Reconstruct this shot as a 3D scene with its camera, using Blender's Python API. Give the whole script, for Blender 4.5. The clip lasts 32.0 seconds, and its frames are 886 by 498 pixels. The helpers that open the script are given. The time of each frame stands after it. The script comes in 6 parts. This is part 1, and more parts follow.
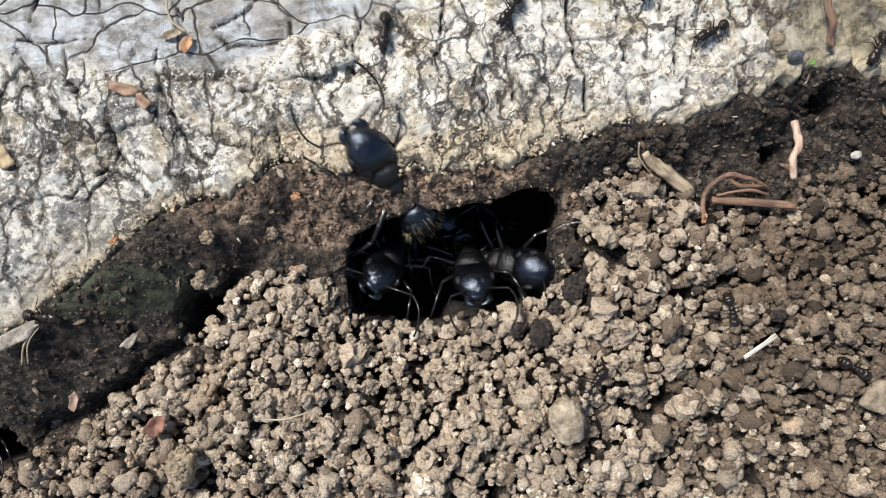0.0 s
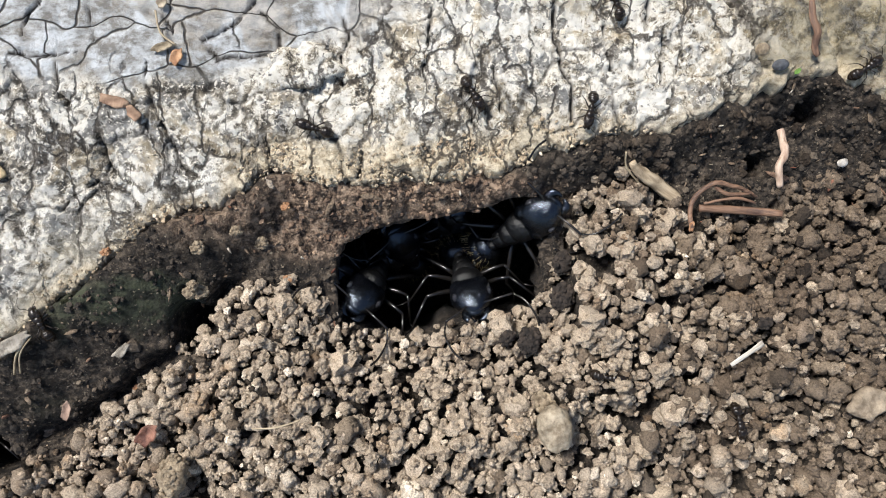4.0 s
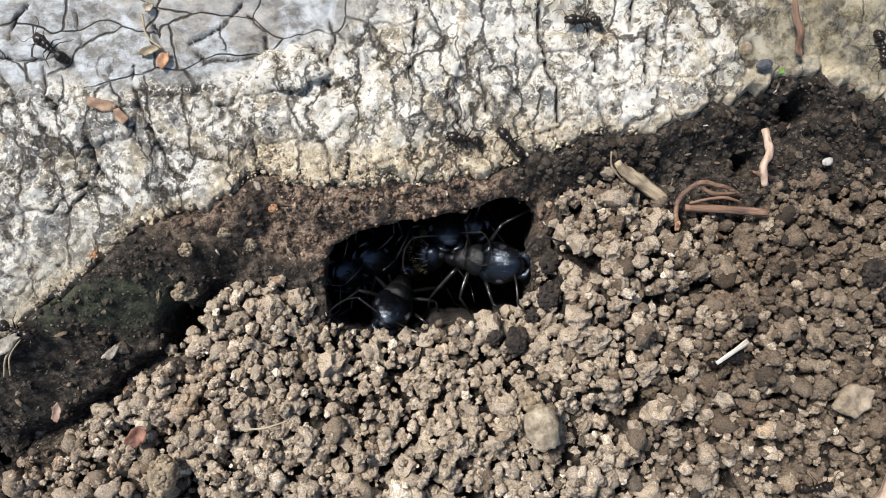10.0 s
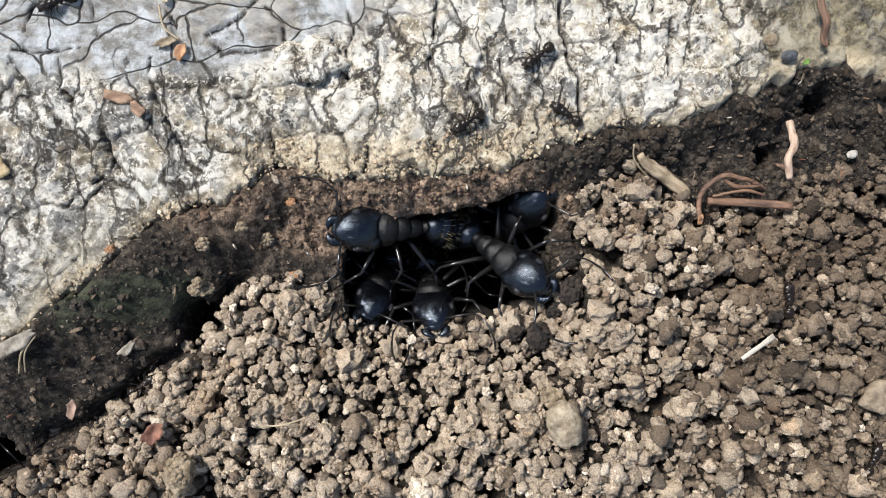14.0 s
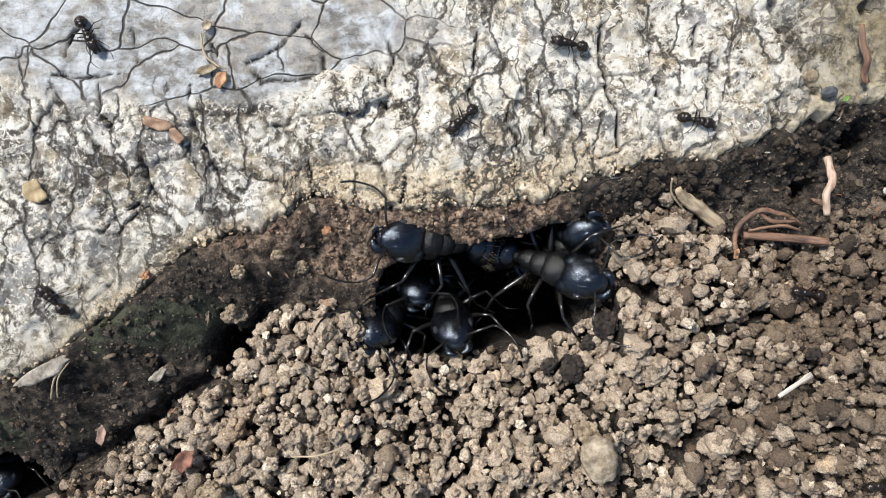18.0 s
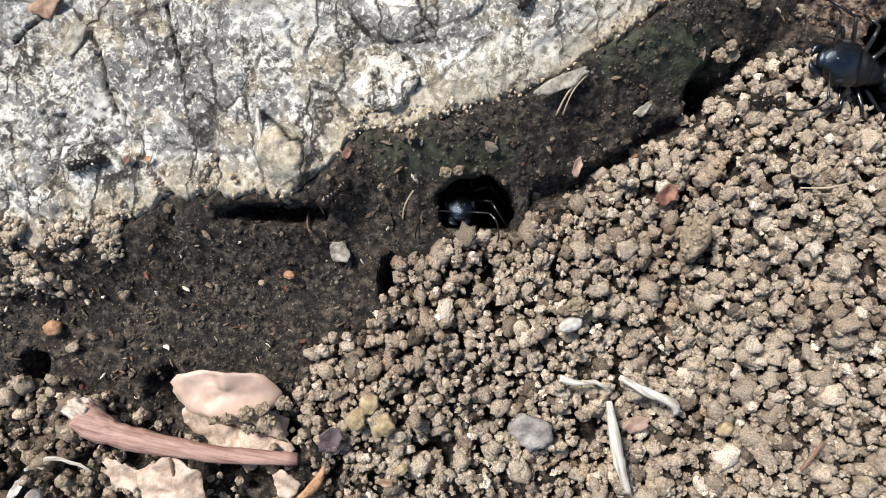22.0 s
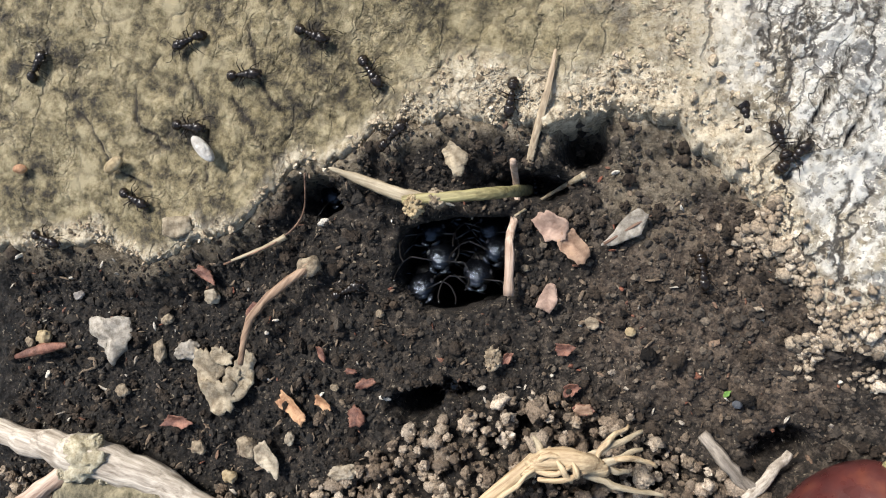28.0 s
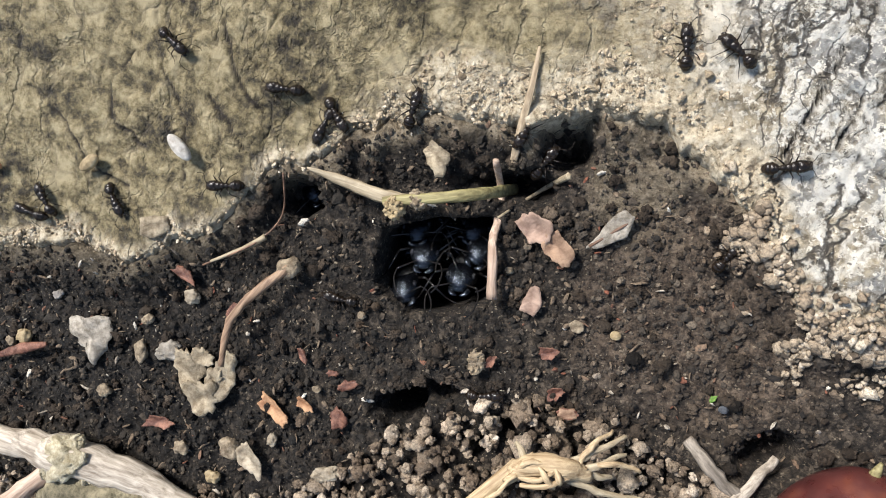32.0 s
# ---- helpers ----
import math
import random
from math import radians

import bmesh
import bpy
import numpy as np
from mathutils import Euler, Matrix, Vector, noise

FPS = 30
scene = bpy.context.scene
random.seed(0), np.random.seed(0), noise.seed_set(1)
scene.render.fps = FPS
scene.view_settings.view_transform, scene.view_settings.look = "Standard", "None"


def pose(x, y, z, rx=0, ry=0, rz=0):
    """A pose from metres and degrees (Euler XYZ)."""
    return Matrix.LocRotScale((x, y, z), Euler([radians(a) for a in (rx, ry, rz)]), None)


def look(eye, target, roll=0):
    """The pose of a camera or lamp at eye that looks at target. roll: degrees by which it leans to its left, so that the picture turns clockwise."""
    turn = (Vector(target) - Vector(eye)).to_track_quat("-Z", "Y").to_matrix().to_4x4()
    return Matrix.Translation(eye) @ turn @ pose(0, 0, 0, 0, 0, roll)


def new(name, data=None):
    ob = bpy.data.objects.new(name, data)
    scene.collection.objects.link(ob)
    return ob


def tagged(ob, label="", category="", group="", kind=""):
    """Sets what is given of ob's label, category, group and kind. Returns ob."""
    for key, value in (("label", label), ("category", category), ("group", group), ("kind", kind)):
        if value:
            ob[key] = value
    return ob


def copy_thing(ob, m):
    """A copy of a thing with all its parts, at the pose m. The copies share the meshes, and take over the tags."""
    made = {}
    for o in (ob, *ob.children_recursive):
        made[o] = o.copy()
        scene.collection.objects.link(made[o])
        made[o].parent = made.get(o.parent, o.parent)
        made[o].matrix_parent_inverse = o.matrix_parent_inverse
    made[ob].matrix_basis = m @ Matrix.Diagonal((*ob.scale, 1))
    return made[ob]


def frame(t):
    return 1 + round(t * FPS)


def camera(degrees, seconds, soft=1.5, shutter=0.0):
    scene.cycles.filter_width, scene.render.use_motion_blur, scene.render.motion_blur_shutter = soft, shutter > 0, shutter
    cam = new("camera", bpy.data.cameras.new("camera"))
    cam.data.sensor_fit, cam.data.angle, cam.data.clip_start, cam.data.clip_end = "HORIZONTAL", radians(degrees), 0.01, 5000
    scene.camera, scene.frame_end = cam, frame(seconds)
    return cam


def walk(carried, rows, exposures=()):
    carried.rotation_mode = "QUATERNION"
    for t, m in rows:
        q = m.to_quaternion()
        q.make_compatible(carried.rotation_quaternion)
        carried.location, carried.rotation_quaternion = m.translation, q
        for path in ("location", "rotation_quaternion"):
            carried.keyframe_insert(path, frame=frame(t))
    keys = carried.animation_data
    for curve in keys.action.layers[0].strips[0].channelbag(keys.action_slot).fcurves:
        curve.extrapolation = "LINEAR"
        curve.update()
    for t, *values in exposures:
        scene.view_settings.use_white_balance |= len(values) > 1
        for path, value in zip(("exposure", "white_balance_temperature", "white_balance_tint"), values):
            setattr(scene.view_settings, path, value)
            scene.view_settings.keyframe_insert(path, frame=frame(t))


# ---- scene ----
cam = camera(65, 32.0, soft=1.0, shutter=0.5)
walk(cam, [
    (0, pose(-0.00462, -0.02379, 0.04879, 25.03, -2.03, -3.71)),
    (0.5, pose(-0.00534, -0.02361, 0.04851, 24.95, -1.61, -3.80)),
    (1, pose(-0.00462, -0.02308, 0.04935, 25.19, -1.43, -4.15)),
    (1.5, pose(-0.00433, -0.02350, 0.04922, 25.29, -1.27, -4.22)),
    (2, pose(-0.00383, -0.02402, 0.04889, 25.36, -1.46, -4.07)),
    (2.5, pose(-0.00443, -0.02333, 0.04901, 24.92, -1.74, -3.91)),
    (3, pose(-0.00429, -0.02323, 0.04931, 24.98, -1.81, -3.87)),
    (3.5, pose(-0.00394, -0.02349, 0.04937, 25.15, -1.88, -3.82)),
    (5.5, pose(-0.00334, -0.02367, 0.04972, 25.38, -1.63, -4.11)),
    (6, pose(-0.00320, -0.02353, 0.04989, 25.40, -1.71, -4.14)),
    (6.5, pose(-0.00245, -0.02328, 0.05013, 25.06, -2.13, -4.28)),
    (7, pose(-0.00214, -0.02315, 0.05040, 25.37, -2.03, -4.15)),
    (7.5, pose(-0.00235, -0.02287, 0.05060, 25.35, -2.19, -4.11)),
    (8, pose(-0.00264, -0.02353, 0.04991, 25.45, -2.01, -3.96)),
    (8.5, pose(-0.00249, -0.02354, 0.04994, 25.32, -1.82, -4.07)),
    (9, pose(-0.00300, -0.02379, 0.04956, 25.24, -1.68, -4.13)),
    (9.5, pose(-0.00246, -0.02378, 0.04967, 25.32, -1.71, -4.15)),
    (10, pose(-0.00268, -0.02377, 0.04975, 25.29, -1.72, -4.16)),
    (10.5, pose(-0.00324, -0.02386, 0.04944, 25.06, -1.62, -4.15)),
    (11, pose(-0.00258, -0.02388, 0.04948, 25.22, -1.72, -4.10)),
    (11.5, pose(-0.00326, -0.02370, 0.04943, 25.09, -1.94, -3.92)),
    (12, pose(-0.00280, -0.02391, 0.04924, 25.48, -2.11, -3.73)),
    (12.5, pose(-0.00279, -0.02386, 0.04908, 25.49, -2.18, -3.73)),
    (13, pose(-0.00315, -0.02367, 0.04908, 25.50, -2.07, -3.83)),
    (13.5, pose(-0.00380, -0.02388, 0.04863, 25.53, -1.63, -4.04)),
    (14, pose(-0.00404, -0.02381, 0.04879, 25.37, -1.52, -4.17)),
    (14.5, pose(-0.00407, -0.02349, 0.04909, 25.37, -1.51, -4.24)),
    (16.5, pose(-0.00423, -0.02290, 0.04968, 25.64, -2.25, -4.21)),
    (17, pose(-0.00560, -0.02284, 0.04920, 25.91, -1.78, -3.97)),
    (17.5, pose(-0.00652, -0.02265, 0.04895, 26.04, -1.93, -3.66)),
    (18, pose(-0.00664, -0.02184, 0.04930, 25.86, -1.90, -3.30)),
    (18.5, pose(-0.00707, -0.02275, 0.04922, 26.04, -1.96, -3.43)),
    (19, pose(-0.00751, -0.02390, 0.05001, 26.32, -2.28, -3.28)),
    (19.5, pose(-0.01122, -0.02562, 0.04906, 26.09, -2.55, -2.48)),
    (20, pose(-0.02204, -0.03170, 0.04452, 27.21, -1.73, -0.86)),
    (20.5, pose(-0.03083, -0.03689, 0.04160, 26.05, -0.68, 1.05)),
    (21, pose(-0.03746, -0.03833, 0.04044, 23.93, -1.13, 1.55)),
    (21.5, pose(-0.04041, -0.03835, 0.04054, 23.49, -1.18, 1.93)),
    (22, pose(-0.04146, -0.03832, 0.04056, 23.79, -1.25, 2.18)),
    (22.5, pose(-0.03997, -0.03766, 0.04142, 24.06, -1.40, 2.30)),
    (23, pose(-0.04049, -0.03788, 0.04117, 24.31, -1.36, 2.15)),
    (23.5, pose(-0.04701, -0.04036, 0.04019, 24.39, -0.78, 2.46)),
    (24, pose(-0.05982, -0.04411, 0.03752, 24.39, -0.08, 3.80)),
    (24.5, pose(-0.07169, -0.04616, 0.03633, 25.19, 0.46, 4.87)),
    (25, pose(-0.08111, -0.04751, 0.03663, 25.66, 0.86, 5.18)),
    (25.5, pose(-0.09290, -0.04708, 0.03669, 26.13, 1.04, 5.46)),
    (26, pose(-0.10137, -0.04707, 0.03813, 26.67, 3.36, 7.39)),
    (26.5, pose(-0.10589, -0.04834, 0.03759, 30.65, 4.42, 8.81)),
    (28.5, pose(-0.10351, -0.03660, 0.03601, 23.51, 8.24, 11.07)),
    (29, pose(-0.10357, -0.03657, 0.03592, 23.15, 8.26, 11.25)),
    (29.5, pose(-0.10300, -0.03479, 0.03646, 21.74, 7.96, 10.65)),
    (30, pose(-0.10271, -0.03588, 0.03559, 22.58, 8.33, 10.85)),
    (30.5, pose(-0.10321, -0.03627, 0.03544, 22.62, 8.15, 11.02)),
    (31, pose(-0.10344, -0.03603, 0.03537, 22.34, 8.20, 11.04)),
    (31.5, pose(-0.10324, -0.03624, 0.03595, 23.18, 7.67, 10.69)),
    (32, pose(-0.10288, -0.03602, 0.03578, 22.92, 7.95, 10.85)),
], [(0, 0.63), (19, 0.63), (21, 0.74), (32, 0.74)])

# ---- light: bright overcast sky under trees ----
world = bpy.data.worlds.new("sky")
scene.world = world
world.use_nodes = True
wn = world.node_tree.nodes
sky = wn.new("ShaderNodeTexSky")
sky.sky_type, sky.sun_disc = "NISHITA", False
sky.sun_elevation, sky.sun_rotation = radians(63.2), radians(-82.4)
world.node_tree.links.new(sky.outputs[0], wn["Background"].inputs[0])
wn["Background"].inputs[1].default_value = 0.105
sun = new("sun", bpy.data.lights.new("sun", "SUN"))
sun.data.energy, sun.data.angle, sun.data.color = 4.4, radians(15), (1.0, 0.965, 0.915)
sun.matrix_basis = look((-0.75, 0.1, 1.5), (0, 0, 0))

# ---- plan: millimetres along (u), up (v) and out of (w) a bank that leans against the trunk ----
MM = 0.001
TILT = 30
LEAN = pose(0, 0, 0, TILT)
CT, ST = math.cos(radians(TILT)), math.sin(radians(TILT))


def spot(u, v, w=0.0, yaw=0.0, pitch=0.0, roll=0.0):
    """A pose on the bank: yaw turns about its normal, in degrees."""
    return LEAN @ pose(u * MM, v * MM, w * MM, roll, pitch, yaw)


def smooth(x, a, b):
    k = np.clip((x - a) / (b - a), 0, 1)
    return k * k * (3 - 2 * k)


def to_world(u, v, w):
    """Arrays of plan millimetres into world metres; far from the nest the bank turns level and the trunk rises."""
    u, v, w = (np.asarray(a, float) for a in (u, v, w))
    low = np.minimum(v + 62, 0)
    high = np.maximum(v - 70, 0)
    vv = v - low - high
    y, z = vv * CT - w * ST, vv * ST + w * CT
    y = y + low + high
    side = 400 * (1 - np.exp(-np.maximum(np.abs(u + 52) - 118, 0) / 400))
    y = y + side * side / 700 / (1 + side / 900)
    return np.stack([u * MM, y * MM, z * MM], -1)


def lattice(ix, iy, seed):
    n = (ix.astype(np.int64) * 374761393 + iy.astype(np.int64) * 668265263 + seed * 974634541) & 0xFFFFFFFF
    n = ((n ^ (n >> 13)) * 1274126177) & 0xFFFFFFFF
    return ((n ^ (n >> 16)) & 0xFFFF) / 65535.0


def value(x, y, seed=0):
    ix, iy = np.floor(x), np.floor(y)
    fx, fy = x - ix, y - iy
    fx, fy = fx * fx * (3 - 2 * fx), fy * fy * (3 - 2 * fy)
    ix, iy = ix.astype(np.int64), iy.astype(np.int64)
    a, b = lattice(ix, iy, seed), lattice(ix + 1, iy, seed)
    c, d = lattice(ix, iy + 1, seed), lattice(ix + 1, iy + 1, seed)
    return (a * (1 - fx) + b * fx) * (1 - fy) + (c * (1 - fx) + d * fx) * fy


def fbm(x, y, octaves=4, seed=0):
    total, amp, norm = 0, 1.0, 0
    for k in range(octaves):
        total = total + amp * value(x * 2 ** k + 17 * k, y * 2 ** k - 9 * k, seed + k)
        norm += amp
        amp *= 0.5
    return total / norm * 2 - 1


def cells(x, y, seed=0):
    """Distances to the nearest and second nearest of scattered points."""
    ix, iy = np.floor(x).astype(np.int64), np.floor(y).astype(np.int64)
    f1, f2 = np.full(np.shape(x), 9.0), np.full(np.shape(x), 9.0)
    for dx in (-1, 0, 1):
        for dy in (-1, 0, 1):
            px = ix + dx + lattice(ix + dx, iy + dy, seed)
            py = iy + dy + lattice(ix + dx, iy + dy, seed + 7)
            d = np.hypot(px - x, py - y)
            f2 = np.minimum(np.maximum(f1, d), f2)
            f1 = np.minimum(f1, d)
    return f1, f2


def inside(poly, u, v):
    """Signed distance to a closed outline, positive inside."""
    u, v = np.asarray(u, float), np.asarray(v, float)
    best, odd = np.full(u.shape, 1e9), np.zeros(u.shape, bool)
    for (x0, y0), (x1, y1) in zip(poly, poly[1:] + poly[:1]):
        dx, dy = x1 - x0, y1 - y0
        k = np.clip(((u - x0) * dx + (v - y0) * dy) / (dx * dx + dy * dy), 0, 1)
        best = np.minimum(best, np.hypot(u - x0 - k * dx, v - y0 - k * dy))
        odd ^= ((y0 > v) != (y1 > v)) & (u < dx * (v - y0) / (dy if dy else 1e-9) + x0)
    return np.where(odd, best, -best)


# the lower edge of the bark, and the upper edge of the loose crumbs
BARK_EDGE = [(-160, -26), (-151, -25.3), (-143.8, -23.9), (-138, -24.9), (-130.2, -21), (-126.2, -16.2), (-123.1, -15.5), (-119.8, -12.7),
             (-114, -11.4), (-107.1, -11.6), (-103.1, -9.7), (-98.5, -10.9), (-96.1, -12.5), (-93.7, -14.9), (-90.2, -19.4), (-87.5, -23),
             (-84.5, -23.1), (-79.2, -21.4), (-74.9, -20.3), (-68.4, -19.5), (-64.4, -17), (-62, -15.7), (-56, -15.2), (-53.6, -15.4),
             (-50.6, -13.2), (-47.6, -10.4), (-42.5, -9.1), (-35.5, -7), (-32, -5), (-26.4, -0.4), (-22.6, 2), (-19.2, 3.1), (-16.2, 4.1),
             (-13.7, 5.8)]
BARK_EDGE += [(-11, 5.6), (-7.6, 4.8), (-5.5, 4.5), (-3.7, 5.1), (-1.6, 4.6), (1.1, 5.1), (4.6, 5.2), (6.2, 6), (10, 7.1), (13.6, 8), (17.7, 7.8),
              (21.3, 9.2), (24.5, 10.2), (28.2, 11.7), (31, 12.1), (33.8, 10.8), (36, 9.4), (45, 8), (60, 7)]
CRUMB_EDGE = [(-160, -46), (-124, -42.4), (-120, -38.2), (-115.6, -36.4), (-111.2, -33.1), (-107.3, -31.2), (-104, -29.9), (-102.5, -31.3), (-94, -34),
              (-88, -38), (-79, -34), (-76, -31), (-71, -31.5), (-66, -33.5), (-60, -36), (-55, -33.5), (-52.5, -31.9), (-51.7, -28.1), (-48.1, -25.6),
              (-44.9, -22), (-44.6, -20), (-42.5, -18.4), (-34.9, -18.3), (-34.2, -15.1), (-31, -14), (-25.7, -10.3), (-21.8, -8.5), (-19.7, -6)]
CRUMB_EDGE += [(-18.2, -2.8), (-15.6, -2.1), (-12.6, -2.1), (-10.6, -3.2), (-9.9, -6.2), (-3, -6.9), (3.7, -5.7), (6.8, -5.2), (7.8, -3.6), (9.6, -1.5),
               (10.2, 3.7), (12.5, 4.5), (15.2, 4.8), (18.7, 2.5), (22.4, 1), (26.1, 1.3), (27.9, 3.4), (36, 3.2), (60, 3)]
MAIN_HOLE = [(-8.9, -1.3), (-8.5, 0), (-6.2, 1.2), (-3.5, 1.7), (-0.8, 2), (2.3, 2.3), (4.2, 3.1), (6.4, 3.5), (8.2, 2.7), (8.6, 0.9), (7.5, -0.9),
             (7.8, -3.6), (7, -5.9), (4.2, -6.6), (0.1, -6.8), (-3.1, -7.8), (-6.6, -6.9), (-8.8, -6.3), (-9, -3.6)]
SMALL_HOLE = [(-41.8, -14.6), (-40.1, -13.2), (-37.8, -12.8), (-36, -14.3), (-35.2, -16.1), (-35.8, -17.5), (-38.5, -17.4), (-41.3, -17.3)]
FAR_HOLE = [(-117.5, -19.7), (-114.1, -18.7), (-109.6, -18.2), (-109.2, -24.3), (-112.6, -25.7), (-115.2, -26), (-118, -23.8), (-117.8, -20.8)]


def bark_edge(u):
    return np.interp(u, *zip(*BARK_EDGE)) + 0.7 * fbm(u * 0.8, u * 0 + 3, 4, 5) + 0.22 * fbm(u * 4.1, u * 0 + 5, 2, 6)


def crumb_edge(u):
    return np.interp(u, *zip(*CRUMB_EDGE)) + 0.6 * fbm(u * 0.5, u * 0 + 8, 3, 9)


def ground_w(u, v, fine=True, holes=True):
    """Height of the soil over the bank's plane."""
    u, v = np.asarray(u, float), np.asarray(v, float)
    heap = crumb_edge(u) - v
    tall = 1.4 + 2.6 * smooth(u, -26, -6) + 0.6 * smooth(u, -30, -45) - 0.9 * smooth(u, -60, -75)
    w = -1.7 + tall * smooth(heap, -0.3, 9) + 1.2 * smooth(u, -92, -120) - 0.1 * smooth(u, -92, -50) * smooth(u, -20, -50)
    w = w + 0.5 * fbm(u / 9, v / 9, 3, 21)
    w = w - 2.4 * np.exp(-((heap + 0.5 + 0.5 * fbm(u / 2, v / 2, 2, 23)) / 0.8) ** 2) * smooth(u, -38, -32) * smooth(u, -15, -19)
    cut = 1 - 0.1 * smooth(heap, 0, 2)
    if fine:
        w = w + cut * (1 - 0.5 * smooth(u, -8, -18) * smooth(u, -95, -80)) * (0.48 * fbm(u / 1.6, v / 1.6, 3, 31) + 0.34 * fbm(u / 0.8, v / 0.8, 2, 41))
        f1, f2 = cells(u / 0.85, v / 0.85, 3)
        w = w + 0.20 * np.clip(0.6 - f1, 0, 1) * (value(u / 4, v / 4, 50) > 0.35)
    w = w + (2.3 + 0.9 * smooth(u, -8, -18) * smooth(u, -80, -60) - 1.0 * smooth(u, -90, -98)) * smooth(bark_edge(u) - v, 4.5 + 4.0 * smooth(u, -12, -22) * smooth(u, -80, -60), 0.2) * smooth(bark_edge(u) - v, -9, -1)
    # nest openings and dark pockets
    if not holes:
        return w
    wob = 0.35 * fbm(u / 1.3, v / 1.3, 3, 61)
    for poly, deep in ((MAIN_HOLE, 21), (SMALL_HOLE, 15), (FAR_HOLE, 17)):
        w = w - deep * smooth(inside(poly, u, v) + wob, -0.15, 0.8)
    for x, y, rx, ry, deep in ((-20.9, -5.4, 1.5, 2.6, 6), (-115.4, -34, 1.9, 1.7, 9), (-104.6, -12.4, 2.0, 1.9, 5), (-124.4, -18.4, 2.3, 1.7, 6),
                               (-54.6, -16.6, 4.0, 0.9, 6), (-108, -15.6, 3.2, 1.2, 5), (-90.8, -40.5, 1.8, 4.5, 7), (-56, -36.6, 3.2, 2.6, 6),
                               (-62.8, -32.2, 2.4, 2.0, 3.6), (-88.2, -33, 2.8, 1.8, 4), (-74.5, -30.4, 1.1, 1.9, 3.2), (26.2, 5.2, 1.2, 1.2, 4), (30, 9.4, 1.2, 1.3, 4),
                               (-112.3, -31.9, 2.0, 0.8, 4), (-45.5, -21.5, 1.0, 2.0, 4)):
        r = np.hypot((u - x) / rx, (v - y) / ry) + wob * 1.3
        w = w - deep * smooth(1.15 - r, -0.1, 0.85)
    return w


def bark_dust(u, v):
    """How much tan soil dust lies on the bark."""
    o = v - bark_edge(u)
    wob = 1.6 * fbm(u / 2.6, v / 2.6, 4, 111)
    main = smooth(u, -19, -13) * smooth(u, 14, 4)
    d = smooth(o + wob, 4.2, 1.6) * main + 0.75 * smooth(o + 0.7 * wob, 2.0 + 1.8 * smooth(u, -34, -46), 0.5) * (1 - main) * smooth(u, -100, -90)
    d = np.maximum(d, smooth(o + wob, 5.5, 3.0) * smooth(u + 1.5 * wob, -121, -112) * smooth(u, -88, -92))
    d = np.maximum(d, 0.85 * smooth(o + wob, 2.6, 0.8) * smooth(u, -92, -98))
    band = np.exp(-((u + 97 + 0.35 * (v + 12) + 1.5 * fbm(u / 3, v / 3, 3, 115)) / 5.0) ** 2) * smooth(v, -24, -17)
    return np.clip(np.maximum(d, 0.55 * band), 0, 1)


def bark_low(u, v):
    """Height of the bark without its fine relief."""
    wu, wv = u + 1.2 * fbm(u / 4, v / 4, 3, 101), v + 1.2 * fbm(u / 4, v / 4, 3, 102)
    return 1.2 + 0.9 * fbm(u / 11, v / 11, 3, 104) + 0.24 * fbm(wu / 3.2, wv / 2.4, 3, 105)


# ---- material helpers ----
def material(name, rough=0.8, metal=0.0):
    mat = bpy.data.materials.new(name)
    mat.use_nodes = True
    nt = mat.node_tree
    bsdf = nt.nodes["Principled BSDF"]
    bsdf.inputs["Roughness"].default_value, bsdf.inputs["Metallic"].default_value = rough, metal
    return mat, nt, bsdf


def node(nt, kind, **inputs):
    n = nt.nodes.new(kind)
    for key, val in inputs.items():
        slot = n.inputs[key.replace("_", " ")]
        if hasattr(val, "is_output"):
            nt.links.new(val, slot)
        else:
            slot.default_value = val
    return n


def coords(nt):
    return nt.nodes.new("ShaderNodeTexCoord").outputs["Object"]


def noise_at(nt, scale, detail=4.0, rough=0.55, co=None, distort=0.0):
    return node(nt, "ShaderNodeTexNoise", Vector=co or coords(nt), Scale=scale, Detail=detail, Roughness=rough, Distortion=distort).outputs["Fac"]


def ramp(nt, fac, *stops):
    n = nt.nodes.new("ShaderNodeValToRGB")
    nt.links.new(fac, n.inputs[0])
    els = n.color_ramp.elements
    while len(els) < len(stops):
        els.new(0.5)
    for el, (p, c) in zip(els, stops):
        el.position, el.color = p, ((*c, 1) if isinstance(c, tuple) else (c, c, c, 1))
    return n.outputs["Color"]


def mix(nt, fac, a, b, mode="MIX"):
    n = nt.nodes.new("ShaderNodeMix")
    n.data_type, n.blend_type = "RGBA", mode
    for slot, val in ((n.inputs[0], fac), (n.inputs[6], a), (n.inputs[7], b)):
        if hasattr(val, "is_output"):
            nt.links.new(val, slot)
        else:
            slot.default_value = val if isinstance(val, (int, float)) else (*val, 1)
    return n.outputs[2]


def attr(nt, name):
    n = nt.nodes.new("ShaderNodeAttribute")
    n.attribute_name = name
    return n.outputs["Fac"]


def bump(nt, bsdf, height, strength=0.5, distance=0.0003):
    n = node(nt, "ShaderNodeBump", Strength=strength, Distance=distance, Height=height)
    nt.links.new(n.outputs[0], bsdf.inputs["Normal"])


def colour(nt, bsdf, out):
    nt.links.new(out, bsdf.inputs["Base Color"])


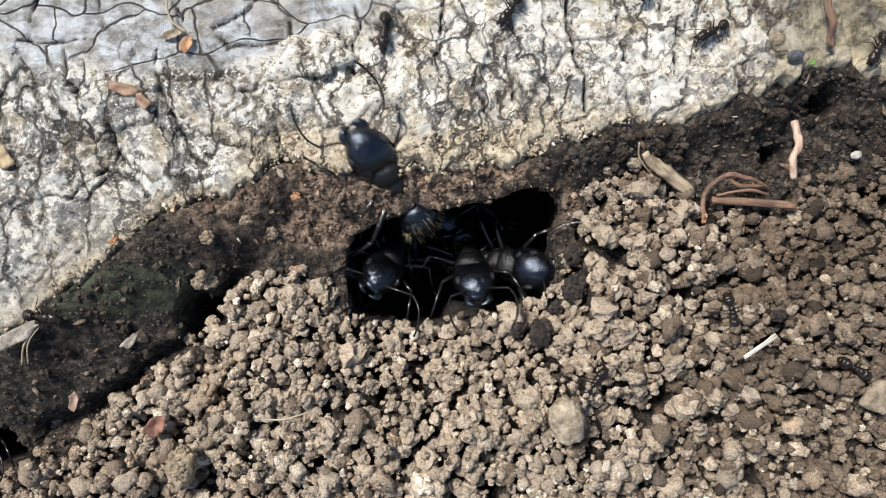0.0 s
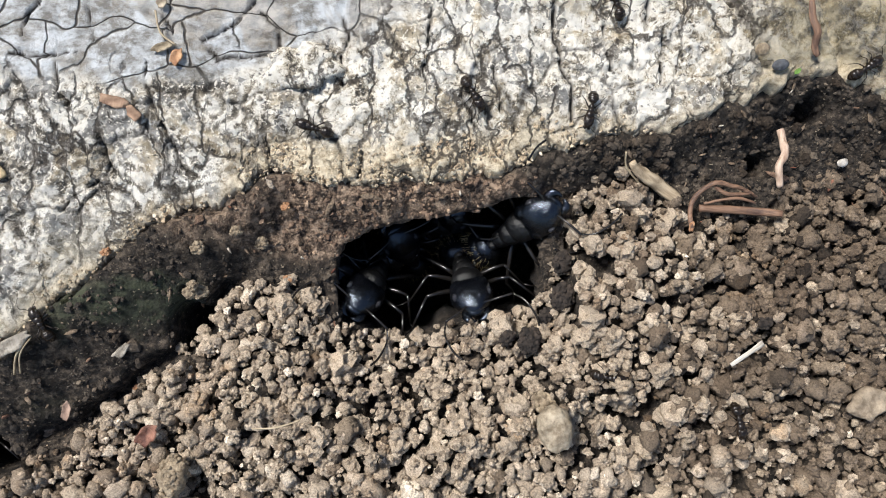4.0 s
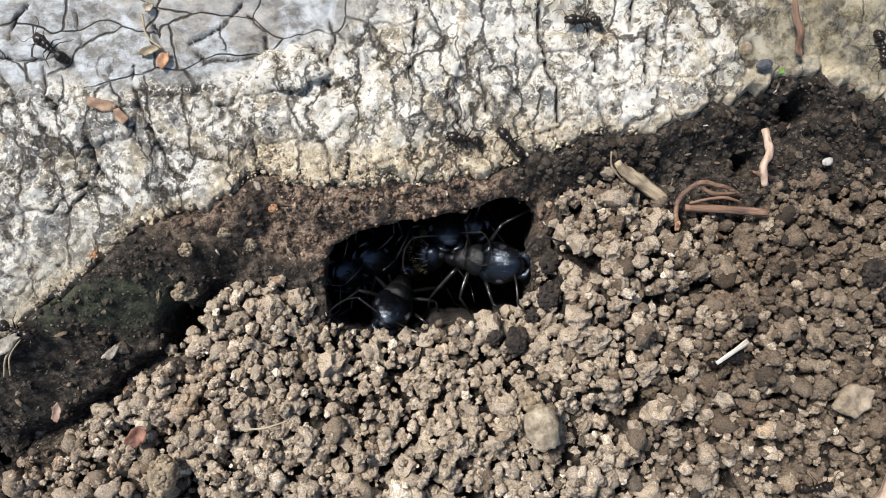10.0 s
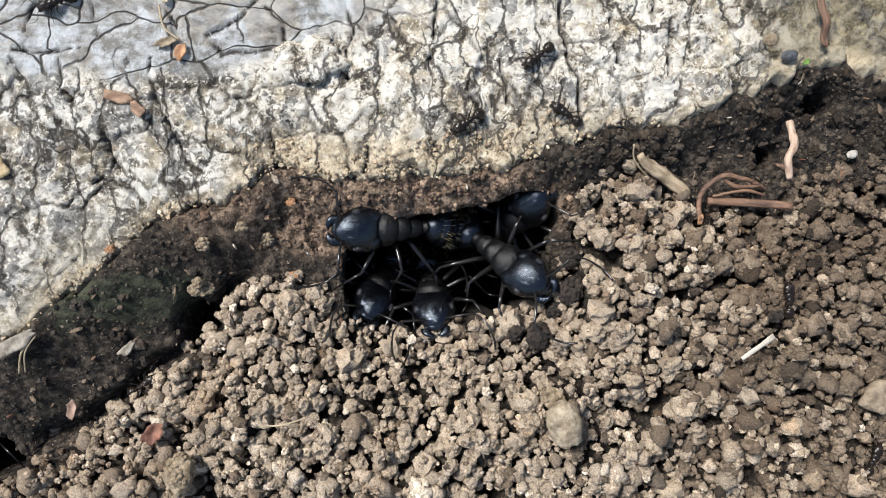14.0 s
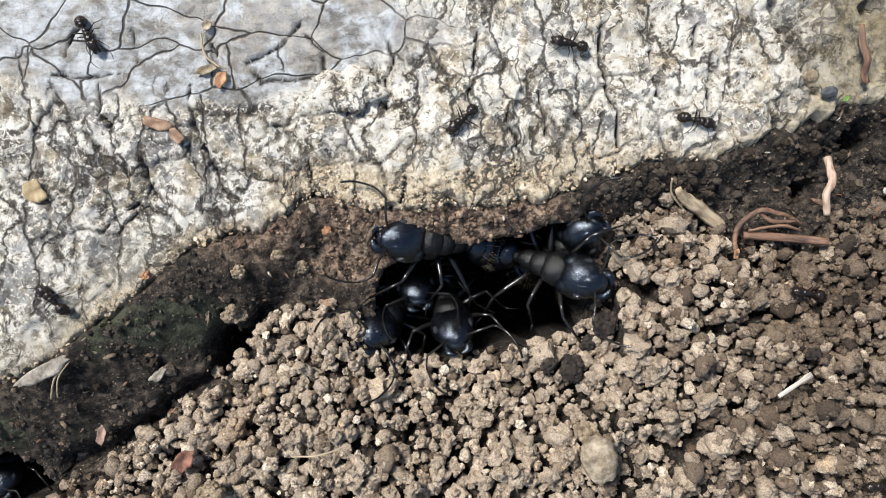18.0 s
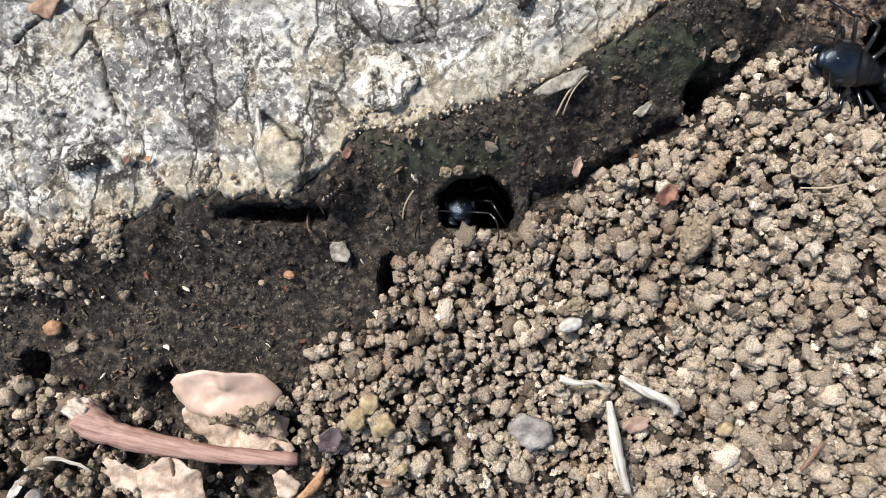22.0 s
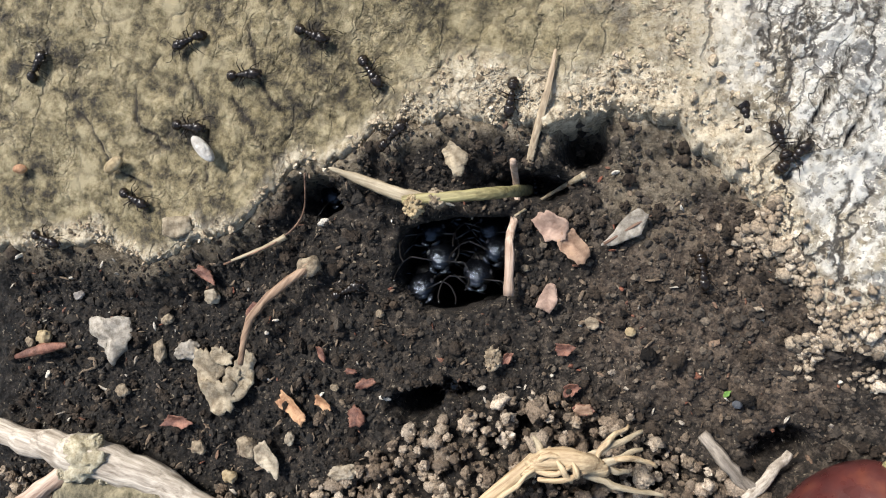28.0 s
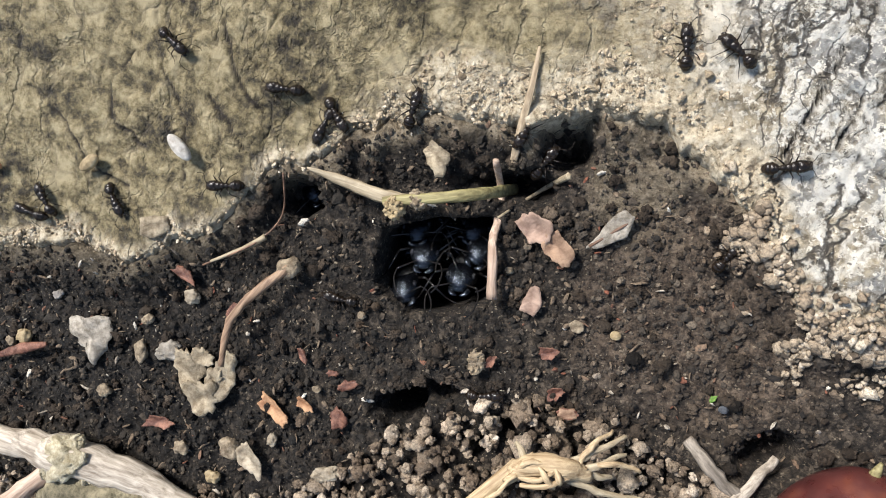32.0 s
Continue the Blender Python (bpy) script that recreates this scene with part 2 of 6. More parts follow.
def soil_material():
    mat, nt, b = material("damp_soil", 0.85)
    c = ramp(nt, noise_at(nt, 1400, 6, 0.7), (0.40, (0.007, 0.0054, 0.0042)), (0.51, (0.032, 0.0245, 0.0183)), (0.62, (0.115, 0.09, 0.067)))
    c = mix(nt, attr(nt, "red"), c, ramp(nt, noise_at(nt, 1300, 7, 0.75), (0.41, (0.022, 0.0145, 0.010)), (0.5, (0.135, 0.093, 0.065)), (0.59, (0.37, 0.27, 0.19))))
    c = mix(nt, attr(nt, "moss"), c, ramp(nt, noise_at(nt, 900), (0.40, (0.012, 0.014, 0.009)), (0.6, (0.066, 0.073, 0.044))))
    c = mix(nt, attr(nt, "dust"), c, ramp(nt, noise_at(nt, 1900, 8, 0.78), (0.38, (0.12, 0.09, 0.057)), (0.48, (0.34, 0.27, 0.18)), (0.62, (0.60, 0.50, 0.36))))
    c = mix(nt, attr(nt, "wet"), c, mix(nt, 1.0, c, (0.34, 0.34, 0.34), "MULTIPLY"))
    # shade of the holes painted in: soil goes near black with depth
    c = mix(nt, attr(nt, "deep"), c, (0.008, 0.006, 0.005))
    speck = ramp(nt, noise_at(nt, 3600, 2, 0.5), (0.66, 0.0), (0.72, 1.0))
    c = mix(nt, speck, c, (0.26, 0.215, 0.155))
    colour(nt, b, c)
    b.inputs["Specular IOR Level"].default_value = 0.35
    nt.links.new(ramp(nt, noise_at(nt, 2500), (0.4, 0.7), (0.6, 1.0)), b.inputs["Roughness"])
    bump(nt, b, noise_at(nt, 2300, 6, 0.7), 0.9, 0.0007)
    return mat


def add(nt, a, b, k):
    """a plus k times (b minus a half)."""
    n = nt.nodes.new("ShaderNodeMath")
    n.operation = "MULTIPLY_ADD"
    nt.links.new(b, n.inputs[0])
    n.inputs[1].default_value = k
    m = nt.nodes.new("ShaderNodeMath")
    m.operation = "ADD"
    nt.links.new(a, m.inputs[0])
    m.inputs[1].default_value = -0.5 * k
    nt.links.new(m.outputs[0], n.inputs[2])
    return n.outputs[0]


def edges(nt, co, scale, wide):
    """Thin cracks between cells."""
    n = nt.nodes.new("ShaderNodeTexVoronoi")
    n.feature = "DISTANCE_TO_EDGE"
    nt.links.new(co, n.inputs["Vector"])
    n.inputs["Scale"].default_value = scale
    return ramp(nt, n.outputs["Distance"], (0.0, 1.0), (wide * 0.4, 0.85), (wide, 0.0))


def times(nt, a, b):
    n = nt.nodes.new("ShaderNodeMath")
    n.operation = "MULTIPLY"
    nt.links.new(a, n.inputs[0])
    if hasattr(b, "is_output"):
        nt.links.new(b, n.inputs[1])
    else:
        n.inputs[1].default_value = b
    return n.outputs[0]


def bark_material():
    mat, nt, b = material("lichen_bark", 0.75)
    co = coords(nt)
    zone = noise_at(nt, 210, 6, 0.66, co, 0.8)
    upright = node(nt, "ShaderNodeMapping", Vector=co)
    upright.inputs["Scale"].default_value = (1.0, 0.34, 0.34)
    level = node(nt, "ShaderNodeMapping", Vector=co)
    level.inputs["Scale"].default_value = (0.6, 1.0, 1.0)
    # growth lines that curl round knots
    wave = node(nt, "ShaderNodeMath")
    wave.operation = "SINE"
    nt.links.new(times(nt, noise_at(nt, 95, 5.0, 0.5, co, 1.1), 130.0), wave.inputs[0])
    curl = times(nt, attr(nt, "swirl"), ramp(nt, noise_at(nt, 330, 3, 0.6), (0.40, 0.25), (0.55, 1.0)))
    mott = add(nt, noise_at(nt, 1150, 9, 0.76, co, 0.5), zone, 0.66)
    mott = add(nt, mott, noise_at(nt, 300, 3, 0.6, co, 0.9), 0.30)
    mott = add(nt, mott, attr(nt, "swirl"), -0.04)
    base = ramp(nt, mott, (0.370, (0.035, 0.030, 0.024)), (0.425, (0.20, 0.168, 0.125)), (0.47, (0.48, 0.415, 0.31)), (0.512, (0.75, 0.69, 0.585)), (0.58, (0.96, 0.915, 0.82)))
    growth = ramp(nt, add(nt, mott, wave.outputs[0], 0.12), (0.32, (0.05, 0.045, 0.04)), (0.42, (0.22, 0.20, 0.17)), (0.475, (0.70, 0.655, 0.57)), (0.55, (0.96, 0.925, 0.845)))
    base = mix(nt, times(nt, curl, 0.35), base, growth)
    lines = add(nt, add(nt, noise_at(nt, 1250, 8, 0.75, co, 0.8), attr(nt, "rings"), 0.26), zone, 0.6)
    knotty = ramp(nt, lines, (0.40, (0.085, 0.076, 0.062)), (0.475, (0.235, 0.212, 0.175)), (0.525, (0.52, 0.475, 0.40)), (0.58, (0.97, 0.94, 0.87)))
    where = times(nt, attr(nt, "swirl"), ramp(nt, noise_at(nt, 200, 4, 0.6, co, 0.5), (0.45, 0.1), (0.55, 0.85)))
    base = mix(nt, where, base, knotty)
    # rosettes of lichen with pale rims
    bow = node(nt, "ShaderNodeVectorMath")
    bow.operation = "MULTIPLY_ADD"
    nt.links.new(node(nt, "ShaderNodeTexNoise", Vector=co, Scale=700.0, Detail=5.0, Roughness=0.65).outputs["Color"], bow.inputs[0])
    bow.inputs[1].default_value = (0.0021, 0.0021, 0.0021)
    nt.links.new(co, bow.inputs[2])
    for scale, spread_at in ((430.0, 250), (760.0, 330)):
        spot_at = node(nt, "ShaderNodeTexVoronoi", Vector=bow.outputs[0], Scale=scale)
        rim = ramp(nt, spot_at.outputs["Distance"], (0.20, 0.0), (0.30, 0.9), (0.36, 0.9), (0.44, 0.0))
        core = ramp(nt, spot_at.outputs["Distance"], (0.10, 0.7), (0.26, 0.0))
        some = ramp(nt, noise_at(nt, spread_at, 3, 0.6), (0.50, 0.0), (0.56, 1.0))
        base = mix(nt, times(nt, core, some), base, (0.10, 0.094, 0.085))
        base = mix(nt, times(nt, rim, some), base, (0.90, 0.865, 0.79))
    # smooth slate-grey islands with pale rims
    isle = add(nt, noise_at(nt, 270, 4, 0.55, co, 0.6), attr(nt, "swirl"), 0.045)
    slate = ramp(nt, noise_at(nt, 1600, 6, 0.7), (0.40, (0.09, 0.085, 0.078)), (0.6, (0.345, 0.34, 0.33)))
    base = mix(nt, ramp(nt, isle, (0.555, 0.0), (0.575, 0.75)), base, slate)
    base = mix(nt, ramp(nt, isle, (0.53, 0.0), (0.548, 0.6), (0.566, 0.0)), base, (0.93, 0.90, 0.84))
    base = mix(nt, ramp(nt, noise_at(nt, 170, 5, 0.65, None, 0.8), (0.53, 0.0), (0.61, 0.65)), base, ramp(nt, noise_at(nt, 1500, 6, 0.7), (0.40, (0.20, 0.145, 0.08)), (0.6, (0.68, 0.56, 0.37))))
    fleck = ramp(nt, noise_at(nt, 2700, 5, 0.65, co, 0.4), (0.545, 0.0), (0.60, 0.9))
    base = mix(nt, fleck, base, (0.95, 0.90, 0.79))
    pits = ramp(nt, noise_at(nt, 2100, 4, 0.6), (0.62, 0.0), (0.67, 0.85))
    base = mix(nt, pits, base, (0.05, 0.041, 0.033))
    grey = ramp(nt, add(nt, noise_at(nt, 1500, 7, 0.7, level.outputs[0]), zone, 0.9), (0.34, (0.27, 0.255, 0.23)), (0.45, (0.50, 0.505, 0.50)), (0.60, (0.76, 0.785, 0.80)))
    tan = ramp(nt, noise_at(nt, 1300, 6, 0.7, level.outputs[0]), (0.38, (0.13, 0.105, 0.08)), (0.6, (0.50, 0.43, 0.335)))
    grey = mix(nt, ramp(nt, noise_at(nt, 230, 4, 0.6, co, 0.7), (0.49, 0.0), (0.58, 0.6)), grey, tan)
    base = mix(nt, attr(nt, "plate"), base, grey)
    olive = ramp(nt, add(nt, noise_at(nt, 800, 9, 0.76), zone, 0.7), (0.34, (0.026, 0.02, 0.012)), (0.42, (0.12, 0.096, 0.05)), (0.50, (0.27, 0.218, 0.115)), (0.63, (0.47, 0.39, 0.235)))
    base = mix(nt, attr(nt, "olive"), base, olive)
    dust = ramp(nt, noise_at(nt, 1900, 8, 0.78), (0.36, (0.22, 0.162, 0.10)), (0.46, (0.57, 0.465, 0.315)), (0.60, (0.86, 0.76, 0.58)))
    base = mix(nt, attr(nt, "dust"), base, dust)
    bent = node(nt, "ShaderNodeVectorMath")
    bent.operation = "MULTIPLY_ADD"
    nt.links.new(node(nt, "ShaderNodeTexNoise", Vector=co, Scale=420.0, Detail=4.0, Roughness=0.6).outputs["Color"], bent.inputs[0])
    bent.inputs[1].default_value = (0.0024, 0.0024, 0.0024)
    nt.links.new(upright.outputs[0], bent.inputs[2])
    hair = times(nt, edges(nt, bent.outputs[0], 300, 0.042), ramp(nt, add(nt, noise_at(nt, 140, 3, 0.5), attr(nt, "plate"), -0.1), (0.475, 0.0), (0.53, 0.95)))
    net = times(nt, edges(nt, bent.outputs[0], 620, 0.05), ramp(nt, noise_at(nt, 190, 3, 0.5), (0.52, 0.0), (0.57, 0.75)))
    flat = node(nt, "ShaderNodeVectorMath")
    flat.operation = "MULTIPLY_ADD"
    nt.links.new(node(nt, "ShaderNodeTexNoise", Vector=co, Scale=170.0, Detail=2.5, Roughness=0.5).outputs["Color"], flat.inputs[0])
    flat.inputs[1].default_value = (0.003, 0.004, 0.004)
    half = node(nt, "ShaderNodeMapping", Vector=co)
    half.inputs["Scale"].default_value = (0.6, 1.0, 1.0)
    nt.links.new(half.outputs[0], flat.inputs[2])
    net = mix(nt, attr(nt, "plate"), net, edges(nt, flat.outputs[0], 270, 0.019))
    split = nt.nodes.new("ShaderNodeMath")
    split.operation = "MAXIMUM"
    nt.links.new(hair, split.inputs[0])
    nt.links.new(net, split.inputs[1])
    faint = node(nt, "ShaderNodeMath")
    faint.operation = "MULTIPLY_ADD"
    nt.links.new(attr(nt, "olive"), faint.inputs[0])
    faint.inputs[1].default_value, faint.inputs[2].default_value = -0.65, 1.0
    base = mix(nt, times(nt, split.outputs[0], faint.outputs[0]), base, (0.045, 0.035, 0.026))
    base = mix(nt, attr(nt, "crack"), base, (0.022, 0.016, 0.012))
    colour(nt, b, base)
    nt.links.new(ramp(nt, noise_at(nt, 1500), (0.35, 0.5), (0.65, 0.9)), b.inputs["Roughness"])
    rough = add(nt, noise_at(nt, 1700, 9, 0.8), split.outputs[0], -0.5)
    bump(nt, b, rough, 0.9, 0.0007)
    return mat


def crumb_material(name, dark, mid, light):
    mat, nt, b = material(name, 0.92)
    geo = nt.nodes.new("ShaderNodeNewGeometry")
    tone = ramp(nt, geo.outputs["Random Per Island"], (0.0, dark), (0.22, mid), (0.8, mid), (1.0, light))
    grain = ramp(nt, noise_at(nt, 6000, 4, 0.7), (0.36, 0.5), (0.5, 1.0), (0.64, 1.35))
    c = mix(nt, 1.0, tone, grain, "MULTIPLY")
    stain = ramp(nt, noise_at(nt, 130, 4, 0.6), (0.48, 0.0), (0.62, 0.8))
    c = mix(nt, stain, c, mix(nt, 1.0, c, (0.62, 0.56, 0.52), "MULTIPLY"))
    colour(nt, b, c)
    bump(nt, b, noise_at(nt, 4600, 4, 0.65), 0.8, 0.0003)
    return mat


def cluster_material(name, dark, mid, light):
    """Lumps of stuck grains: one tone to a lump, a little of its own to each grain."""
    mat, nt, b = material(name, 0.95)
    tone = ramp(nt, attr(nt, "tone"), (0.0, dark), (0.2, mid), (0.75, mid), (1.0, light))
    geo = nt.nodes.new("ShaderNodeNewGeometry")
    own = ramp(nt, geo.outputs["Random Per Island"], (0.0, (0.66, 0.63, 0.60)), (0.3, (0.95, 0.95, 0.95)), (0.8, (1.10, 1.08, 1.05)), (1.0, (1.62, 1.62, 1.62)))
    c = mix(nt, 1.0, tone, own, "MULTIPLY")
    c = mix(nt, 1.0, c, ramp(nt, noise_at(nt, 7000, 4, 0.7), (0.34, 0.5), (0.5, 1.0), (0.66, 1.35)), "MULTIPLY")
    stain = ramp(nt, noise_at(nt, 110, 4, 0.6), (0.47, 0.0), (0.63, 0.75))
    c = mix(nt, stain, c, mix(nt, 1.0, c, (0.66, 0.62, 0.60), "MULTIPLY"))
    rust = ramp(nt, noise_at(nt, 240, 3, 0.6), (0.60, 0.0), (0.68, 0.5))
    c = mix(nt, rust, c, mix(nt, 1.0, c, (1.12, 0.92, 0.70), "MULTIPLY"))
    colour(nt, b, c)
    b.inputs["Specular IOR Level"].default_value = 0.3
    bump(nt, b, noise_at(nt, 5200, 4, 0.7), 0.9, 0.0003)
    return mat


SOIL, BARK = soil_material(), bark_material()
LUMP = cluster_material("dry_lump", (0.125, 0.10, 0.076), (0.378, 0.310, 0.236), (0.69, 0.60, 0.485))
DARK_LUMP = cluster_material("damp_lump", (0.009, 0.0068, 0.0052), (0.040, 0.030, 0.022), (0.13, 0.10, 0.074))
OLD_LUMP = cluster_material("old_lump", (0.045, 0.034, 0.025), (0.175, 0.135, 0.098), (0.40, 0.325, 0.24))
DAMP = crumb_material("damp_grain", (0.011, 0.0083, 0.0063), (0.052, 0.0405, 0.030), (0.18, 0.142, 0.103))
RED_GRAIN = crumb_material("red_grain", (0.045, 0.029, 0.019), (0.175, 0.116, 0.079), (0.42, 0.305, 0.21))
WET_GRAIN = crumb_material("wet_grain", (0.005, 0.0038, 0.0028), (0.021, 0.0165, 0.012), (0.10, 0.078, 0.056))
LITTER = crumb_material("litter", (0.20, 0.07, 0.04), (0.17, 0.125, 0.085), (0.75, 0.70, 0.60))
CRUMB = crumb_material("dry_crumb", (0.10, 0.075, 0.052), (0.335, 0.267, 0.190), (0.58, 0.495, 0.385))


# ---- mesh helpers ----
def grid_mesh(name, pts, mat, attrs, smooth_shade=True):
    """A sheet from an array of rows and columns of world points."""
    nr, nc, _ = pts.shape
    idx = np.arange(nr * nc).reshape(nr, nc)
    quads = np.stack([idx[:-1, :-1], idx[:-1, 1:], idx[1:, 1:], idx[1:, :-1]], -1).reshape(-1, 4)
    me = raw_mesh(name, pts.reshape(-1, 3), quads, mat, smooth_shade)
    for key, arr in attrs.items():
        a = me.attributes.new(key, "FLOAT", "POINT")
        a.data.foreach_set("value", np.ascontiguousarray(arr, np.float32).ravel())
    return me


def raw_mesh(name, verts, faces, mat, smooth_shade=False):
    me = bpy.data.meshes.new(name)
    n, k = faces.shape
    me.vertices.add(len(verts))
    me.vertices.foreach_set("co", np.ascontiguousarray(verts, np.float32).ravel())
    me.loops.add(n * k)
    me.loops.foreach_set("vertex_index", np.ascontiguousarray(faces, np.int32).ravel())
    me.polygons.add(n)
    me.polygons.foreach_set("loop_start", np.arange(0, n * k, k, dtype=np.int32))
    me.polygons.foreach_set("use_smooth", np.full(n, smooth_shade))
    me.update(calc_edges=True)
    me.materials.append(mat)
    return me


def spread(a, b, step, reach, grow=1.35):
    """Even steps from a to b, then growing ones out to reach on both sides."""
    core, out, s = list(np.arange(a, b + step / 2, step)), [], step
    while sum(out) < reach:
        s *= grow
        out.append(s)
    away = np.cumsum(out)
    return np.array(list((a - away)[::-1]) + core + list(core[-1] + away))


# ---- ground ----
def build_ground():
    us, vs = spread(-156, 48, 0.34, 60000), spread(-52, 16, 0.34, 60000)
    u, v = np.meshgrid(us, vs)
    near = smooth(u, -260, -170) * smooth(u, 160, 62) * smooth(v, -150, -70)
    w = ground_w(u, v) * near + 2.5 * fbm(u / 60, v / 60, 3, 77) * (1 - near)
    w = np.where(v > 24, np.minimum(w, -2), w)
    over = v - bark_edge(u)
    under = bark_low(u, v) - 0.4 - 1.4 * smooth(over, 0, 1.2)
    w = np.where((over > 0) & (near > 0.5), np.minimum(w, under), w)
    heap = crumb_edge(u) - v
    w -= near * smooth(heap, 0.2, 2.0) * (0.9 + 2.2 * smooth(fbm(u / 1.7, v / 1.7, 2, 131) * 0.5 + 0.5, 0.42, 0.22))
    brown = 0.3 * smooth(np.hypot((u + 94) / 12, (v + 24) / 9) + 0.4 * fbm(u / 3, v / 3, 3, 86), 1.0, 0.6)
    red = smooth(np.hypot((u + 4) / 17, (v - 2.5) / 4.2) + 0.25 * fbm(u / 3, v / 3, 3, 81), 1.05, 0.7)
    moss = smooth(np.hypot((u + 24.5) / 6.5, (v + 3.5) / 3.2) + 0.5 * fbm(u / 2.5, v / 2.5, 3, 82), 1.0, 0.55)
    red = np.maximum(red, brown) * (1 - smooth(heap, 0.2, 1.2))
    moss = np.maximum(moss, 0.8 * smooth(np.hypot((u + 41) / 9, (v + 11.5) / 2.6) + 0.5 * fbm(u / 2.5, v / 2.5, 3, 83), 1.0, 0.5))
    dust = smooth(over + 1.4 * fbm(u / 2, v / 2, 3, 84), -2.2, -0.2) * smooth(u, -90, -96) * 0.85
    dust = np.maximum(dust, 0.35 * smooth(np.hypot((u + 99.5) / 4.0, (v + 15) / 6) + 0.5 * fbm(u / 2, v / 2, 3, 87), 1.0, 0.5))
    wet = 0.55 * smooth(u + 3 * fbm(u / 6, v / 6, 3, 88), -103, -112) + 0.45 * smooth(u, -120, -134)
    # mask for the painted hole shade, by height alone
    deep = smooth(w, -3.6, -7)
    # the nest chambers widen below their rims
    pu, pv = u.copy(), v.copy()
    for poly in (MAIN_HOLE, SMALL_HOLE, FAR_HOLE):
        cu, cv = np.mean(poly, 0)
        into = smooth(inside(poly, u, v), 0.0, 0.75) * smooth(w, -2.5, -7)
        pu, pv = pu + (u - cu) * 0.55 * into, pv + (v - cv) * 0.75 * into
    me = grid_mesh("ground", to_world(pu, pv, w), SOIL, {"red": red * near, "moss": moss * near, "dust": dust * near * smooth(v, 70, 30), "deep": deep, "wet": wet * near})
    tagged(new("ground", me), "dark damp crumbly soil at the foot of the trunk", "soil", kind="structure")


build_ground()

# ---- bark ----
CRACKS = []


def crack(*pts):
    CRACKS.append(pts)


crack((-0.7, 17.8), (-1, 15.5), (-1.4, 13.5), (-1.3, 12.2))
crack((8.7, 18.2), (8.8, 15.7), (9.1, 14.2), (9.3, 12.5), (9.9, 11.9), (9.9, 9.1))
crack((16, 18), (15.8, 15.9))
crack((17, 15.7), (17, 13.4), (16.8, 11.7))
crack((12.7, 16.4), (12.9, 14.3), (13.1, 13))
crack((1.3, 11.7), (1.8, 10.4), (2.5, 9.1))
crack((3.8, 13.3), (4.1, 11.6), (4.3, 10.3))
crack((-7.3, 17.3), (-7, 15.7), (-7.7, 14.5), (-7.6, 12.4))
crack((-31.3, 15.5), (-29, 15.2), (-26.6, 15.6), (-25.3, 16.4), (-25.7, 18.6))
crack((-20.3, 18.8), (-20.2, 17.6), (-19.7, 16.4))
crack((-17.7, 16), (-15.2, 17.1), (-13.8, 18.7))
crack((-17.1, 15.3), (-16.5, 14.7), (-14.1, 14.8), (-12, 15.2), (-12.3, 16.6), (-13.5, 17.9))
crack((-21.8, 14.4), (-21.8, 12), (-20.6, 8.7), (-19.9, 7), (-18.8, 6.1))
crack((-28.4, 14.6), (-28.2, 12.6), (-27.5, 11.8))
crack((22.4, 17.9), (23.3, 15.3), (25.1, 13.4))
crack((-13.6, 8.8), (-13.5, 7.2))
crack((-6.3, 7.5), (-6.7, 5.6))
crack((-30.4, 16.7), (-29.9, 18.3), (-29, 19))
crack((-25.6, 9.5), (-25.2, 7.6), (-24.8, 6.7))
crack((-28.9, 4), (-27.8, 5.2), (-26.1, 6))
crack((-62.5, -1.4), (-61.7, -4.7), (-61, -6.8))
crack((-44.1, 1.1), (-43.8, -0.6), (-42.5, -2.2))
crack((-74.3, -4.8), (-71.7, -2.6), (-69.1, -0))
crack((-48.7, -1.6), (-47, -3.2), (-42.7, -3))
crack((-67.9, -3.7), (-66.8, -7.4), (-66.2, -9.5))
crack((-55.4, -9.1), (-54.1, -9.9), (-51.9, -11.1))
crack((-137.7, -7.8), (-140.1, -11), (-139.8, -13.5), (-137, -15.5))
crack((-130.7, -5.8), (-128.6, -11), (-127.2, -12.1))
crack((-131.4, -11.2), (-128.4, -14.7), (-126.6, -13.7))
crack((-144.6, -13.5), (-141.4, -17.7), (-138.4, -18.7))
crack((-135.2, -9.3), (-133.2, -13.4), (-133.4, -18.2))
crack((-88.9, -5.2), (-90.2, -9.1), (-91.4, -12.1))
crack((-87, -7.1), (-88.3, -11.1))


KNOTS = [(-17.6, 8.6), (-32.7, 7.8), (-26.3, 12.6), (-24.5, 4.2), (-9.6, 13.2), (-53.2, -11.8)]


def growth_rings(u, v):
    """Lines of growth that run round knots of the wood, 0 to 1."""
    wu, wv = u + 1.5 * fbm(u / 5, v / 5, 3, 141), v + 1.5 * fbm(u / 5, v / 5, 3, 142)
    d = cells(wu / 9, wv / 7, 143)[0] * 8
    knot = np.full(u.shape, 9.0)
    for x, y in KNOTS:
        knot = np.minimum(knot, np.hypot((wu - x) * 0.8, wv - y))
    d = np.minimum(d, knot)
    return 0.5 + (0.25 + 0.4 * smooth(knot, 6, 3)) * np.sin(d * 2 * math.pi / 0.9 + 3.2 * fbm(u / 1.3, v / 1.3, 3, 144))


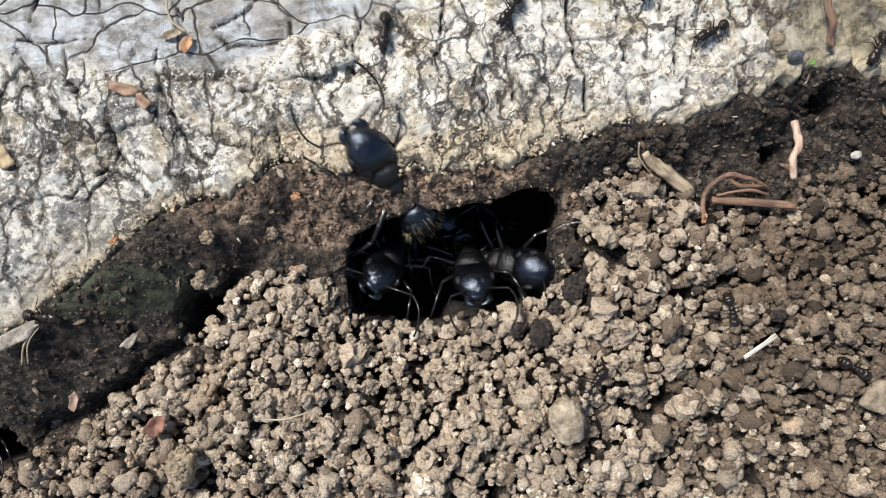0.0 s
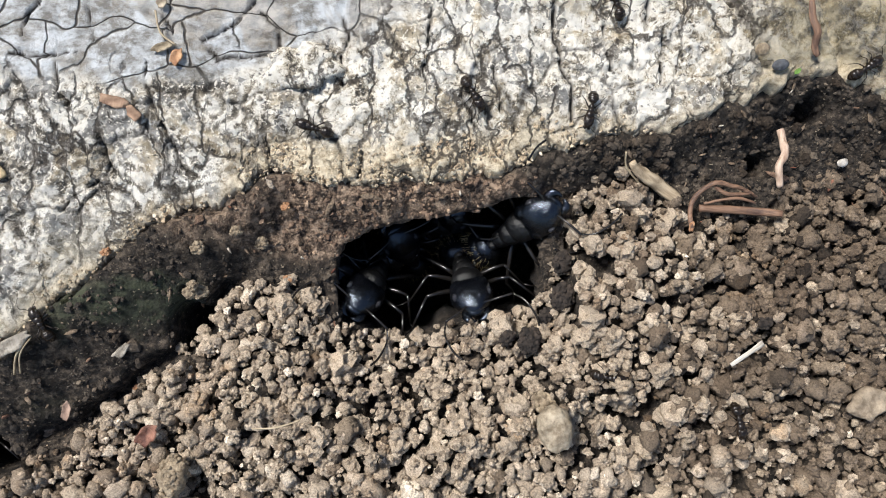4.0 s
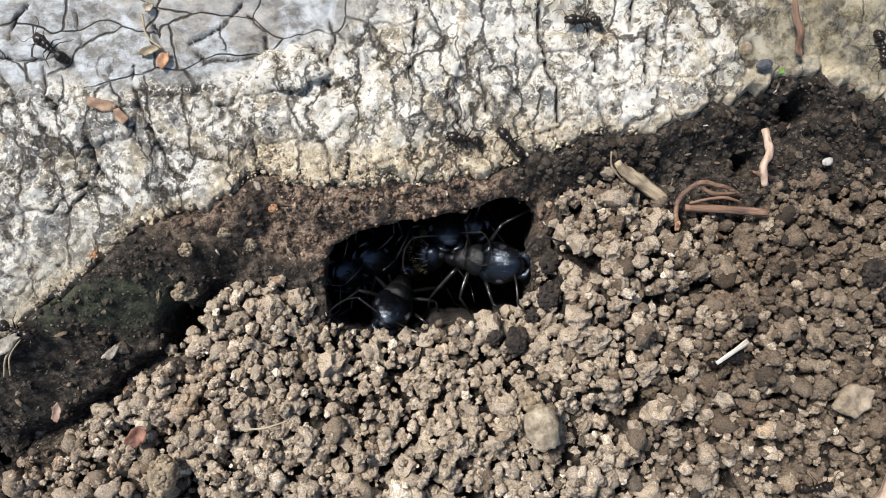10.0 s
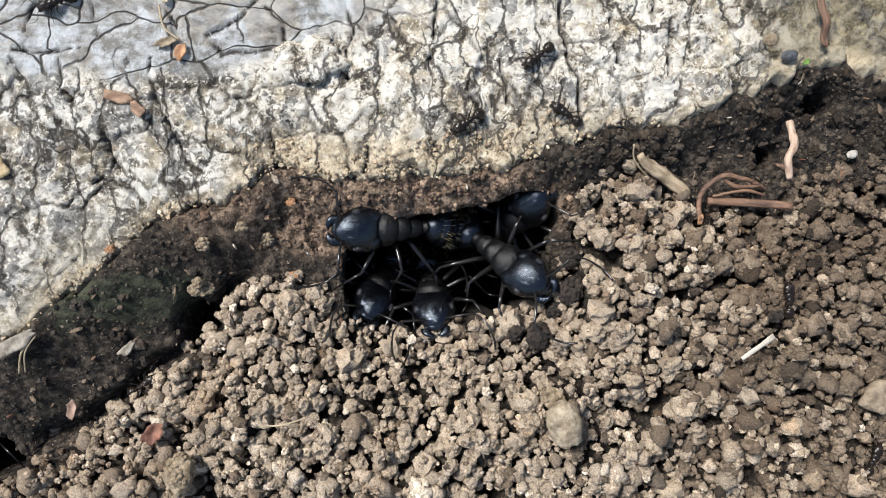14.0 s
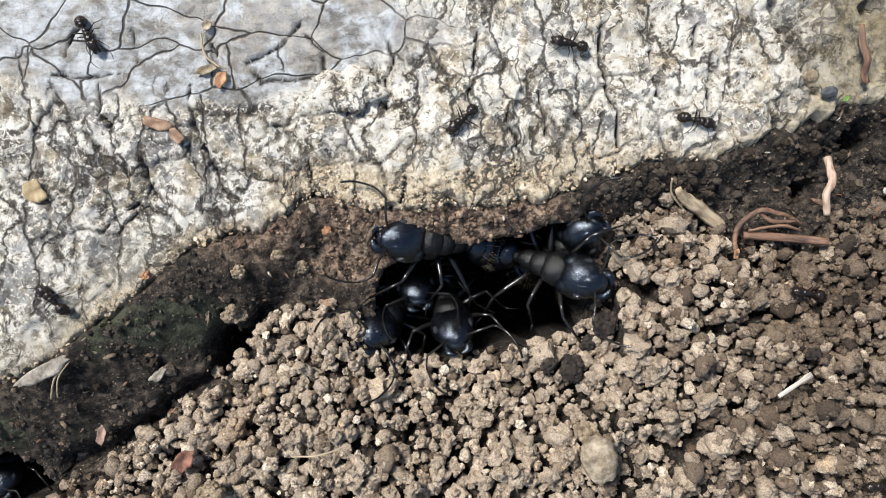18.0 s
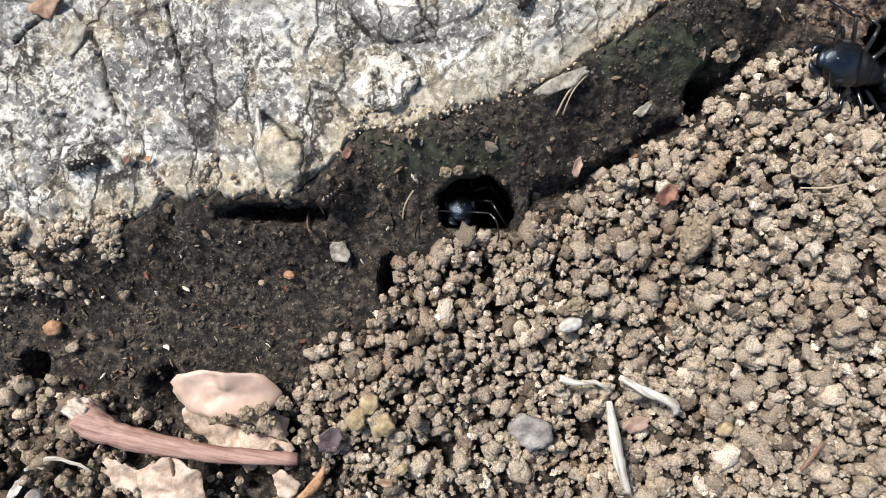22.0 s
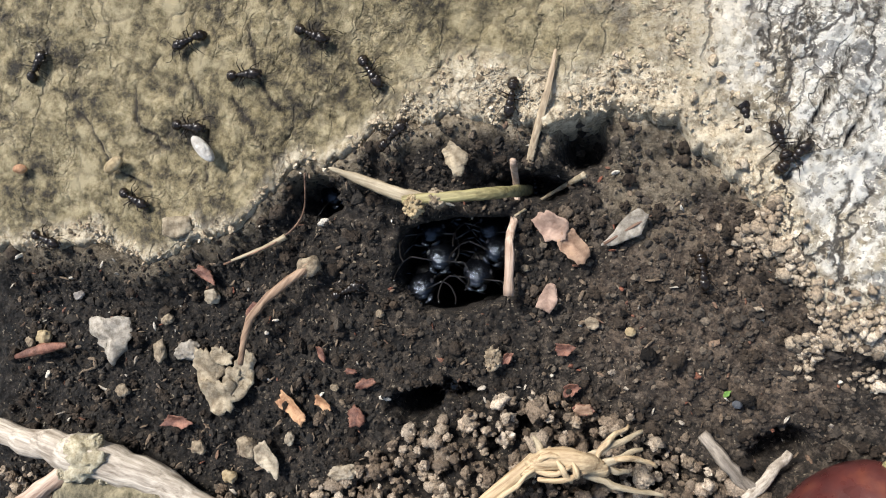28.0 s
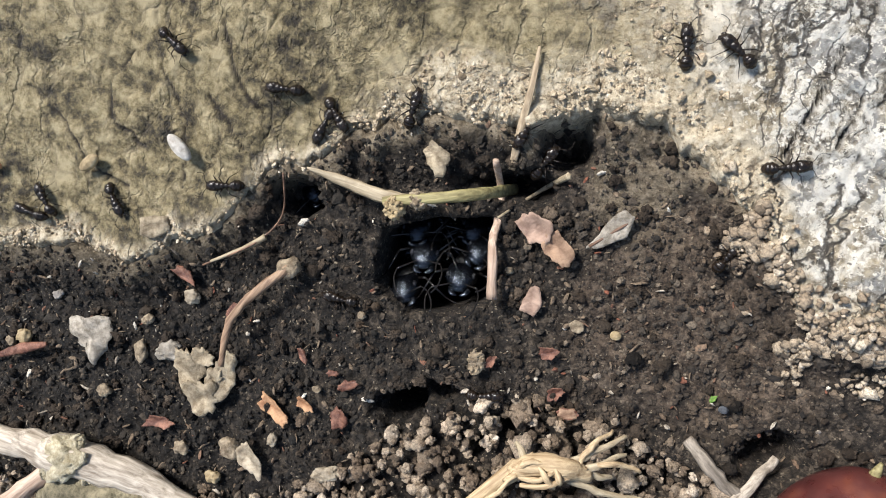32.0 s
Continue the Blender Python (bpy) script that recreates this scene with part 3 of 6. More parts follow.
def build_bark():
    us = spread(-154, 46, 0.17, 260, 1.5)
    offs = np.concatenate([[-0.9, -0.55, -0.3, -0.1], np.arange(0.1, 31, 0.17), 31 + np.cumsum(0.17 * 1.35 ** np.arange(1, 26))])
    u, o = np.meshgrid(us, offs)
    v = bark_edge(u) + o
    wu, wv = u + 1.2 * fbm(u / 4, v / 4, 3, 101), v + 1.2 * fbm(u / 4, v / 4, 3, 102)
    olive = smooth(u + 2.5 * fbm(u / 5, v / 5, 3, 103) + 0.25 * (v + 14), -93, -99)
    olive = np.maximum(olive, 0.78 * smooth(u + 2.5 * fbm(u / 5, v / 5, 3, 119), 21, 28))
    olive = np.maximum(olive, 0.35 * smooth(o + 1.5 * fbm(u / 3, v / 3, 3, 152), 5.5, 2.0) * smooth(u, -22, -29) * smooth(u, -50, -44))
    w = bark_low(u, v)
    w += (0.30 * fbm(wu / 2.0, wv / 1.7, 2, 120) + 0.36 * fbm(wu / 0.9, wv / 0.9, 3, 106) + 0.10 * np.abs(fbm(u / 0.5, v / 0.5, 2, 107))) * (1 - 0.45 * olive)
    rings = growth_rings(u, v)
    w += 0.08 * (rings - 0.5) * smooth(u, -4, -12) * (1 - olive) * smooth(fbm(u / 3, v / 3, 2, 145), -0.35, 0.1)
    f1, f2 = cells(wu / 5.5, wv / 4.2, 11)
    seam = smooth(f2 - f1, 0.07, 0.0) * (value(u / 6, v / 6, 108) > 0.5)
    f1, f2 = cells(wu / 2.1, wv / 2.0, 12)
    seam2 = smooth(f2 - f1, 0.13, 0.02) * np.maximum(olive * 0.8, value(u / 5, v / 5, 109) > 0.72)
    inplate = smooth(np.hypot((u + 22) / 18, (v - 19) / 6.2), 1.1, 0.9)
    f1, f2 = cells(wu / 5.2, wv / 2.9, 13)
    seam = seam * (1 - inplate)
    low = bark_low(u, v)
    w = low + (w - low) * (1 - 0.6 * inplate) - 0.22 * seam - (0.2 - 0.1 * olive) * seam2
    w += bark_dust(u, v) * (0.16 * fbm(u / 0.8, v / 0.8, 3, 117) + 0.5 * smooth(o, 2.6, 0.4) * fbm(u / 1.7, v / 1.7, 2, 118))
    knob = smooth(np.hypot((u + 53.2) / 2.6, (v + 11.8) / 3.0) + 0.2 * fbm(u / 1.5, v / 1.5, 2, 114), 1.0, 0.4)
    w += 1.3 * knob
    cut = np.zeros_like(u)
    jit = 0.3 * fbm(u / 1.2, v / 1.2, 3, 110)
    for pts in CRACKS:
        xs, ys = zip(*pts)
        near = (us > min(xs) - 3) & (us < max(xs) + 3)
        uu, vv, jj = u[:, near], v[:, near], jit[:, near]
        d = np.full(uu.shape, 9.0)
        for (x0, y0), (x1, y1) in zip(pts, pts[1:]):
            dx, dy = x1 - x0, y1 - y0
            k = np.clip(((uu - x0) * dx + (vv - y0) * dy) / (dx * dx + dy * dy + 1e-9), 0, 1)
            d = np.minimum(d, np.hypot(uu - x0 - k * dx + jj, vv - y0 - k * dy + jj))
        cut[:, near] = np.maximum(cut[:, near], smooth(d, 0.21, 0.06))
    w -= (0.55 - 0.3 * olive - 0.25 * inplate) * cut
    w -= 0.8 * smooth(o, 0.7, -0.2) + 4.2 * smooth(o, 0.0, -0.9)
    for x0, y0, x1, y1 in ((22.0, 19.5, 25.4, 13.2), (29.5, 19, 31.8, 12.6)):
        k = np.clip(((u - x0) * (x1 - x0) + (v - y0) * (y1 - y0)) / ((x1 - x0) ** 2 + (y1 - y0) ** 2), 0, 1)
        d = np.hypot(u - x0 - k * (x1 - x0), v - y0 - k * (y1 - y0)) + 0.35 * fbm(u / 1.2, v / 1.2, 3, 151)
        w -= 1.3 * smooth(d, 0.9, 0.1)
    dust = np.maximum(0.8 * knob, bark_dust(u, v))
    swirl = smooth(u + 2 * fbm(u / 5, v / 5, 3, 116), -6, -14) * (1 - olive) * (1 - inplate) * (1 + 0.7 * smooth(u, -32, -42)) * (1 - 0.8 * smooth(u, -78, -88))
    plate = smooth(np.hypot((u + 22) / 18, (v - 19) / 6.2) + 0.2 * fbm(u / 3, v / 3, 3, 112), 1.05, 0.85)
    plate = np.maximum(plate, 0.4 * smooth(fbm(u / 9, v / 7, 3, 113), -0.1, 0.3) * smooth(u, -45, -56) * smooth(v, -9, -5) * (1 - olive))
    # above the root flare the trunk stands up
    rise = np.maximum(v - 24, 0)
    p = to_world(u, np.minimum(v, 24), w)
    ang = radians(TILT) + radians(52) * np.minimum(rise / 90, 1)
    step = np.diff(np.minimum(np.concatenate([rise[:1] * 0, rise], 0), 1e9), axis=0)
    p[..., 1] += np.cumsum(np.cos(ang) * step, 0) * MM
    p[..., 2] += np.cumsum(np.sin(ang) * step, 0) * MM
    root = new("tree_trunk", None)
    split = int(np.searchsorted(us, -97.0))
    dark = np.maximum(np.maximum(cut, np.clip(0.8 * seam, 0, 0.95) * (1 - olive)), 0.42 * seam2 * olive)
    for name, part_of in (("dusty_crust", slice(0, split + 1)), ("bark", slice(split, None))):
        keys = {"olive": olive, "dust": dust, "plate": plate, "crack": dark, "swirl": swirl, "rings": rings}
        ob = new(name, grid_mesh(name, p[:, part_of], BARK, {k: a[:, part_of] for k, a in keys.items()}))
        ob.parent = root
    tagged(root, "grey-white lichened tree trunk base with cracked rough bark", "tree trunk")
    return root


TRUNK = build_bark()

# ---- loose crumbs ----
def crumb_shape(seed, subdiv, rough):
    bm = bmesh.new()
    bmesh.ops.create_icosphere(bm, subdivisions=subdiv, radius=1.0)
    off = Vector((seed * 7.3, seed * 3.1, seed * 1.7))
    for vert in bm.verts:
        d = vert.co.normalized()
        k = 0.72 + 0.8 * rough * noise.noise(d * 1.3 + off) + 1.15 * rough * abs(noise.noise(d * 2.7 + off)) + 0.8 * rough * abs(noise.noise(d * 5.6 + off))
        vert.co = d * k
    bm.verts.ensure_lookup_table()
    vs = np.array([x.co for x in bm.verts])
    fs = np.array([[x.index for x in f.verts] for f in bm.faces])
    bm.free()
    return vs, fs


def turns(n, rng):
    q = rng.normal(size=(n, 4))
    q /= np.linalg.norm(q, axis=1)[:, None]
    a, b, c, d = q.T
    return np.stack([np.stack([1 - 2 * (c * c + d * d), 2 * (b * c - d * a), 2 * (b * d + c * a)], -1),
                     np.stack([2 * (b * c + d * a), 1 - 2 * (b * b + d * d), 2 * (c * d - b * a)], -1),
                     np.stack([2 * (b * d - c * a), 2 * (c * d + b * a), 1 - 2 * (b * b + c * c)], -1)], -2)


def scatter(name, label, u, v, w, r, shapes, mat, rng, flat=False, tone=None):
    """Many crumbs as one mesh."""
    verts, faces, tones, base = [], [], [], 0
    kind = rng.integers(0, len(shapes), len(u))
    for k, (vs, fs) in enumerate(shapes):
        m = kind == k
        n = m.sum()
        if not n:
            continue
        size = r[m][:, None] * rng.uniform(0.78, 1.25, (n, 3))
        p = np.einsum("nij,nvj->nvi", turns(n, rng), vs[None] * size[:, None, :])
        p = p + np.stack([u[m], v[m], w[m]], -1)[:, None, :]
        verts.append(to_world(p[..., 0], p[..., 1], p[..., 2]).reshape(-1, 3))
        faces.append((fs[None] + (np.arange(n) * len(vs))[:, None, None] + base).reshape(-1, 3))
        base += n * len(vs)
        if tone is not None:
            tones.append(np.repeat(tone[m], len(vs)))
    me = raw_mesh(name, np.concatenate(verts), np.concatenate(faces), mat, not flat)
    if tone is not None:
        me.attributes.new("tone", "FLOAT", "POINT").data.foreach_set("value", np.concatenate(tones).astype(np.float32))
    return tagged(new(name, me), label, "soil crumbs", kind="stuff")


COARSE = [crumb_shape(s, 2, 0.78) for s in range(8)]
DUSTY = [crumb_shape(s + 80, 1, 0.6) for s in range(5)]
SLIVERS = [(vs * np.array([[1.9, 0.8, 0.35]]), fs) for vs, fs in (crumb_shape(s + 40, 2, 0.5) for s in range(4))]
FINE = [crumb_shape(s + 20, 1, 0.7) for s in range(8)]


def in_heap(u, v, rng, slack=0.7):
    ok = (crumb_edge(u) - v > -0.1 + slack * rng.normal(size=len(u)) * 0.5)
    for poly in (MAIN_HOLE, SMALL_HOLE, FAR_HOLE):
        ok &= inside(poly, u, v) < 0.35
    return ok


def shown(u, v):
    return v > np.interp(u, [-156, -75, -3, 45], [-53, -45, -41, -27])


def grains_of(u, v, w, big, rng):
    """Grains that cover lumps of radius big: the lump's number, place and size of each grain."""
    size = np.clip(0.10 + 0.10 * big, 0.09, 0.22)
    count = np.clip(2.3 * (big / size) ** 2, 3, 14).astype(int)
    k = np.repeat(np.arange(len(u)), count)
    d = rng.normal(size=(len(k), 3))
    d /= np.linalg.norm(d, axis=1)[:, None]
    d[:, 2] = np.where(d[:, 2] < -0.25, -d[:, 2], d[:, 2])
    r = size[k] * np.clip(rng.lognormal(0, 0.32, len(k)), 0.5, 1.7)
    reach = (big[k] * rng.uniform(0.78, 1.02, len(k)) - 0.25 * r)[:, None] * d
    return k, u[k] + reach[:, 0], v[k] + reach[:, 1], w[k] + reach[:, 2] * 0.95, r


def lump_mesh(seed, tone, rng):
    """One lump of stuck grains, a millimetre in radius."""
    one = np.ones(1)
    k, gu, gv, gw, gr = grains_of(0 * one, 0 * one, 0 * one, 0.55 * one, rng)
    pts, faces, base = [], [], 0
    for (vs, fs), x, y, z, r in [(COARSE[seed % 8], 0, 0, 0, 0.55)] + [(FINE[j % 8], gu[j], gv[j], gw[j], gr[j]) for j in range(len(gu))]:
        pts.append((vs * r * rng.uniform(0.8, 1.2, 3) + np.array([x, y, z])) * MM / 0.55)
        faces.append(fs + base)
        base += len(vs)
    me = raw_mesh("lump", np.concatenate(pts), np.concatenate(faces), LUMP)
    me.attributes.new("tone", "FLOAT", "POINT").data.foreach_set("value", np.full(base, tone, np.float32))
    return me


def build_crumbs():
    rng = np.random.default_rng(4)
    # lumps on a loose net
    step = 0.57
    u, v = (a.ravel() for a in np.meshgrid(np.arange(-152, 45, step), np.arange(-53, 7, step * 0.87)))
    u, v = u + rng.uniform(-0.42, 0.42, len(u)), v + rng.uniform(-0.42, 0.42, len(u))
    ok = in_heap(u, v, rng) & shown(u, v) & ~((u < -66) & (rng.uniform(size=len(u)) < 0.22))
    u, v = u[ok], v[ok]
    gap = fbm(u / 1.7, v / 1.7, 2, 131) * 0.5 + 0.5
    keep = gap > 0.21 + 0.26 * smooth(u, -44, -50) * smooth(u, -84, -78) * smooth(v, -36, -39)
    keep &= (np.hypot((u + 59) / 8.5, (v + 35.6) / 4.0) > 1) | (rng.uniform(size=len(u)) < 0.3)
    u, v, gap = u[keep], v[keep], gap[keep]
    big = np.clip(rng.lognormal(-1.27, 0.44, len(u)), 0.14, 0.85) * (1 - 0.12 * smooth(u, -16, -34))
    w = ground_w(u, v, False, False) + 0.2 * big + rng.uniform(-0.45, 0.6, len(u)) + 2.9 * (gap - 0.5)
    old = ((u < -68 + 4 * fbm(v / 5, v * 0, 2, 133)) & (rng.uniform(size=len(u)) < 0.6)) | (rng.uniform(size=len(u)) < 0.92 * smooth(u + 5 * fbm(u / 5, v / 5, 2, 134), 8, 30))
    old |= (u > 24) & (v > -1.5 + 3 * fbm(u / 3, v / 3, 2, 135)) | (rng.uniform(size=len(u)) < 0.06)
    tone = np.clip(rng.normal(0.5, 0.24, len(u)), 0, 1)
    # the largest lumps before the main nest are pieces of their own
    front = np.flatnonzero((u > -16) & (u < 22) & (v > -17) & (big > 0.33) & ~old)
    front = front[np.argsort(-big[front])][:300]
    singles = [(float(u[i]), float(v[i]), float(w[i]), float(big[i])) for i in front]
    rest = np.ones(len(u), bool)
    rest[front] = False
    u, v, w, big, old, tone = (a[rest] for a in (u, v, w, big, old, tone))
    k, gu, gv, gw, gr = grains_of(u, v, w, big, rng)
    heap = None
    for name, text, mat, m in (("soil_lumps", "heap of dry tan soil lumps carried out of the nest", LUMP, ~old), ("old_soil_lumps", "older grey-brown soil lumps at the borders of the heap", OLD_LUMP, old)):
        for kind, q in (("", big >= 0.30), ("small_", big < 0.30)):
            q = q & m
            made = scatter(kind + name, text, u[q], v[q], w[q], big[q] * 0.98, FINE if kind else COARSE, mat, rng, tone=tone[q])
            heap = heap or made
        for kind, q in (("coarse_", gr >= 0.26), ("fine_", gr < 0.26)):
            q = q & m[k]
            scatter(kind + name.replace("lumps", "grains"), "tan grains stuck on the lumps of dry soil", gu[q], gv[q], gw[q], gr[q], COARSE if kind == "coarse_" else FINE, mat, rng, kind == "fine_", tone[k][q])
    kinds = [lump_mesh(k, 0.15 + 0.6 * k / 9, rng) for k in range(10)]
    for i, (x, y, z, size) in enumerate(singles):
        ob = new("lump", kinds[i % 10])
        ob.matrix_basis = spot(x, y, z, rng.uniform(0, 360)) @ Matrix.Diagonal((size, size, size, 1))
        ob.parent = heap
    # dark damp grains on the bare soil
    n = 66000
    u, v = rng.uniform(-152, 44, n), rng.uniform(-46, 12, n)
    ok = (crumb_edge(u) - v < 0.5) & (bark_edge(u) - v > 0.2) & shown(u, v)
    for poly in (MAIN_HOLE, SMALL_HOLE, FAR_HOLE):
        ok &= inside(poly, u, v) < -0.1
    ok &= ~((u < -12) & (u > -85) & (rng.uniform(size=n) < 0.55))
    ok &= ~((u < -90) & (bark_edge(u) - v + 1.4 * fbm(u / 2, v / 2, 3, 84) < 0.3))
    u, v = u[ok], v[ok]
    r = np.clip(rng.lognormal(-2.15, 0.5, len(u)), 0.06, 0.6)
    warm = np.hypot((u + 4) / 17, (v - 2.5) / 4.2) + 0.25 * fbm(u / 3, v / 3, 3, 81) < 0.9
    for name, text, mat, m in (("damp_soil_grains", "dark brown damp grains on the bare soil", DAMP, ~warm & (u > -107)), ("wet_soil_grains", "almost black wet grains by the far nest", WET_GRAIN, u <= -107), ("red_soil_grains", "reddish-brown grains on the soil over the main hole", RED_GRAIN, warm)):
        scatter(name, text, u[m], v[m], ground_w(u[m], v[m]) + 0.1 * r[m], r[m], DUSTY, mat, rng, True)
    # dark lumps on bare soil
    n = 9000
    u, v = rng.uniform(-152, 44, n), rng.uniform(-46, 12, n)
    ok = (crumb_edge(u) - v < 0.4) & (bark_edge(u) - v > 0.3) & shown(u, v)
    ok &= rng.uniform(size=n) < np.maximum(smooth(u, 9, 13), 0.6 * smooth(u, -72, -90)) + 0.06
    ok &= value(u / 2.2, v / 2.2, 173) > 0.35
    for poly in (MAIN_HOLE, SMALL_HOLE, FAR_HOLE):
        ok &= inside(poly, u, v) < -0.2
    u, v = u[ok], v[ok]
    big = np.clip(rng.lognormal(-1.35, 0.42, len(u)), 0.12, 0.6)
    w = ground_w(u, v) + 0.25 * big
    tone = np.clip(rng.normal(0.5, 0.26, len(u)), 0, 1)
    k, gu, gv, gw, gr = grains_of(u, v, w, big, rng)
    scatter("damp_soil_lumps", "dark brown crumbly lumps on the damp soil", u, v, w, big, FINE, DARK_LUMP, rng, tone=tone)
    scatter("damp_lump_grains", "dark grains stuck on the damp lumps", gu, gv, gw, gr, FINE, DARK_LUMP, rng, True, tone[k])
    # bits of plant litter and mineral grains on the bare soil
    n = 7600
    u, v = rng.uniform(-152, 44, n), rng.uniform(-46, 12, n)
    ok = (crumb_edge(u) - v < 1.5) & (bark_edge(u) - v > 0.2) & shown(u, v) & (rng.uniform(size=n) < np.where(u < -60, 0.75, 0.4))
    for poly in (MAIN_HOLE, SMALL_HOLE, FAR_HOLE):
        ok &= inside(poly, u, v) < -0.1
    u, v = u[ok], v[ok]
    r = np.clip(rng.lognormal(-2.05, 0.45, len(u)), 0.05, 0.4)
    scatter("litter_bits", "tiny bits of plant litter and mineral grains on dark soil", u, v, ground_w(u, v) + 0.12, r, SLIVERS, LITTER, rng)


build_crumbs()

# ---- things: materials ----
DUST_GRAIN = crumb_material("dust_grain", (0.17, 0.128, 0.08), (0.44, 0.355, 0.245), (0.68, 0.59, 0.45))


def plain(name, dark, light, rough=0.7, scale=1800, bumpy=0.0003, contrast=(0.38, 0.62), spec=0.5):
    mat, nt, b = material(name, rough)
    c = ramp(nt, noise_at(nt, scale, 6, 0.7), (contrast[0], dark), (contrast[1], light))
    big = ramp(nt, noise_at(nt, scale / 6, 3, 0.6), (0.4, 0.60), (0.6, 0.98))
    colour(nt, b, mix(nt, 1.0, c, big, "MULTIPLY"))
    b.inputs["Specular IOR Level"].default_value = spec
    bump(nt, b, noise_at(nt, scale * 1.4, 6, 0.7), 0.8, bumpy)
    return mat


def fibre(name, dark, light, rough=0.65):
    """Streaked plant fibre; the streaks follow the piece's own length."""
    mat, nt, b = material(name, rough)
    mp = node(nt, "ShaderNodeMapping", Vector=coords(nt))
    mp.inputs["Scale"].default_value = (160, 2600, 2600)
    c = ramp(nt, noise_at(nt, 1.0, 5, 0.65, mp.outputs[0]), (0.34, dark), (0.62, light))
    c = mix(nt, ramp(nt, noise_at(nt, 500, 4), (0.55, 0.0), (0.7, 0.6)), c, dark)
    colour(nt, b, mix(nt, 1.0, c, (0.82, 0.82, 0.82), "MULTIPLY"))
    bump(nt, b, noise_at(nt, 1.0, 4, 0.6, mp.outputs[0]), 0.8, 0.0002)
    return mat


CHITIN = plain("black_chitin", (0.0012, 0.0014, 0.002), (0.004, 0.0046, 0.0065), 0.21, 700, 0.00016, spec=0.7)
CHITIN.node_tree.nodes["Principled BSDF"].inputs["Specular Tint"].default_value = (0.72, 0.84, 1.0, 1)
DULL_CHITIN = plain("dull_chitin", (0.0018, 0.0019, 0.0022), (0.007, 0.007, 0.0075), 0.38, 900, 0.00025, spec=0.45)
LIMB = plain("dark_limb", (0.004, 0.0036, 0.0036), (0.016, 0.014, 0.013), 0.2, 900, 0.00001, spec=0.5)
SMALL_CHITIN = plain("brown_black_chitin", (0.008, 0.0055, 0.004), (0.024, 0.016, 0.011), 0.27, 900, 0.00003, spec=0.35)
GOLD_HAIR = plain("golden_hair", (0.30, 0.22, 0.10), (0.60, 0.48, 0.26), 0.4)
EYE = plain("eye", (0.010, 0.010, 0.012), (0.03, 0.03, 0.035), 0.15)
STRAW = fibre("pale_straw", (0.22, 0.165, 0.095), (0.52, 0.435, 0.30))
GOLD_STRAW = fibre("golden_straw", (0.26, 0.165, 0.08), (0.64, 0.49, 0.30))
WHITE_STRAW = fibre("white_straw", (0.26, 0.22, 0.17), (0.72, 0.68, 0.60))
GREEN_STRAW = fibre("green_straw", (0.15, 0.125, 0.05), (0.42, 0.365, 0.17))
WOOD = fibre("split_wood", (0.24, 0.17, 0.10), (0.58, 0.46, 0.31))
PINK_WOOD = fibre("pink_twig", (0.22, 0.11, 0.085), (0.48, 0.30, 0.24))
GREY_WOOD = fibre("grey_twig", (0.11, 0.088, 0.066), (0.36, 0.305, 0.245))
PALE_TWIG = fibre("pale_twig", (0.21, 0.165, 0.12), (0.64, 0.56, 0.46))
BROWN_ROOT = fibre("brown_root", (0.065, 0.033, 0.022), (0.27, 0.155, 0.095))
STALK = fibre("brown_stalk", (0.15, 0.085, 0.05), (0.42, 0.28, 0.18))
PINK_ROOT = fibre("pink_root", (0.30, 0.19, 0.13), (0.63, 0.48, 0.37))
PINK_LEAF = plain("pink_leaf", (0.29, 0.18, 0.13), (0.48, 0.33, 0.25), 0.6, 1200)
PEACH_LEAF = plain("peach_leaf", (0.46, 0.32, 0.245), (0.58, 0.42, 0.33), 0.5, 500, 0.00003)
BEIGE_LEAF = plain("beige_leaf", (0.42, 0.29, 0.21), (0.70, 0.55, 0.43), 0.7, 1500)
PETAL = plain("withered_petal", (0.22, 0.165, 0.10), (0.52, 0.43, 0.30), 0.8, 1500, 0.0005)
GREY_LEAF = plain("grey_leaf", (0.20, 0.17, 0.13), (0.48, 0.43, 0.36), 0.75, 1700)
BROWN_CHIP = plain("brown_chip", (0.25, 0.14, 0.085), (0.46, 0.30, 0.195), 0.6, 1500)
ORANGE_CHIP = plain("orange_chip", (0.38, 0.17, 0.075), (0.66, 0.39, 0.21), 0.55, 1500)
RED_CHIP = plain("red_chip", (0.10, 0.032, 0.02), (0.33, 0.155, 0.10), 0.45, 1500)
DARK_CHIP = plain("purple_chip", (0.045, 0.030, 0.034), (0.14, 0.095, 0.10), 0.5, 1500)
TAN_STONE = plain("tan_clod", (0.22, 0.16, 0.10), (0.54, 0.435, 0.30), 0.9, 2200, 0.0005)
PALE_STONE = plain("cream_quartz", (0.26, 0.20, 0.13), (0.60, 0.51, 0.38), 0.55, 1300, 0.0004)
GREY_STONE = plain("grey_stone", (0.22, 0.19, 0.165), (0.42, 0.38, 0.34), 0.7, 1800, 0.0003)
FLAT_STONE = plain("tan_flat_stone", (0.24, 0.18, 0.12), (0.46, 0.37, 0.265), 0.8, 1500, 0.0003)
YELLOW_STONE = plain("yellow_stone", (0.36, 0.26, 0.13), (0.60, 0.47, 0.28), 0.7, 1700, 0.0003)
SLATE = plain("slate_pebble", (0.05, 0.055, 0.065), (0.14, 0.15, 0.17), 0.5, 1700, 0.0003)
DARK_CLOD = plain("dark_clod", (0.014, 0.010, 0.008), (0.075, 0.055, 0.042), 0.9, 1500, 0.0006)
OLIVE_STONE = plain("mossy_stone", (0.09, 0.078, 0.045), (0.36, 0.31, 0.20), 0.9, 900, 0.0007)
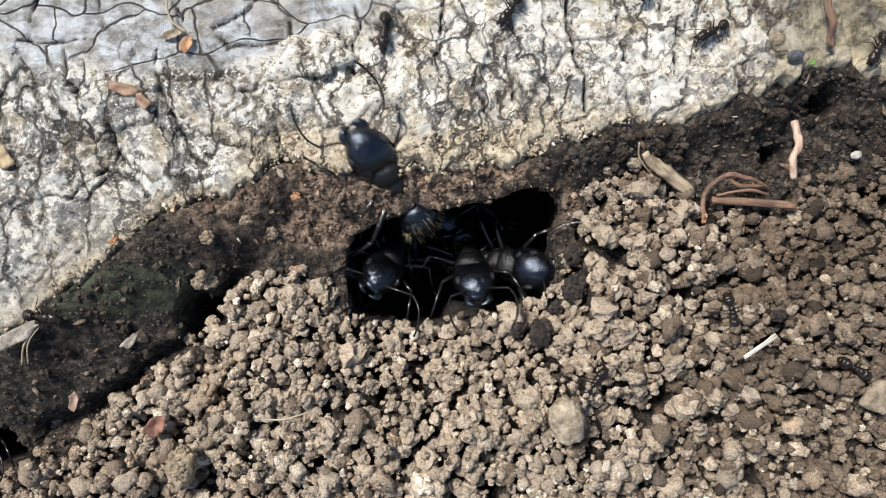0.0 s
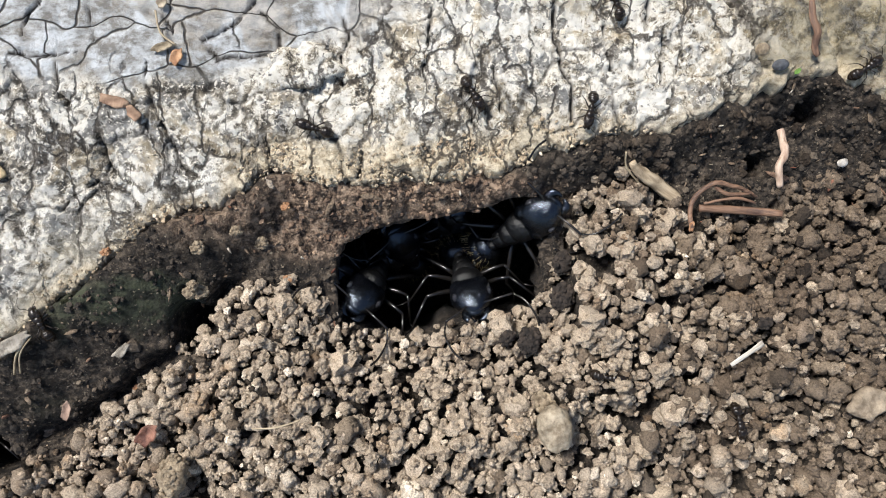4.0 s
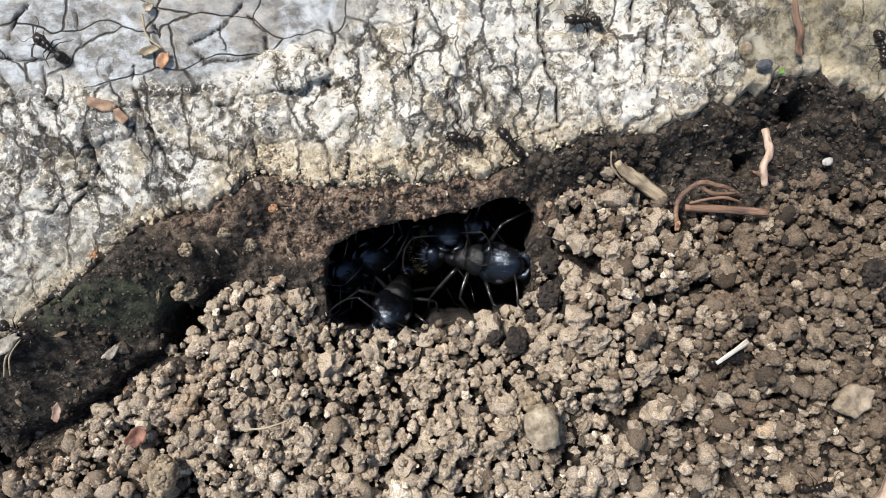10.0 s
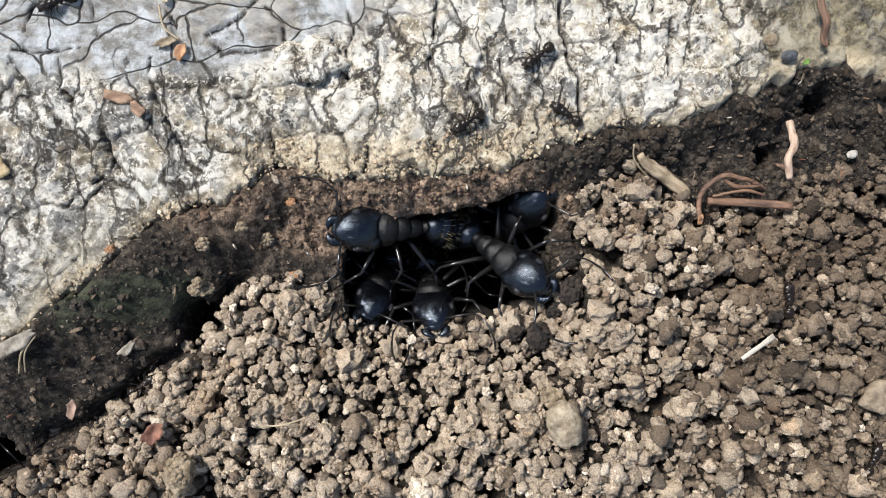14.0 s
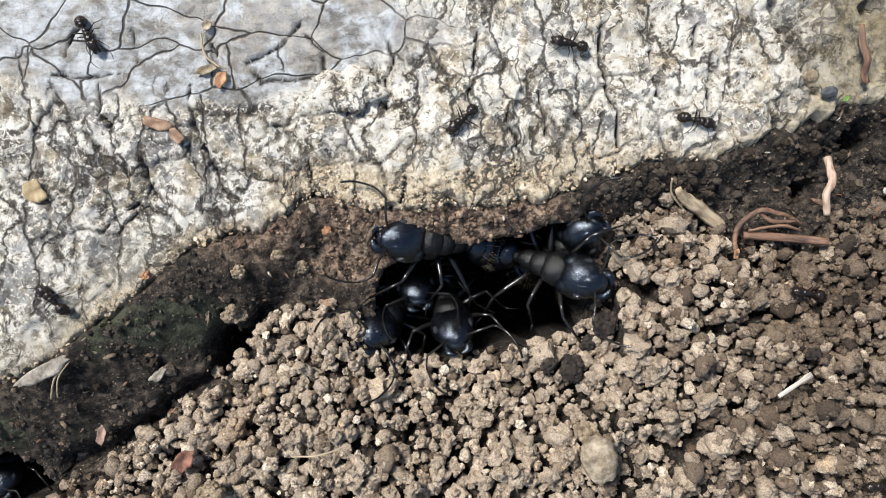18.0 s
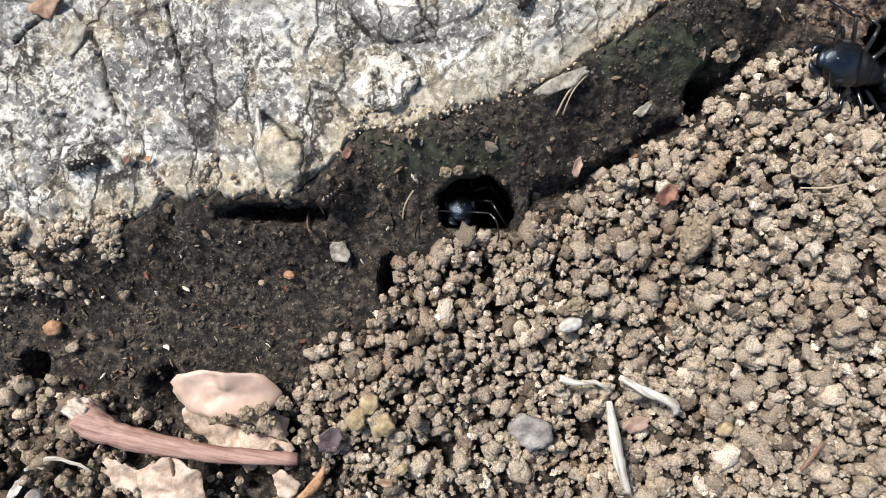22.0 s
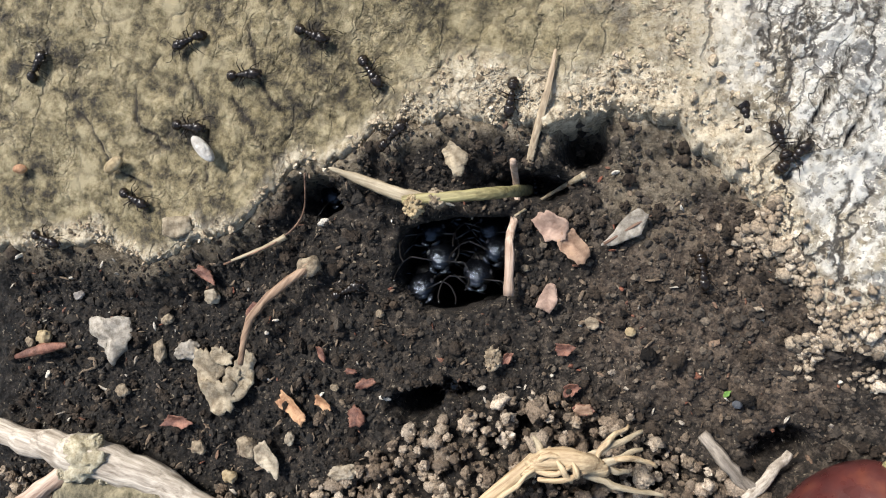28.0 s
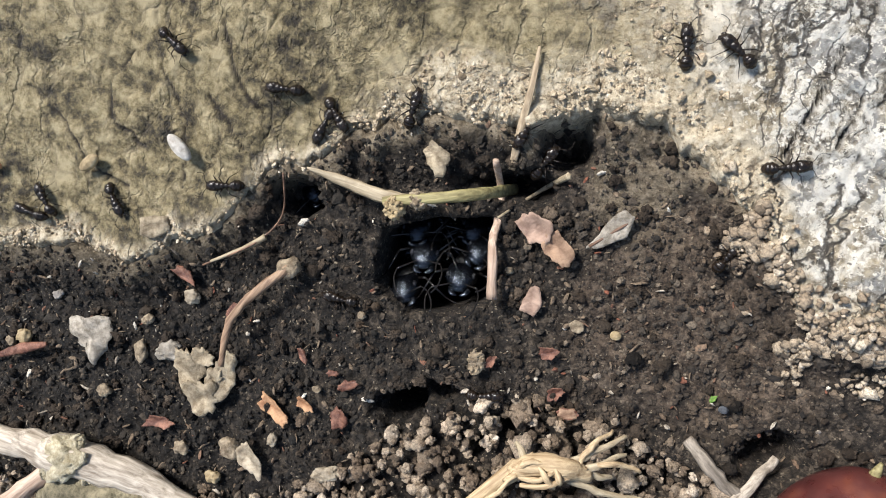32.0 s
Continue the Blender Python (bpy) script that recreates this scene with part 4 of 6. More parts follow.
PALE_MOSS = plain("pale_moss", (0.36, 0.30, 0.18), (0.78, 0.70, 0.51), 0.95, 1400, 0.0006)
WHITE_BIT = plain("white_bit", (0.50, 0.45, 0.39), (0.80, 0.77, 0.71), 0.4, 1500)
GREEN_BIT = plain("green_leaf_bit", (0.10, 0.22, 0.03), (0.24, 0.42, 0.08), 0.5, 1500)


def acorn_material():
    mat, nt, b = material("acorn_shell", 0.3)
    c = ramp(nt, noise_at(nt, 260, 5, 0.6), (0.35, (0.040, 0.012, 0.012)), (0.55, (0.080, 0.022, 0.019)), (0.72, (0.15, 0.045, 0.026)))
    scr = ramp(nt, noise_at(nt, 900, 7, 0.8, None, 1.5), (0.63, 0.0), (0.68, 0.7))
    colour(nt, b, mix(nt, scr, c, (0.34, 0.22, 0.15)))
    nt.links.new(ramp(nt, noise_at(nt, 700), (0.4, 0.24), (0.65, 0.5)), b.inputs["Roughness"])
    bump(nt, b, noise_at(nt, 1200, 6), 0.25, 0.0002)
    return mat


ACORN = acorn_material()


# ---- things: shapes ----
def rest_w(u, v):
    """The height on which small things lie."""
    u1, v1 = np.array([float(u)]), np.array([float(v)])
    if v > bark_edge(u1)[0]:
        return float(bark_low(u1, v1)[0]) + 0.12
    heap = smooth(crumb_edge(u1) - v1, 0, 2)[0]
    return float(ground_w(u1, v1, False)[0] + 0.15 + 0.75 * heap)


def finish(name, bm, mat, parent=None, label="", smooth_shade=True):
    me = bpy.data.meshes.new(name)
    for f in bm.faces:
        f.smooth = smooth_shade
    bmesh.ops.recalc_face_normals(bm, faces=bm.faces)
    bm.to_mesh(me)
    bm.free()
    me.materials.append(mat)
    ob = new(name, me)
    if parent:
        ob.parent = parent
    if label:
        ob["label"] = label
    return ob


def ball(bm, c, r, subdiv=3, bumps=0.0, seed=0, taper=0.0):
    """An ellipsoid in millimetres; taper narrows its far (+x) end."""
    made = bmesh.ops.create_icosphere(bm, subdivisions=subdiv, radius=1.0)["verts"]
    off = Vector((seed * 3.7, seed * 1.9, seed * 5.3))
    for vert in made:
        d = vert.co.copy()
        k = 1 + (bumps * (noise.noise(d * 1.6 + off) + 0.5 * noise.noise(d * 4 + off) + 0.25 * noise.noise(d * 9 + off)) if bumps else 0)
        t = 1 - taper * d.x
        vert.co = Vector(((c[0] + d.x * r[0] * k) * MM, (c[1] + d.y * r[1] * k * t) * MM, (c[2] + d.z * r[2] * k * t) * MM))
    return made


def tube(bm, pts, radii, sides=7, flat=1.0):
    """A tapered tube through points in millimetres."""
    rings = []
    pts = [Vector(p) for p in pts]
    for i, p in enumerate(pts):
        d = (pts[min(i + 1, len(pts) - 1)] - pts[max(i - 1, 0)]).normalized()
        side = d.cross(Vector((0, 0, 1)))
        side = side.normalized() if side.length > 1e-4 else Vector((1, 0, 0))
        up = side.cross(d)
        r = radii[i] if isinstance(radii, (list, tuple)) else radii
        rings.append([bm.verts.new((p + (side * math.cos(a) + up * flat * math.sin(a)) * r) * MM)
                      for a in (2 * math.pi * k / sides for k in range(sides))])
    for a, b in zip(rings, rings[1:]):
        for k in range(sides):
            bm.faces.new((a[k], a[(k + 1) % sides], b[(k + 1) % sides], b[k]))
    bm.faces.new(rings[0][::-1])
    bm.faces.new(rings[-1])


def curve(pts, n=5):
    """Points of a smooth line through pts."""
    out = []
    for i in range(len(pts) - 1):
        p0, p1, p2, p3 = (Vector(pts[min(max(j, 0), len(pts) - 1)]) for j in (i - 1, i, i + 1, i + 2))
        for k in range(n):
            t = k / n
            out.append(0.5 * (2 * p1 + (p2 - p0) * t + (2 * p0 - 5 * p1 + 4 * p2 - p3) * t * t + (3 * p1 - p0 - 3 * p2 + p3) * t ** 3))
    return out + [Vector(pts[-1])]


SERIAL = [0]


def stone(name, label, category, u, v, a, b, c, mat, yaw=0, lift=0.0, bumps=0.22, group=""):
    SERIAL[0] += 1
    bm = bmesh.new()
    ball(bm, (0, 0, 0), (a / 2, b / 2, c / 2), 4 if a > 2 else 3, bumps, SERIAL[0])
    ob = finish(name, bm, mat)
    ob.matrix_basis = spot(u, v, rest_w(u, v) + c * 0.3 + lift, yaw)
    return tagged(ob, label, category, group)


def clod(name, label, category, u, v, a, b, c, mat, yaw=0, lift=0.0, group=""):
    """A lump of stuck soil grains, one mesh."""
    SERIAL[0] += 1
    rng = random.Random(900 + SERIAL[0])
    bm = bmesh.new()
    ball(bm, (0, 0, 0), (a * 0.40, b * 0.40, c * 0.40), 3, 0.3, SERIAL[0])
    for _ in range(int(min(60, 16 + 9 * a * b))):
        z, t = rng.uniform(-0.35, 1), rng.uniform(0, 6.283)
        k = math.sqrt(1 - z * z)
        r = rng.uniform(0.09, 0.2) * (0.6 + 0.25 * a)
        ball(bm, (k * math.cos(t) * a * 0.40, k * math.sin(t) * b * 0.40, z * c * 0.40), (r, r * rng.uniform(0.7, 1.1), r * rng.uniform(0.7, 1.1)), 2, 0.5, rng.uniform(0, 99))
    ob = finish(name, bm, mat)
    ob.matrix_basis = spot(u, v, rest_w(u, v) + c * 0.3 + lift, yaw)
    return tagged(ob, label, category, group)


def flake(name, label, category, u, v, long, wide, yaw, mat, curl=0.25, jag=0.22, thick=0.16, lift=0.25, tilt=0.0, point=0.0, vein=None, group="", rounded=False):
    """A thin curled chip or leaf piece with a ragged outline and a real thickness."""
    SERIAL[0] += 1
    seed = SERIAL[0] * 2.37
    bm = bmesh.new()
    seg, rings = 36, 5
    rng = random.Random(SERIAL[0])
    sides = rng.choice((4, 5, 5, 6))
    cuts = [(2 * math.pi * (k + rng.uniform(-0.28, 0.28)) / sides + 0.4, rng.uniform(0.62, 0.95)) for k in range(sides)]
    if rounded:
        cuts = [(math.pi / 2 + 0.08, 0.8)]
    bend = 2.1 if rounded else 2.7
    layers = []
    for side in (1, -1):
        centre = bm.verts.new((0, 0, side * thick / 2 * MM))
        loops = []
        for i in range(1, rings + 1):
            row = []
            for k in range(seg):
                a = 2 * math.pi * k / seg
                q = Vector((math.cos(a), math.sin(a), seed))
                edge = min([d / max(math.cos(a - c), 0.05) for c, d in cuts] + [(abs(math.cos(a)) ** bend + abs(math.sin(a)) ** bend) ** (-1 / bend)]) * (1 + 0.5 * jag * (noise.noise(q * 2.0) + noise.noise(q * 5.1)))
                s = i / rings * edge
                x, y = math.cos(a) * s * long / 2, math.sin(a) * s * wide / 2 * (1 - point * math.cos(a) * 0.5)
                z = 0.6 * curl * wide * (2 * y / wide) ** 2 * (1 if seed % 2 > 1 else -0.6) + curl * 0.8 * long * (x / long) ** 2 + 0.14 * wide * noise.noise(Vector((x * 0.8, y * 0.8, seed)))
                row.append(bm.verts.new(Vector((x, y, z + side * thick / 2 * (0.5 if i == rings else 1))) * MM))
            loops.append(row)
        for k in range(seg):
            bm.faces.new((centre, loops[0][k], loops[0][(k + 1) % seg]))
        for p, q in zip(loops, loops[1:]):
            for k in range(seg):
                bm.faces.new((p[k], q[k], q[(k + 1) % seg], p[(k + 1) % seg]))
        layers.append(loops[-1])
    for k in range(seg):
        bm.faces.new((layers[0][k], layers[0][(k + 1) % seg], layers[1][(k + 1) % seg], layers[1][k]))
    ob = finish(name, bm, mat)
    ob.matrix_basis = spot(u, v, rest_w(u, v) + lift, yaw, tilt)
    if vein:
        bm = bmesh.new()
        tube(bm, [(x * long * 0.46, 0, thick * 0.5 + curl * 0.5 * long * (x * 0.46) ** 2 - 0.3 * curl * wide) for x in (-1, -0.5, 0, 0.5, 1)], [0.16, 0.14, 0.12, 0.09, 0.05], 6)
        finish("vein", bm, vein, ob)
    return tagged(ob, label, category, group)


def stem(name, label, category, pts, radii, mat, flat=0.8, lift=0.0, wob=0.0, sides=8, group="", level=False):
    """A root, straw or twig that lies along plan points (u, v, height over the ground)."""
    SERIAL[0] += 1
    u0, v0 = pts[0][0], pts[0][1]
    ang = math.atan2(pts[-1][1] - v0, pts[-1][0] - u0)
    base = rest_w(u0, v0)
    ca, sa = math.cos(ang), math.sin(ang)
    local = []
    for p in pts:
        du, dv = p[0] - u0, p[1] - v0
        h = p[2] if len(p) > 2 else 0.2
        low = 0 if level else rest_w(p[0], p[1]) - base
        local.append((du * ca + dv * sa, -du * sa + dv * ca, low + h + lift))
    line = curve(local, 5)
    if wob:
        line = [p + Vector((0, wob * noise.noise(p * 0.9 + Vector((0, 0, SERIAL[0]))), wob * noise.noise(p * 0.9 + Vector((9, 0, SERIAL[0])))) ) for p in line]
    rs = list(radii) if isinstance(radii, (list, tuple)) else [radii, radii]
    rad = [float(np.interp(i / (len(line) - 1), np.linspace(0, 1, len(rs)), rs)) * (1 + 0.22 * noise.noise(p * 1.7 + Vector((SERIAL[0], 0, 0)))) for i, p in enumerate(line)]
    bm = bmesh.new()
    tube(bm, line, rad, sides, flat)
    ob = finish(name, bm, mat)
    ob.matrix_basis = spot(u0, v0, base, math.degrees(ang))
    return tagged(ob, label, category, group)


def gather(name, label, category, *pieces):
    """One thing out of pieces that hang together."""
    root = tagged(new(name), label, category)
    root.matrix_basis = pieces[0][0].matrix_basis.copy()
    for ob, kind in pieces:
        ob.name = kind
        for key in ("category", "group"):
            if key in ob:
                del ob[key]
        ob.parent, ob.matrix_parent_inverse = root, root.matrix_basis.inverted()
    return root


# ---- things on and under the bark by the main nest ----
flake("bark_chip", "orange-brown bark chip lying on the lichened bark", "bark chip", -24.1, 11.7, 2.4, 1.1, -8, BROWN_CHIP, 0.1)
flake("bark_chip", "darker brown bark chip beside a larger one", "bark chip", -22.8, 10.7, 1.4, 1.0, -50, BROWN_CHIP, 0.1)
flake("bark_chip", "small tan bark chip in a crack of the bark", "bark chip", -19.4, 14.8, 1.6, 1.0, 60, ORANGE_CHIP, 0.15)
flake("bark_chip", "thin brown scale of bark over a crack", "bark chip", -20.4, 15.5, 1.7, 0.8, 15, PETAL, 0.2, 0.4)
flake("bark_chip", "pale cream fleck of bark", "bark chip", -20.3, 18.6, 0.9, 0.7, 20, PALE_STONE, 0.2, 0.3)
stem("bark_strip", "narrow brown strip of bark in a groove", "bark strip", [(28.2, 17.6, 0.5), (28.4, 15.4, 0.6), (28.9, 13.3, 0.5)], [0.2, 0.34, 0.25], BROWN_ROOT, 0.5, 0.2, 0.3)
stem("hair_root", "thin tan fibre caught in a crack of the bark", "rootlet", [(-20.6, 18.0, 0.3), (-20.3, 16.4, 0.4), (-19.3, 15.5, 0.4)], 0.08, STRAW, 1.0, 0.3)
for x, y, a, b, ang, mat in ((-10.4, 14.0, 6.4, 4.4, 12, BARK), (-46.0, -6.3, 6.5, 4.5, 15, BARK)):
    plate = flake("plate", "", "", x, y, a, b, ang, mat, -0.03, 0.4, 1.3, -0.12)
    plate.parent = TRUNK
flake("clay_patch", "ochre dried clay patch on the bark", "clay patch", -33.2, 7.1, 1.6, 2.0, 10, YELLOW_STONE, 0.05, 0.3, 0.2, 0.1)
flake("leaf_scrap", "tiny bright green leaf scrap at the edge of the bark", "leaf scrap", 27.4, 12.2, 0.75, 0.5, 30, GREEN_BIT, 0.2)
stone("pebble", "smooth blue-grey pebble beside a green scrap", "pebble", 25.9, 12.7, 1.3, 0.9, 0.8, SLATE, 10, 0.1, 0.06)
stone("pebble", "round beige pebble in a bark groove", "pebble", 24.4, 13.9, 1.1, 1.0, 0.9, TAN_STONE, 0, 0.1, 0.1)
stem("wood_splinter", "pale split wood splinter on the crumbs", "splinter", [(14.4, 5.8, 0.9), (16.6, 4.2, 0.8), (19.1, 2.4, 0.3)], [0.30, 0.62, 0.5], WOOD, 0.4, 0.3, 0.35)
stem("grass_fibre", "thin dry curved grass fibre", "fibre", [(13.9, 6.6, 0.8), (14.2, 5.4, 0.8), (15.7, 3.9, 0.4)], 0.08, STRAW, 1.0, 0.3)
stem("peeled_root", "short pale peeled rootlet standing at a dark hollow", "rootlet", [(26.7, 7.9, 0.5), (26.7, 6.1, 1.2), (26.1, 4.9, 1.5), (26.3, 3.4, 1.2)], [0.28, 0.34, 0.30, 0.26], PINK_ROOT, 0.9, 0.9, 0.1, level=True)
stem("twig", "thin red-brown split twig on the crumbs", "twig", [(20.5, 1.9, 0.6), (23.8, 1.6, 0.7), (26.9, 1.2, 0.5)], [0.32, 0.36, 0.30], BROWN_ROOT, 0.6, 0.4)
stem("root_fibre", "curled reddish-brown root fibre", "root fibre", [(19.5, 0.4, 0.5), (19.7, 2.2, 0.9), (21.1, 3.8, 1.3), (23.3, 3.5, 1.2), (25.2, 2.6, 0.6)], [0.20, 0.22, 0.18, 0.2, 0.12], BROWN_ROOT, 0.8, 0.4, 0.2)
stem("root_fibre", "thin reddish-brown root fibre", "root fibre", [(21.2, 3.9, 1.0), (22.6, 3.0, 1.0), (24.6, 2.9, 0.8)], [0.14, 0.18, 0.10], BROWN_ROOT, 0.8, 0.5, 0.2)
stem("root_fibre", "thin brown root fibre under a twig", "root fibre", [(20.8, 2.3, 0.7), (23.3, 2.6, 0.9), (25.0, 2.0, 0.8)], [0.10, 0.14, 0.10], BROWN_ROOT, 0.8, 0.5, 0.2)
flake("root_tip", "bright orange root tip", "root tip", 19.5, 0.5, 1.0, 0.5, 80, ORANGE_CHIP, 0.3, 0.2, 0.2, 0.9)
stone("stone_chip", "small white stone chip on dark soil", "stone chip", 33.0, 5.1, 0.9, 0.7, 0.5, WHITE_BIT, 20, 0.2)
stone("quartz_pebble", "cream quartz pebble half sunk in the crumbs", "pebble", 7.2, -14.0, 2.7, 3.4, 2.4, PALE_STONE, 10, 0.3, 0.2)
flake("flat_stone", "flat tan stone lying on the crumbs", "stone", 31.8, -13.6, 4.4, 3.0, 25, FLAT_STONE, -0.05, 0.12, 0.9, 0.6)
clod("soil_clod", "long tan soil clod among the crumbs", "clod", -22.1, -16.8, 2.6, 4.2, 2.0, TAN_STONE, -15, 0.4)
flake("leaf_piece", "dark red crumpled leaf piece on the crumbs", "leaf piece", -24.2, -13.7, 2.3, 1.7, 50, RED_CHIP, 0.3, 0.35, 0.15, 0.7)
stem("hair_root", "thin pale hair root across the crumbs", "rootlet", [(-15.4, -12.8, 0.9), (-13.7, -12.7, 1.0), (-11.8, -12.2, 0.9)], 0.07, STRAW, 1.0, 0.5)
stem("straw_piece", "short pale straw piece by a dark gap", "straw", [(20.6, -9.8, 0.8), (23.0, -8.2, 0.9)], [0.16, 0.24], WHITE_STRAW, 0.5, 0.5)
flake("bark_scale", "thin grey triangular bark scale on damp soil", "bark scale", -26.1, -7.3, 1.9, 0.8, 35, GREY_LEAF, 0.2, 0.3, 0.12, 0.3)
stem("hair_root", "thin pale hair root hanging on the soil", "rootlet", [(-32.7, -8.1, 0.4), (-32.2, -6.5, 0.5), (-31.2, -5.2, 0.5)], 0.06, STRAW, 1.0, 0.3)
for x, y, a, mat, text in ((-14.7, 0.7, 1.2, TAN_STONE, "small tan crumb resting on the damp soil"), (-16.2, 1.8, 1.0, TAN_STONE, "small tan crumb resting on the damp soil"),
                           (-19.1, 0.7, 1.2, TAN_STONE, "small tan crumb resting on the damp soil"), (-12.5, 3.5, 0.7, ORANGE_CHIP, "small rust-coloured crumb on the damp soil"),
                           (-25.9, 0.7, 0.8, ORANGE_CHIP, "small rust-coloured crumb on the damp soil"), (-12.9, -2.3, 0.8, ORANGE_CHIP, "small rust-coloured crumb on the damp soil"),
                           (-19.7, -2.9, 1.5, TAN_STONE, "tan crumb at the rim of a dark gap")):
    clod("soil_crumb", text, "crumb", x, y, a, a * 0.85, a * 0.6, mat, 20, 0.1, "crumbs on the damp soil")
for x, y, a in ((8.8, -4.6, 2.6), (9.2, -2.0, 2.2), (6.0, -7.9, 2.6), (4.3, -7.6, 1.7), (7.5, -6.1, 1.5), (35.2, -5.6, 3.4), (33.8, -3.7, 2.6), (23.7, -6.9, 1.2)):
    clod("damp_clod", "dark damp soil clod at the nest rim", "clod", x, y, a, a * 0.8, a * 0.7, DARK_CLOD, 30 * a, 0.3, "damp clods")

stem("pale_stick", "pale smooth stick beyond the crumbs", "stick", [(36.1, -15.3, 1.5), (34.8, -19.4, 1.6), (33.4, -23.2, 1.5), (32.0, -27.2, 1.4)], [1.1, 1.1, 1.2, 1.2], PINK_ROOT, 0.8, 0.5, 0.1, 12)

# ---- things by the small hole and below it ----
stem("white_rootlet", "forked white rootlet stuck on the bark", "rootlet", [(-55.4, -8.7, 0.2), (-55.2, -10.3, 0.4), (-54.8, -11.6, 0.3), (-53.3, -12.7, 0.2)], [0.13, 0.16, 0.18, 0.12], WHITE_STRAW, 0.8)
flake("bark_chip", "dull tan bark chip on grey bark", "bark chip", -69.1, -4.2, 1.6, 2.9, -20, GREY_LEAF, 0.08, 0.15)
flake("bark_chip", "rust-brown bark chip on the trunk", "bark chip", -71.2, -1.9, 2.4, 1.8, 30, BROWN_CHIP, 0.15)
for x, y, a in ((-65.2, -12.9, 0.9), (-63.6, -12.8, 0.7), (-48.7, -11.7, 1.0), (-26.0, -10.8, 0.6)):
    flake("red_chip", "tiny bright red-brown chip", "chip", x, y, a, a * 0.7, 40, ORANGE_CHIP if a < 0.8 else RED_CHIP, 0.2, group="tiny red chips")
for x, y, a in ((-41.3, -12.8, 0.95), (-40.3, -12.6, 0.9), (-44.0, -10.1, 0.9), (-39.0, -13.6, 1.3), (-46.2, -14.1, 0.6), (-20.5, -2.9, 1.3), (-20.0, -2.3, 1.0)):
    clod("soil_crumb", "pale tan crumb lodged above the small hole", "crumb", x, y, a, a * 0.9, a * 0.8, TAN_STONE, 10, 0.4, "crumbs above the small hole")
stone("orange_stone", "small orange stone on dark soil", "stone", -72.7, -26.8, 1.5, 1.2, 1.0, ORANGE_CHIP, 20, 0.2, 0.2)
stone("seed", "pale flattened seed on dark soil", "seed", -71.2, -28.4, 1.2, 0.8, 0.5, PALE_STONE, 25, 0.2, 0.06)
stone("orange_stone", "tiny orange grain on dark soil", "stone", -53.4, -21.5, 0.9, 0.7, 0.6, ORANGE_CHIP, 0, 0.2, 0.25)
stone("seed", "tiny yellowish grain on dark soil", "seed", -55.7, -22.3, 0.6, 0.5, 0.4, YELLOW_STONE, 0, 0.2)
flake("curled_husk", "curled grey-brown husk on dark soil", "husk", -49.4, -19.6, 2.2, 1.8, -40, GREY_LEAF, 0.6, 0.2, 0.15, 0.6)
flake("leaf_piece", "smooth pink-tan leaf piece folded over the soil", "leaf piece", -58.2, -31.2, 8.8, 4.4, -3, PEACH_LEAF, -0.16, 0.16, 0.25, 1.5, 0, 0, None, "", True)
flake("leaf_piece", "torn pale beige leaf piece with brown veins under a twig", "leaf piece", -57.2, -34.5, 10.5, 4.6, -14, BEIGE_LEAF, 0.07, 0.4, 0.18, 2.4, 0, 0, BROWN_ROOT)
flake("leaf_piece", "ragged pale beige leaf piece with a brown vein", "leaf piece", -61.2, -38.6, 6.2, 6.2, -78, BEIGE_LEAF, 0.05, 0.32, 0.18, 2.2, 0, 0.2, BROWN_ROOT)
flake("leaf_piece", "narrow torn shred of beige leaf beside a twig", "leaf piece", -65.4, -37.6, 4.2, 2.2, -35, BEIGE_LEAF, 0.12, 0.7, 0.16, 1.8)
for x, y, a in ((-56.3, -32.6, 1.5), (-55.0, -32.2, 1.3), (-57.8, -33.0, 1.0), (-54.6, -33.3, 1.7), (-56.2, -33.9, 1.2), (-53.4, -31.6, 1.4), (-58.9, -33.2, 0.8)):
    clod("soil_crumb", "tan crumb lying on a fallen leaf piece", "crumb", x, y, a, a * 0.9, a * 0.8, TAN_STONE, 50 * a, 2.2, "crumbs on the leaf")
flake("leaf_piece", "pale leaf piece at the end of a twig", "leaf piece", -52.8, -37.8, 3.0, 2.4, -50, BEIGE_LEAF, 0.15, 0.3, 0.18, 1.4)
stalk_a = stem("leaf_stalk", "thick pink-brown leaf stalk with a grey woody base", "leaf stalk", [(-68.9, -32.8, 2.0), (-67.0, -34.0, 2.1), (-63.4, -34.9, 2.0), (-57.8, -35.7, 1.9), (-52.0, -35.9, 1.6)], [1.3, 1.2, 0.85, 0.68, 0.55], PINK_WOOD, 0.8, 1.0, 0.15, 12, level=True)
stalk_b = stone("stalk_base", "grey woody knob at the end of a leaf stalk", "knob", -68.7, -32.7, 2.7, 2.2, 1.9, PALE_TWIG, -35, 2.4, 0.45)
gather("leaf_stalk", "thick pink-brown leaf stalk with a grey woody base", "leaf stalk", (stalk_a, "stalk"), (stalk_b, "base"))
stem("white_thread", "white fungal thread across dark crumbs", "thread", [(-73.8, -37.9, 0.7), (-71.3, -36.7, 0.9), (-68.5, -37.8, 0.6)], [0.12, 0.2, 0.1], WHITE_STRAW, 0.6, 0.2, 0.2)
for x, y, a in ((-47.5, -32.4, 1.7), (-45.3, -32.7, 2.0), (-46.5, -31.1, 1.7), (-18.6, -31.7, 1.3), (-43.7, -36.2, 1.0)):
    stone("yellow_stone", "rounded ochre stone among the crumbs", "stone", x, y, a, a * 0.85, a * 0.7, YELLOW_STONE, 40 * a, 0.3, 0.32, "ochre stones")
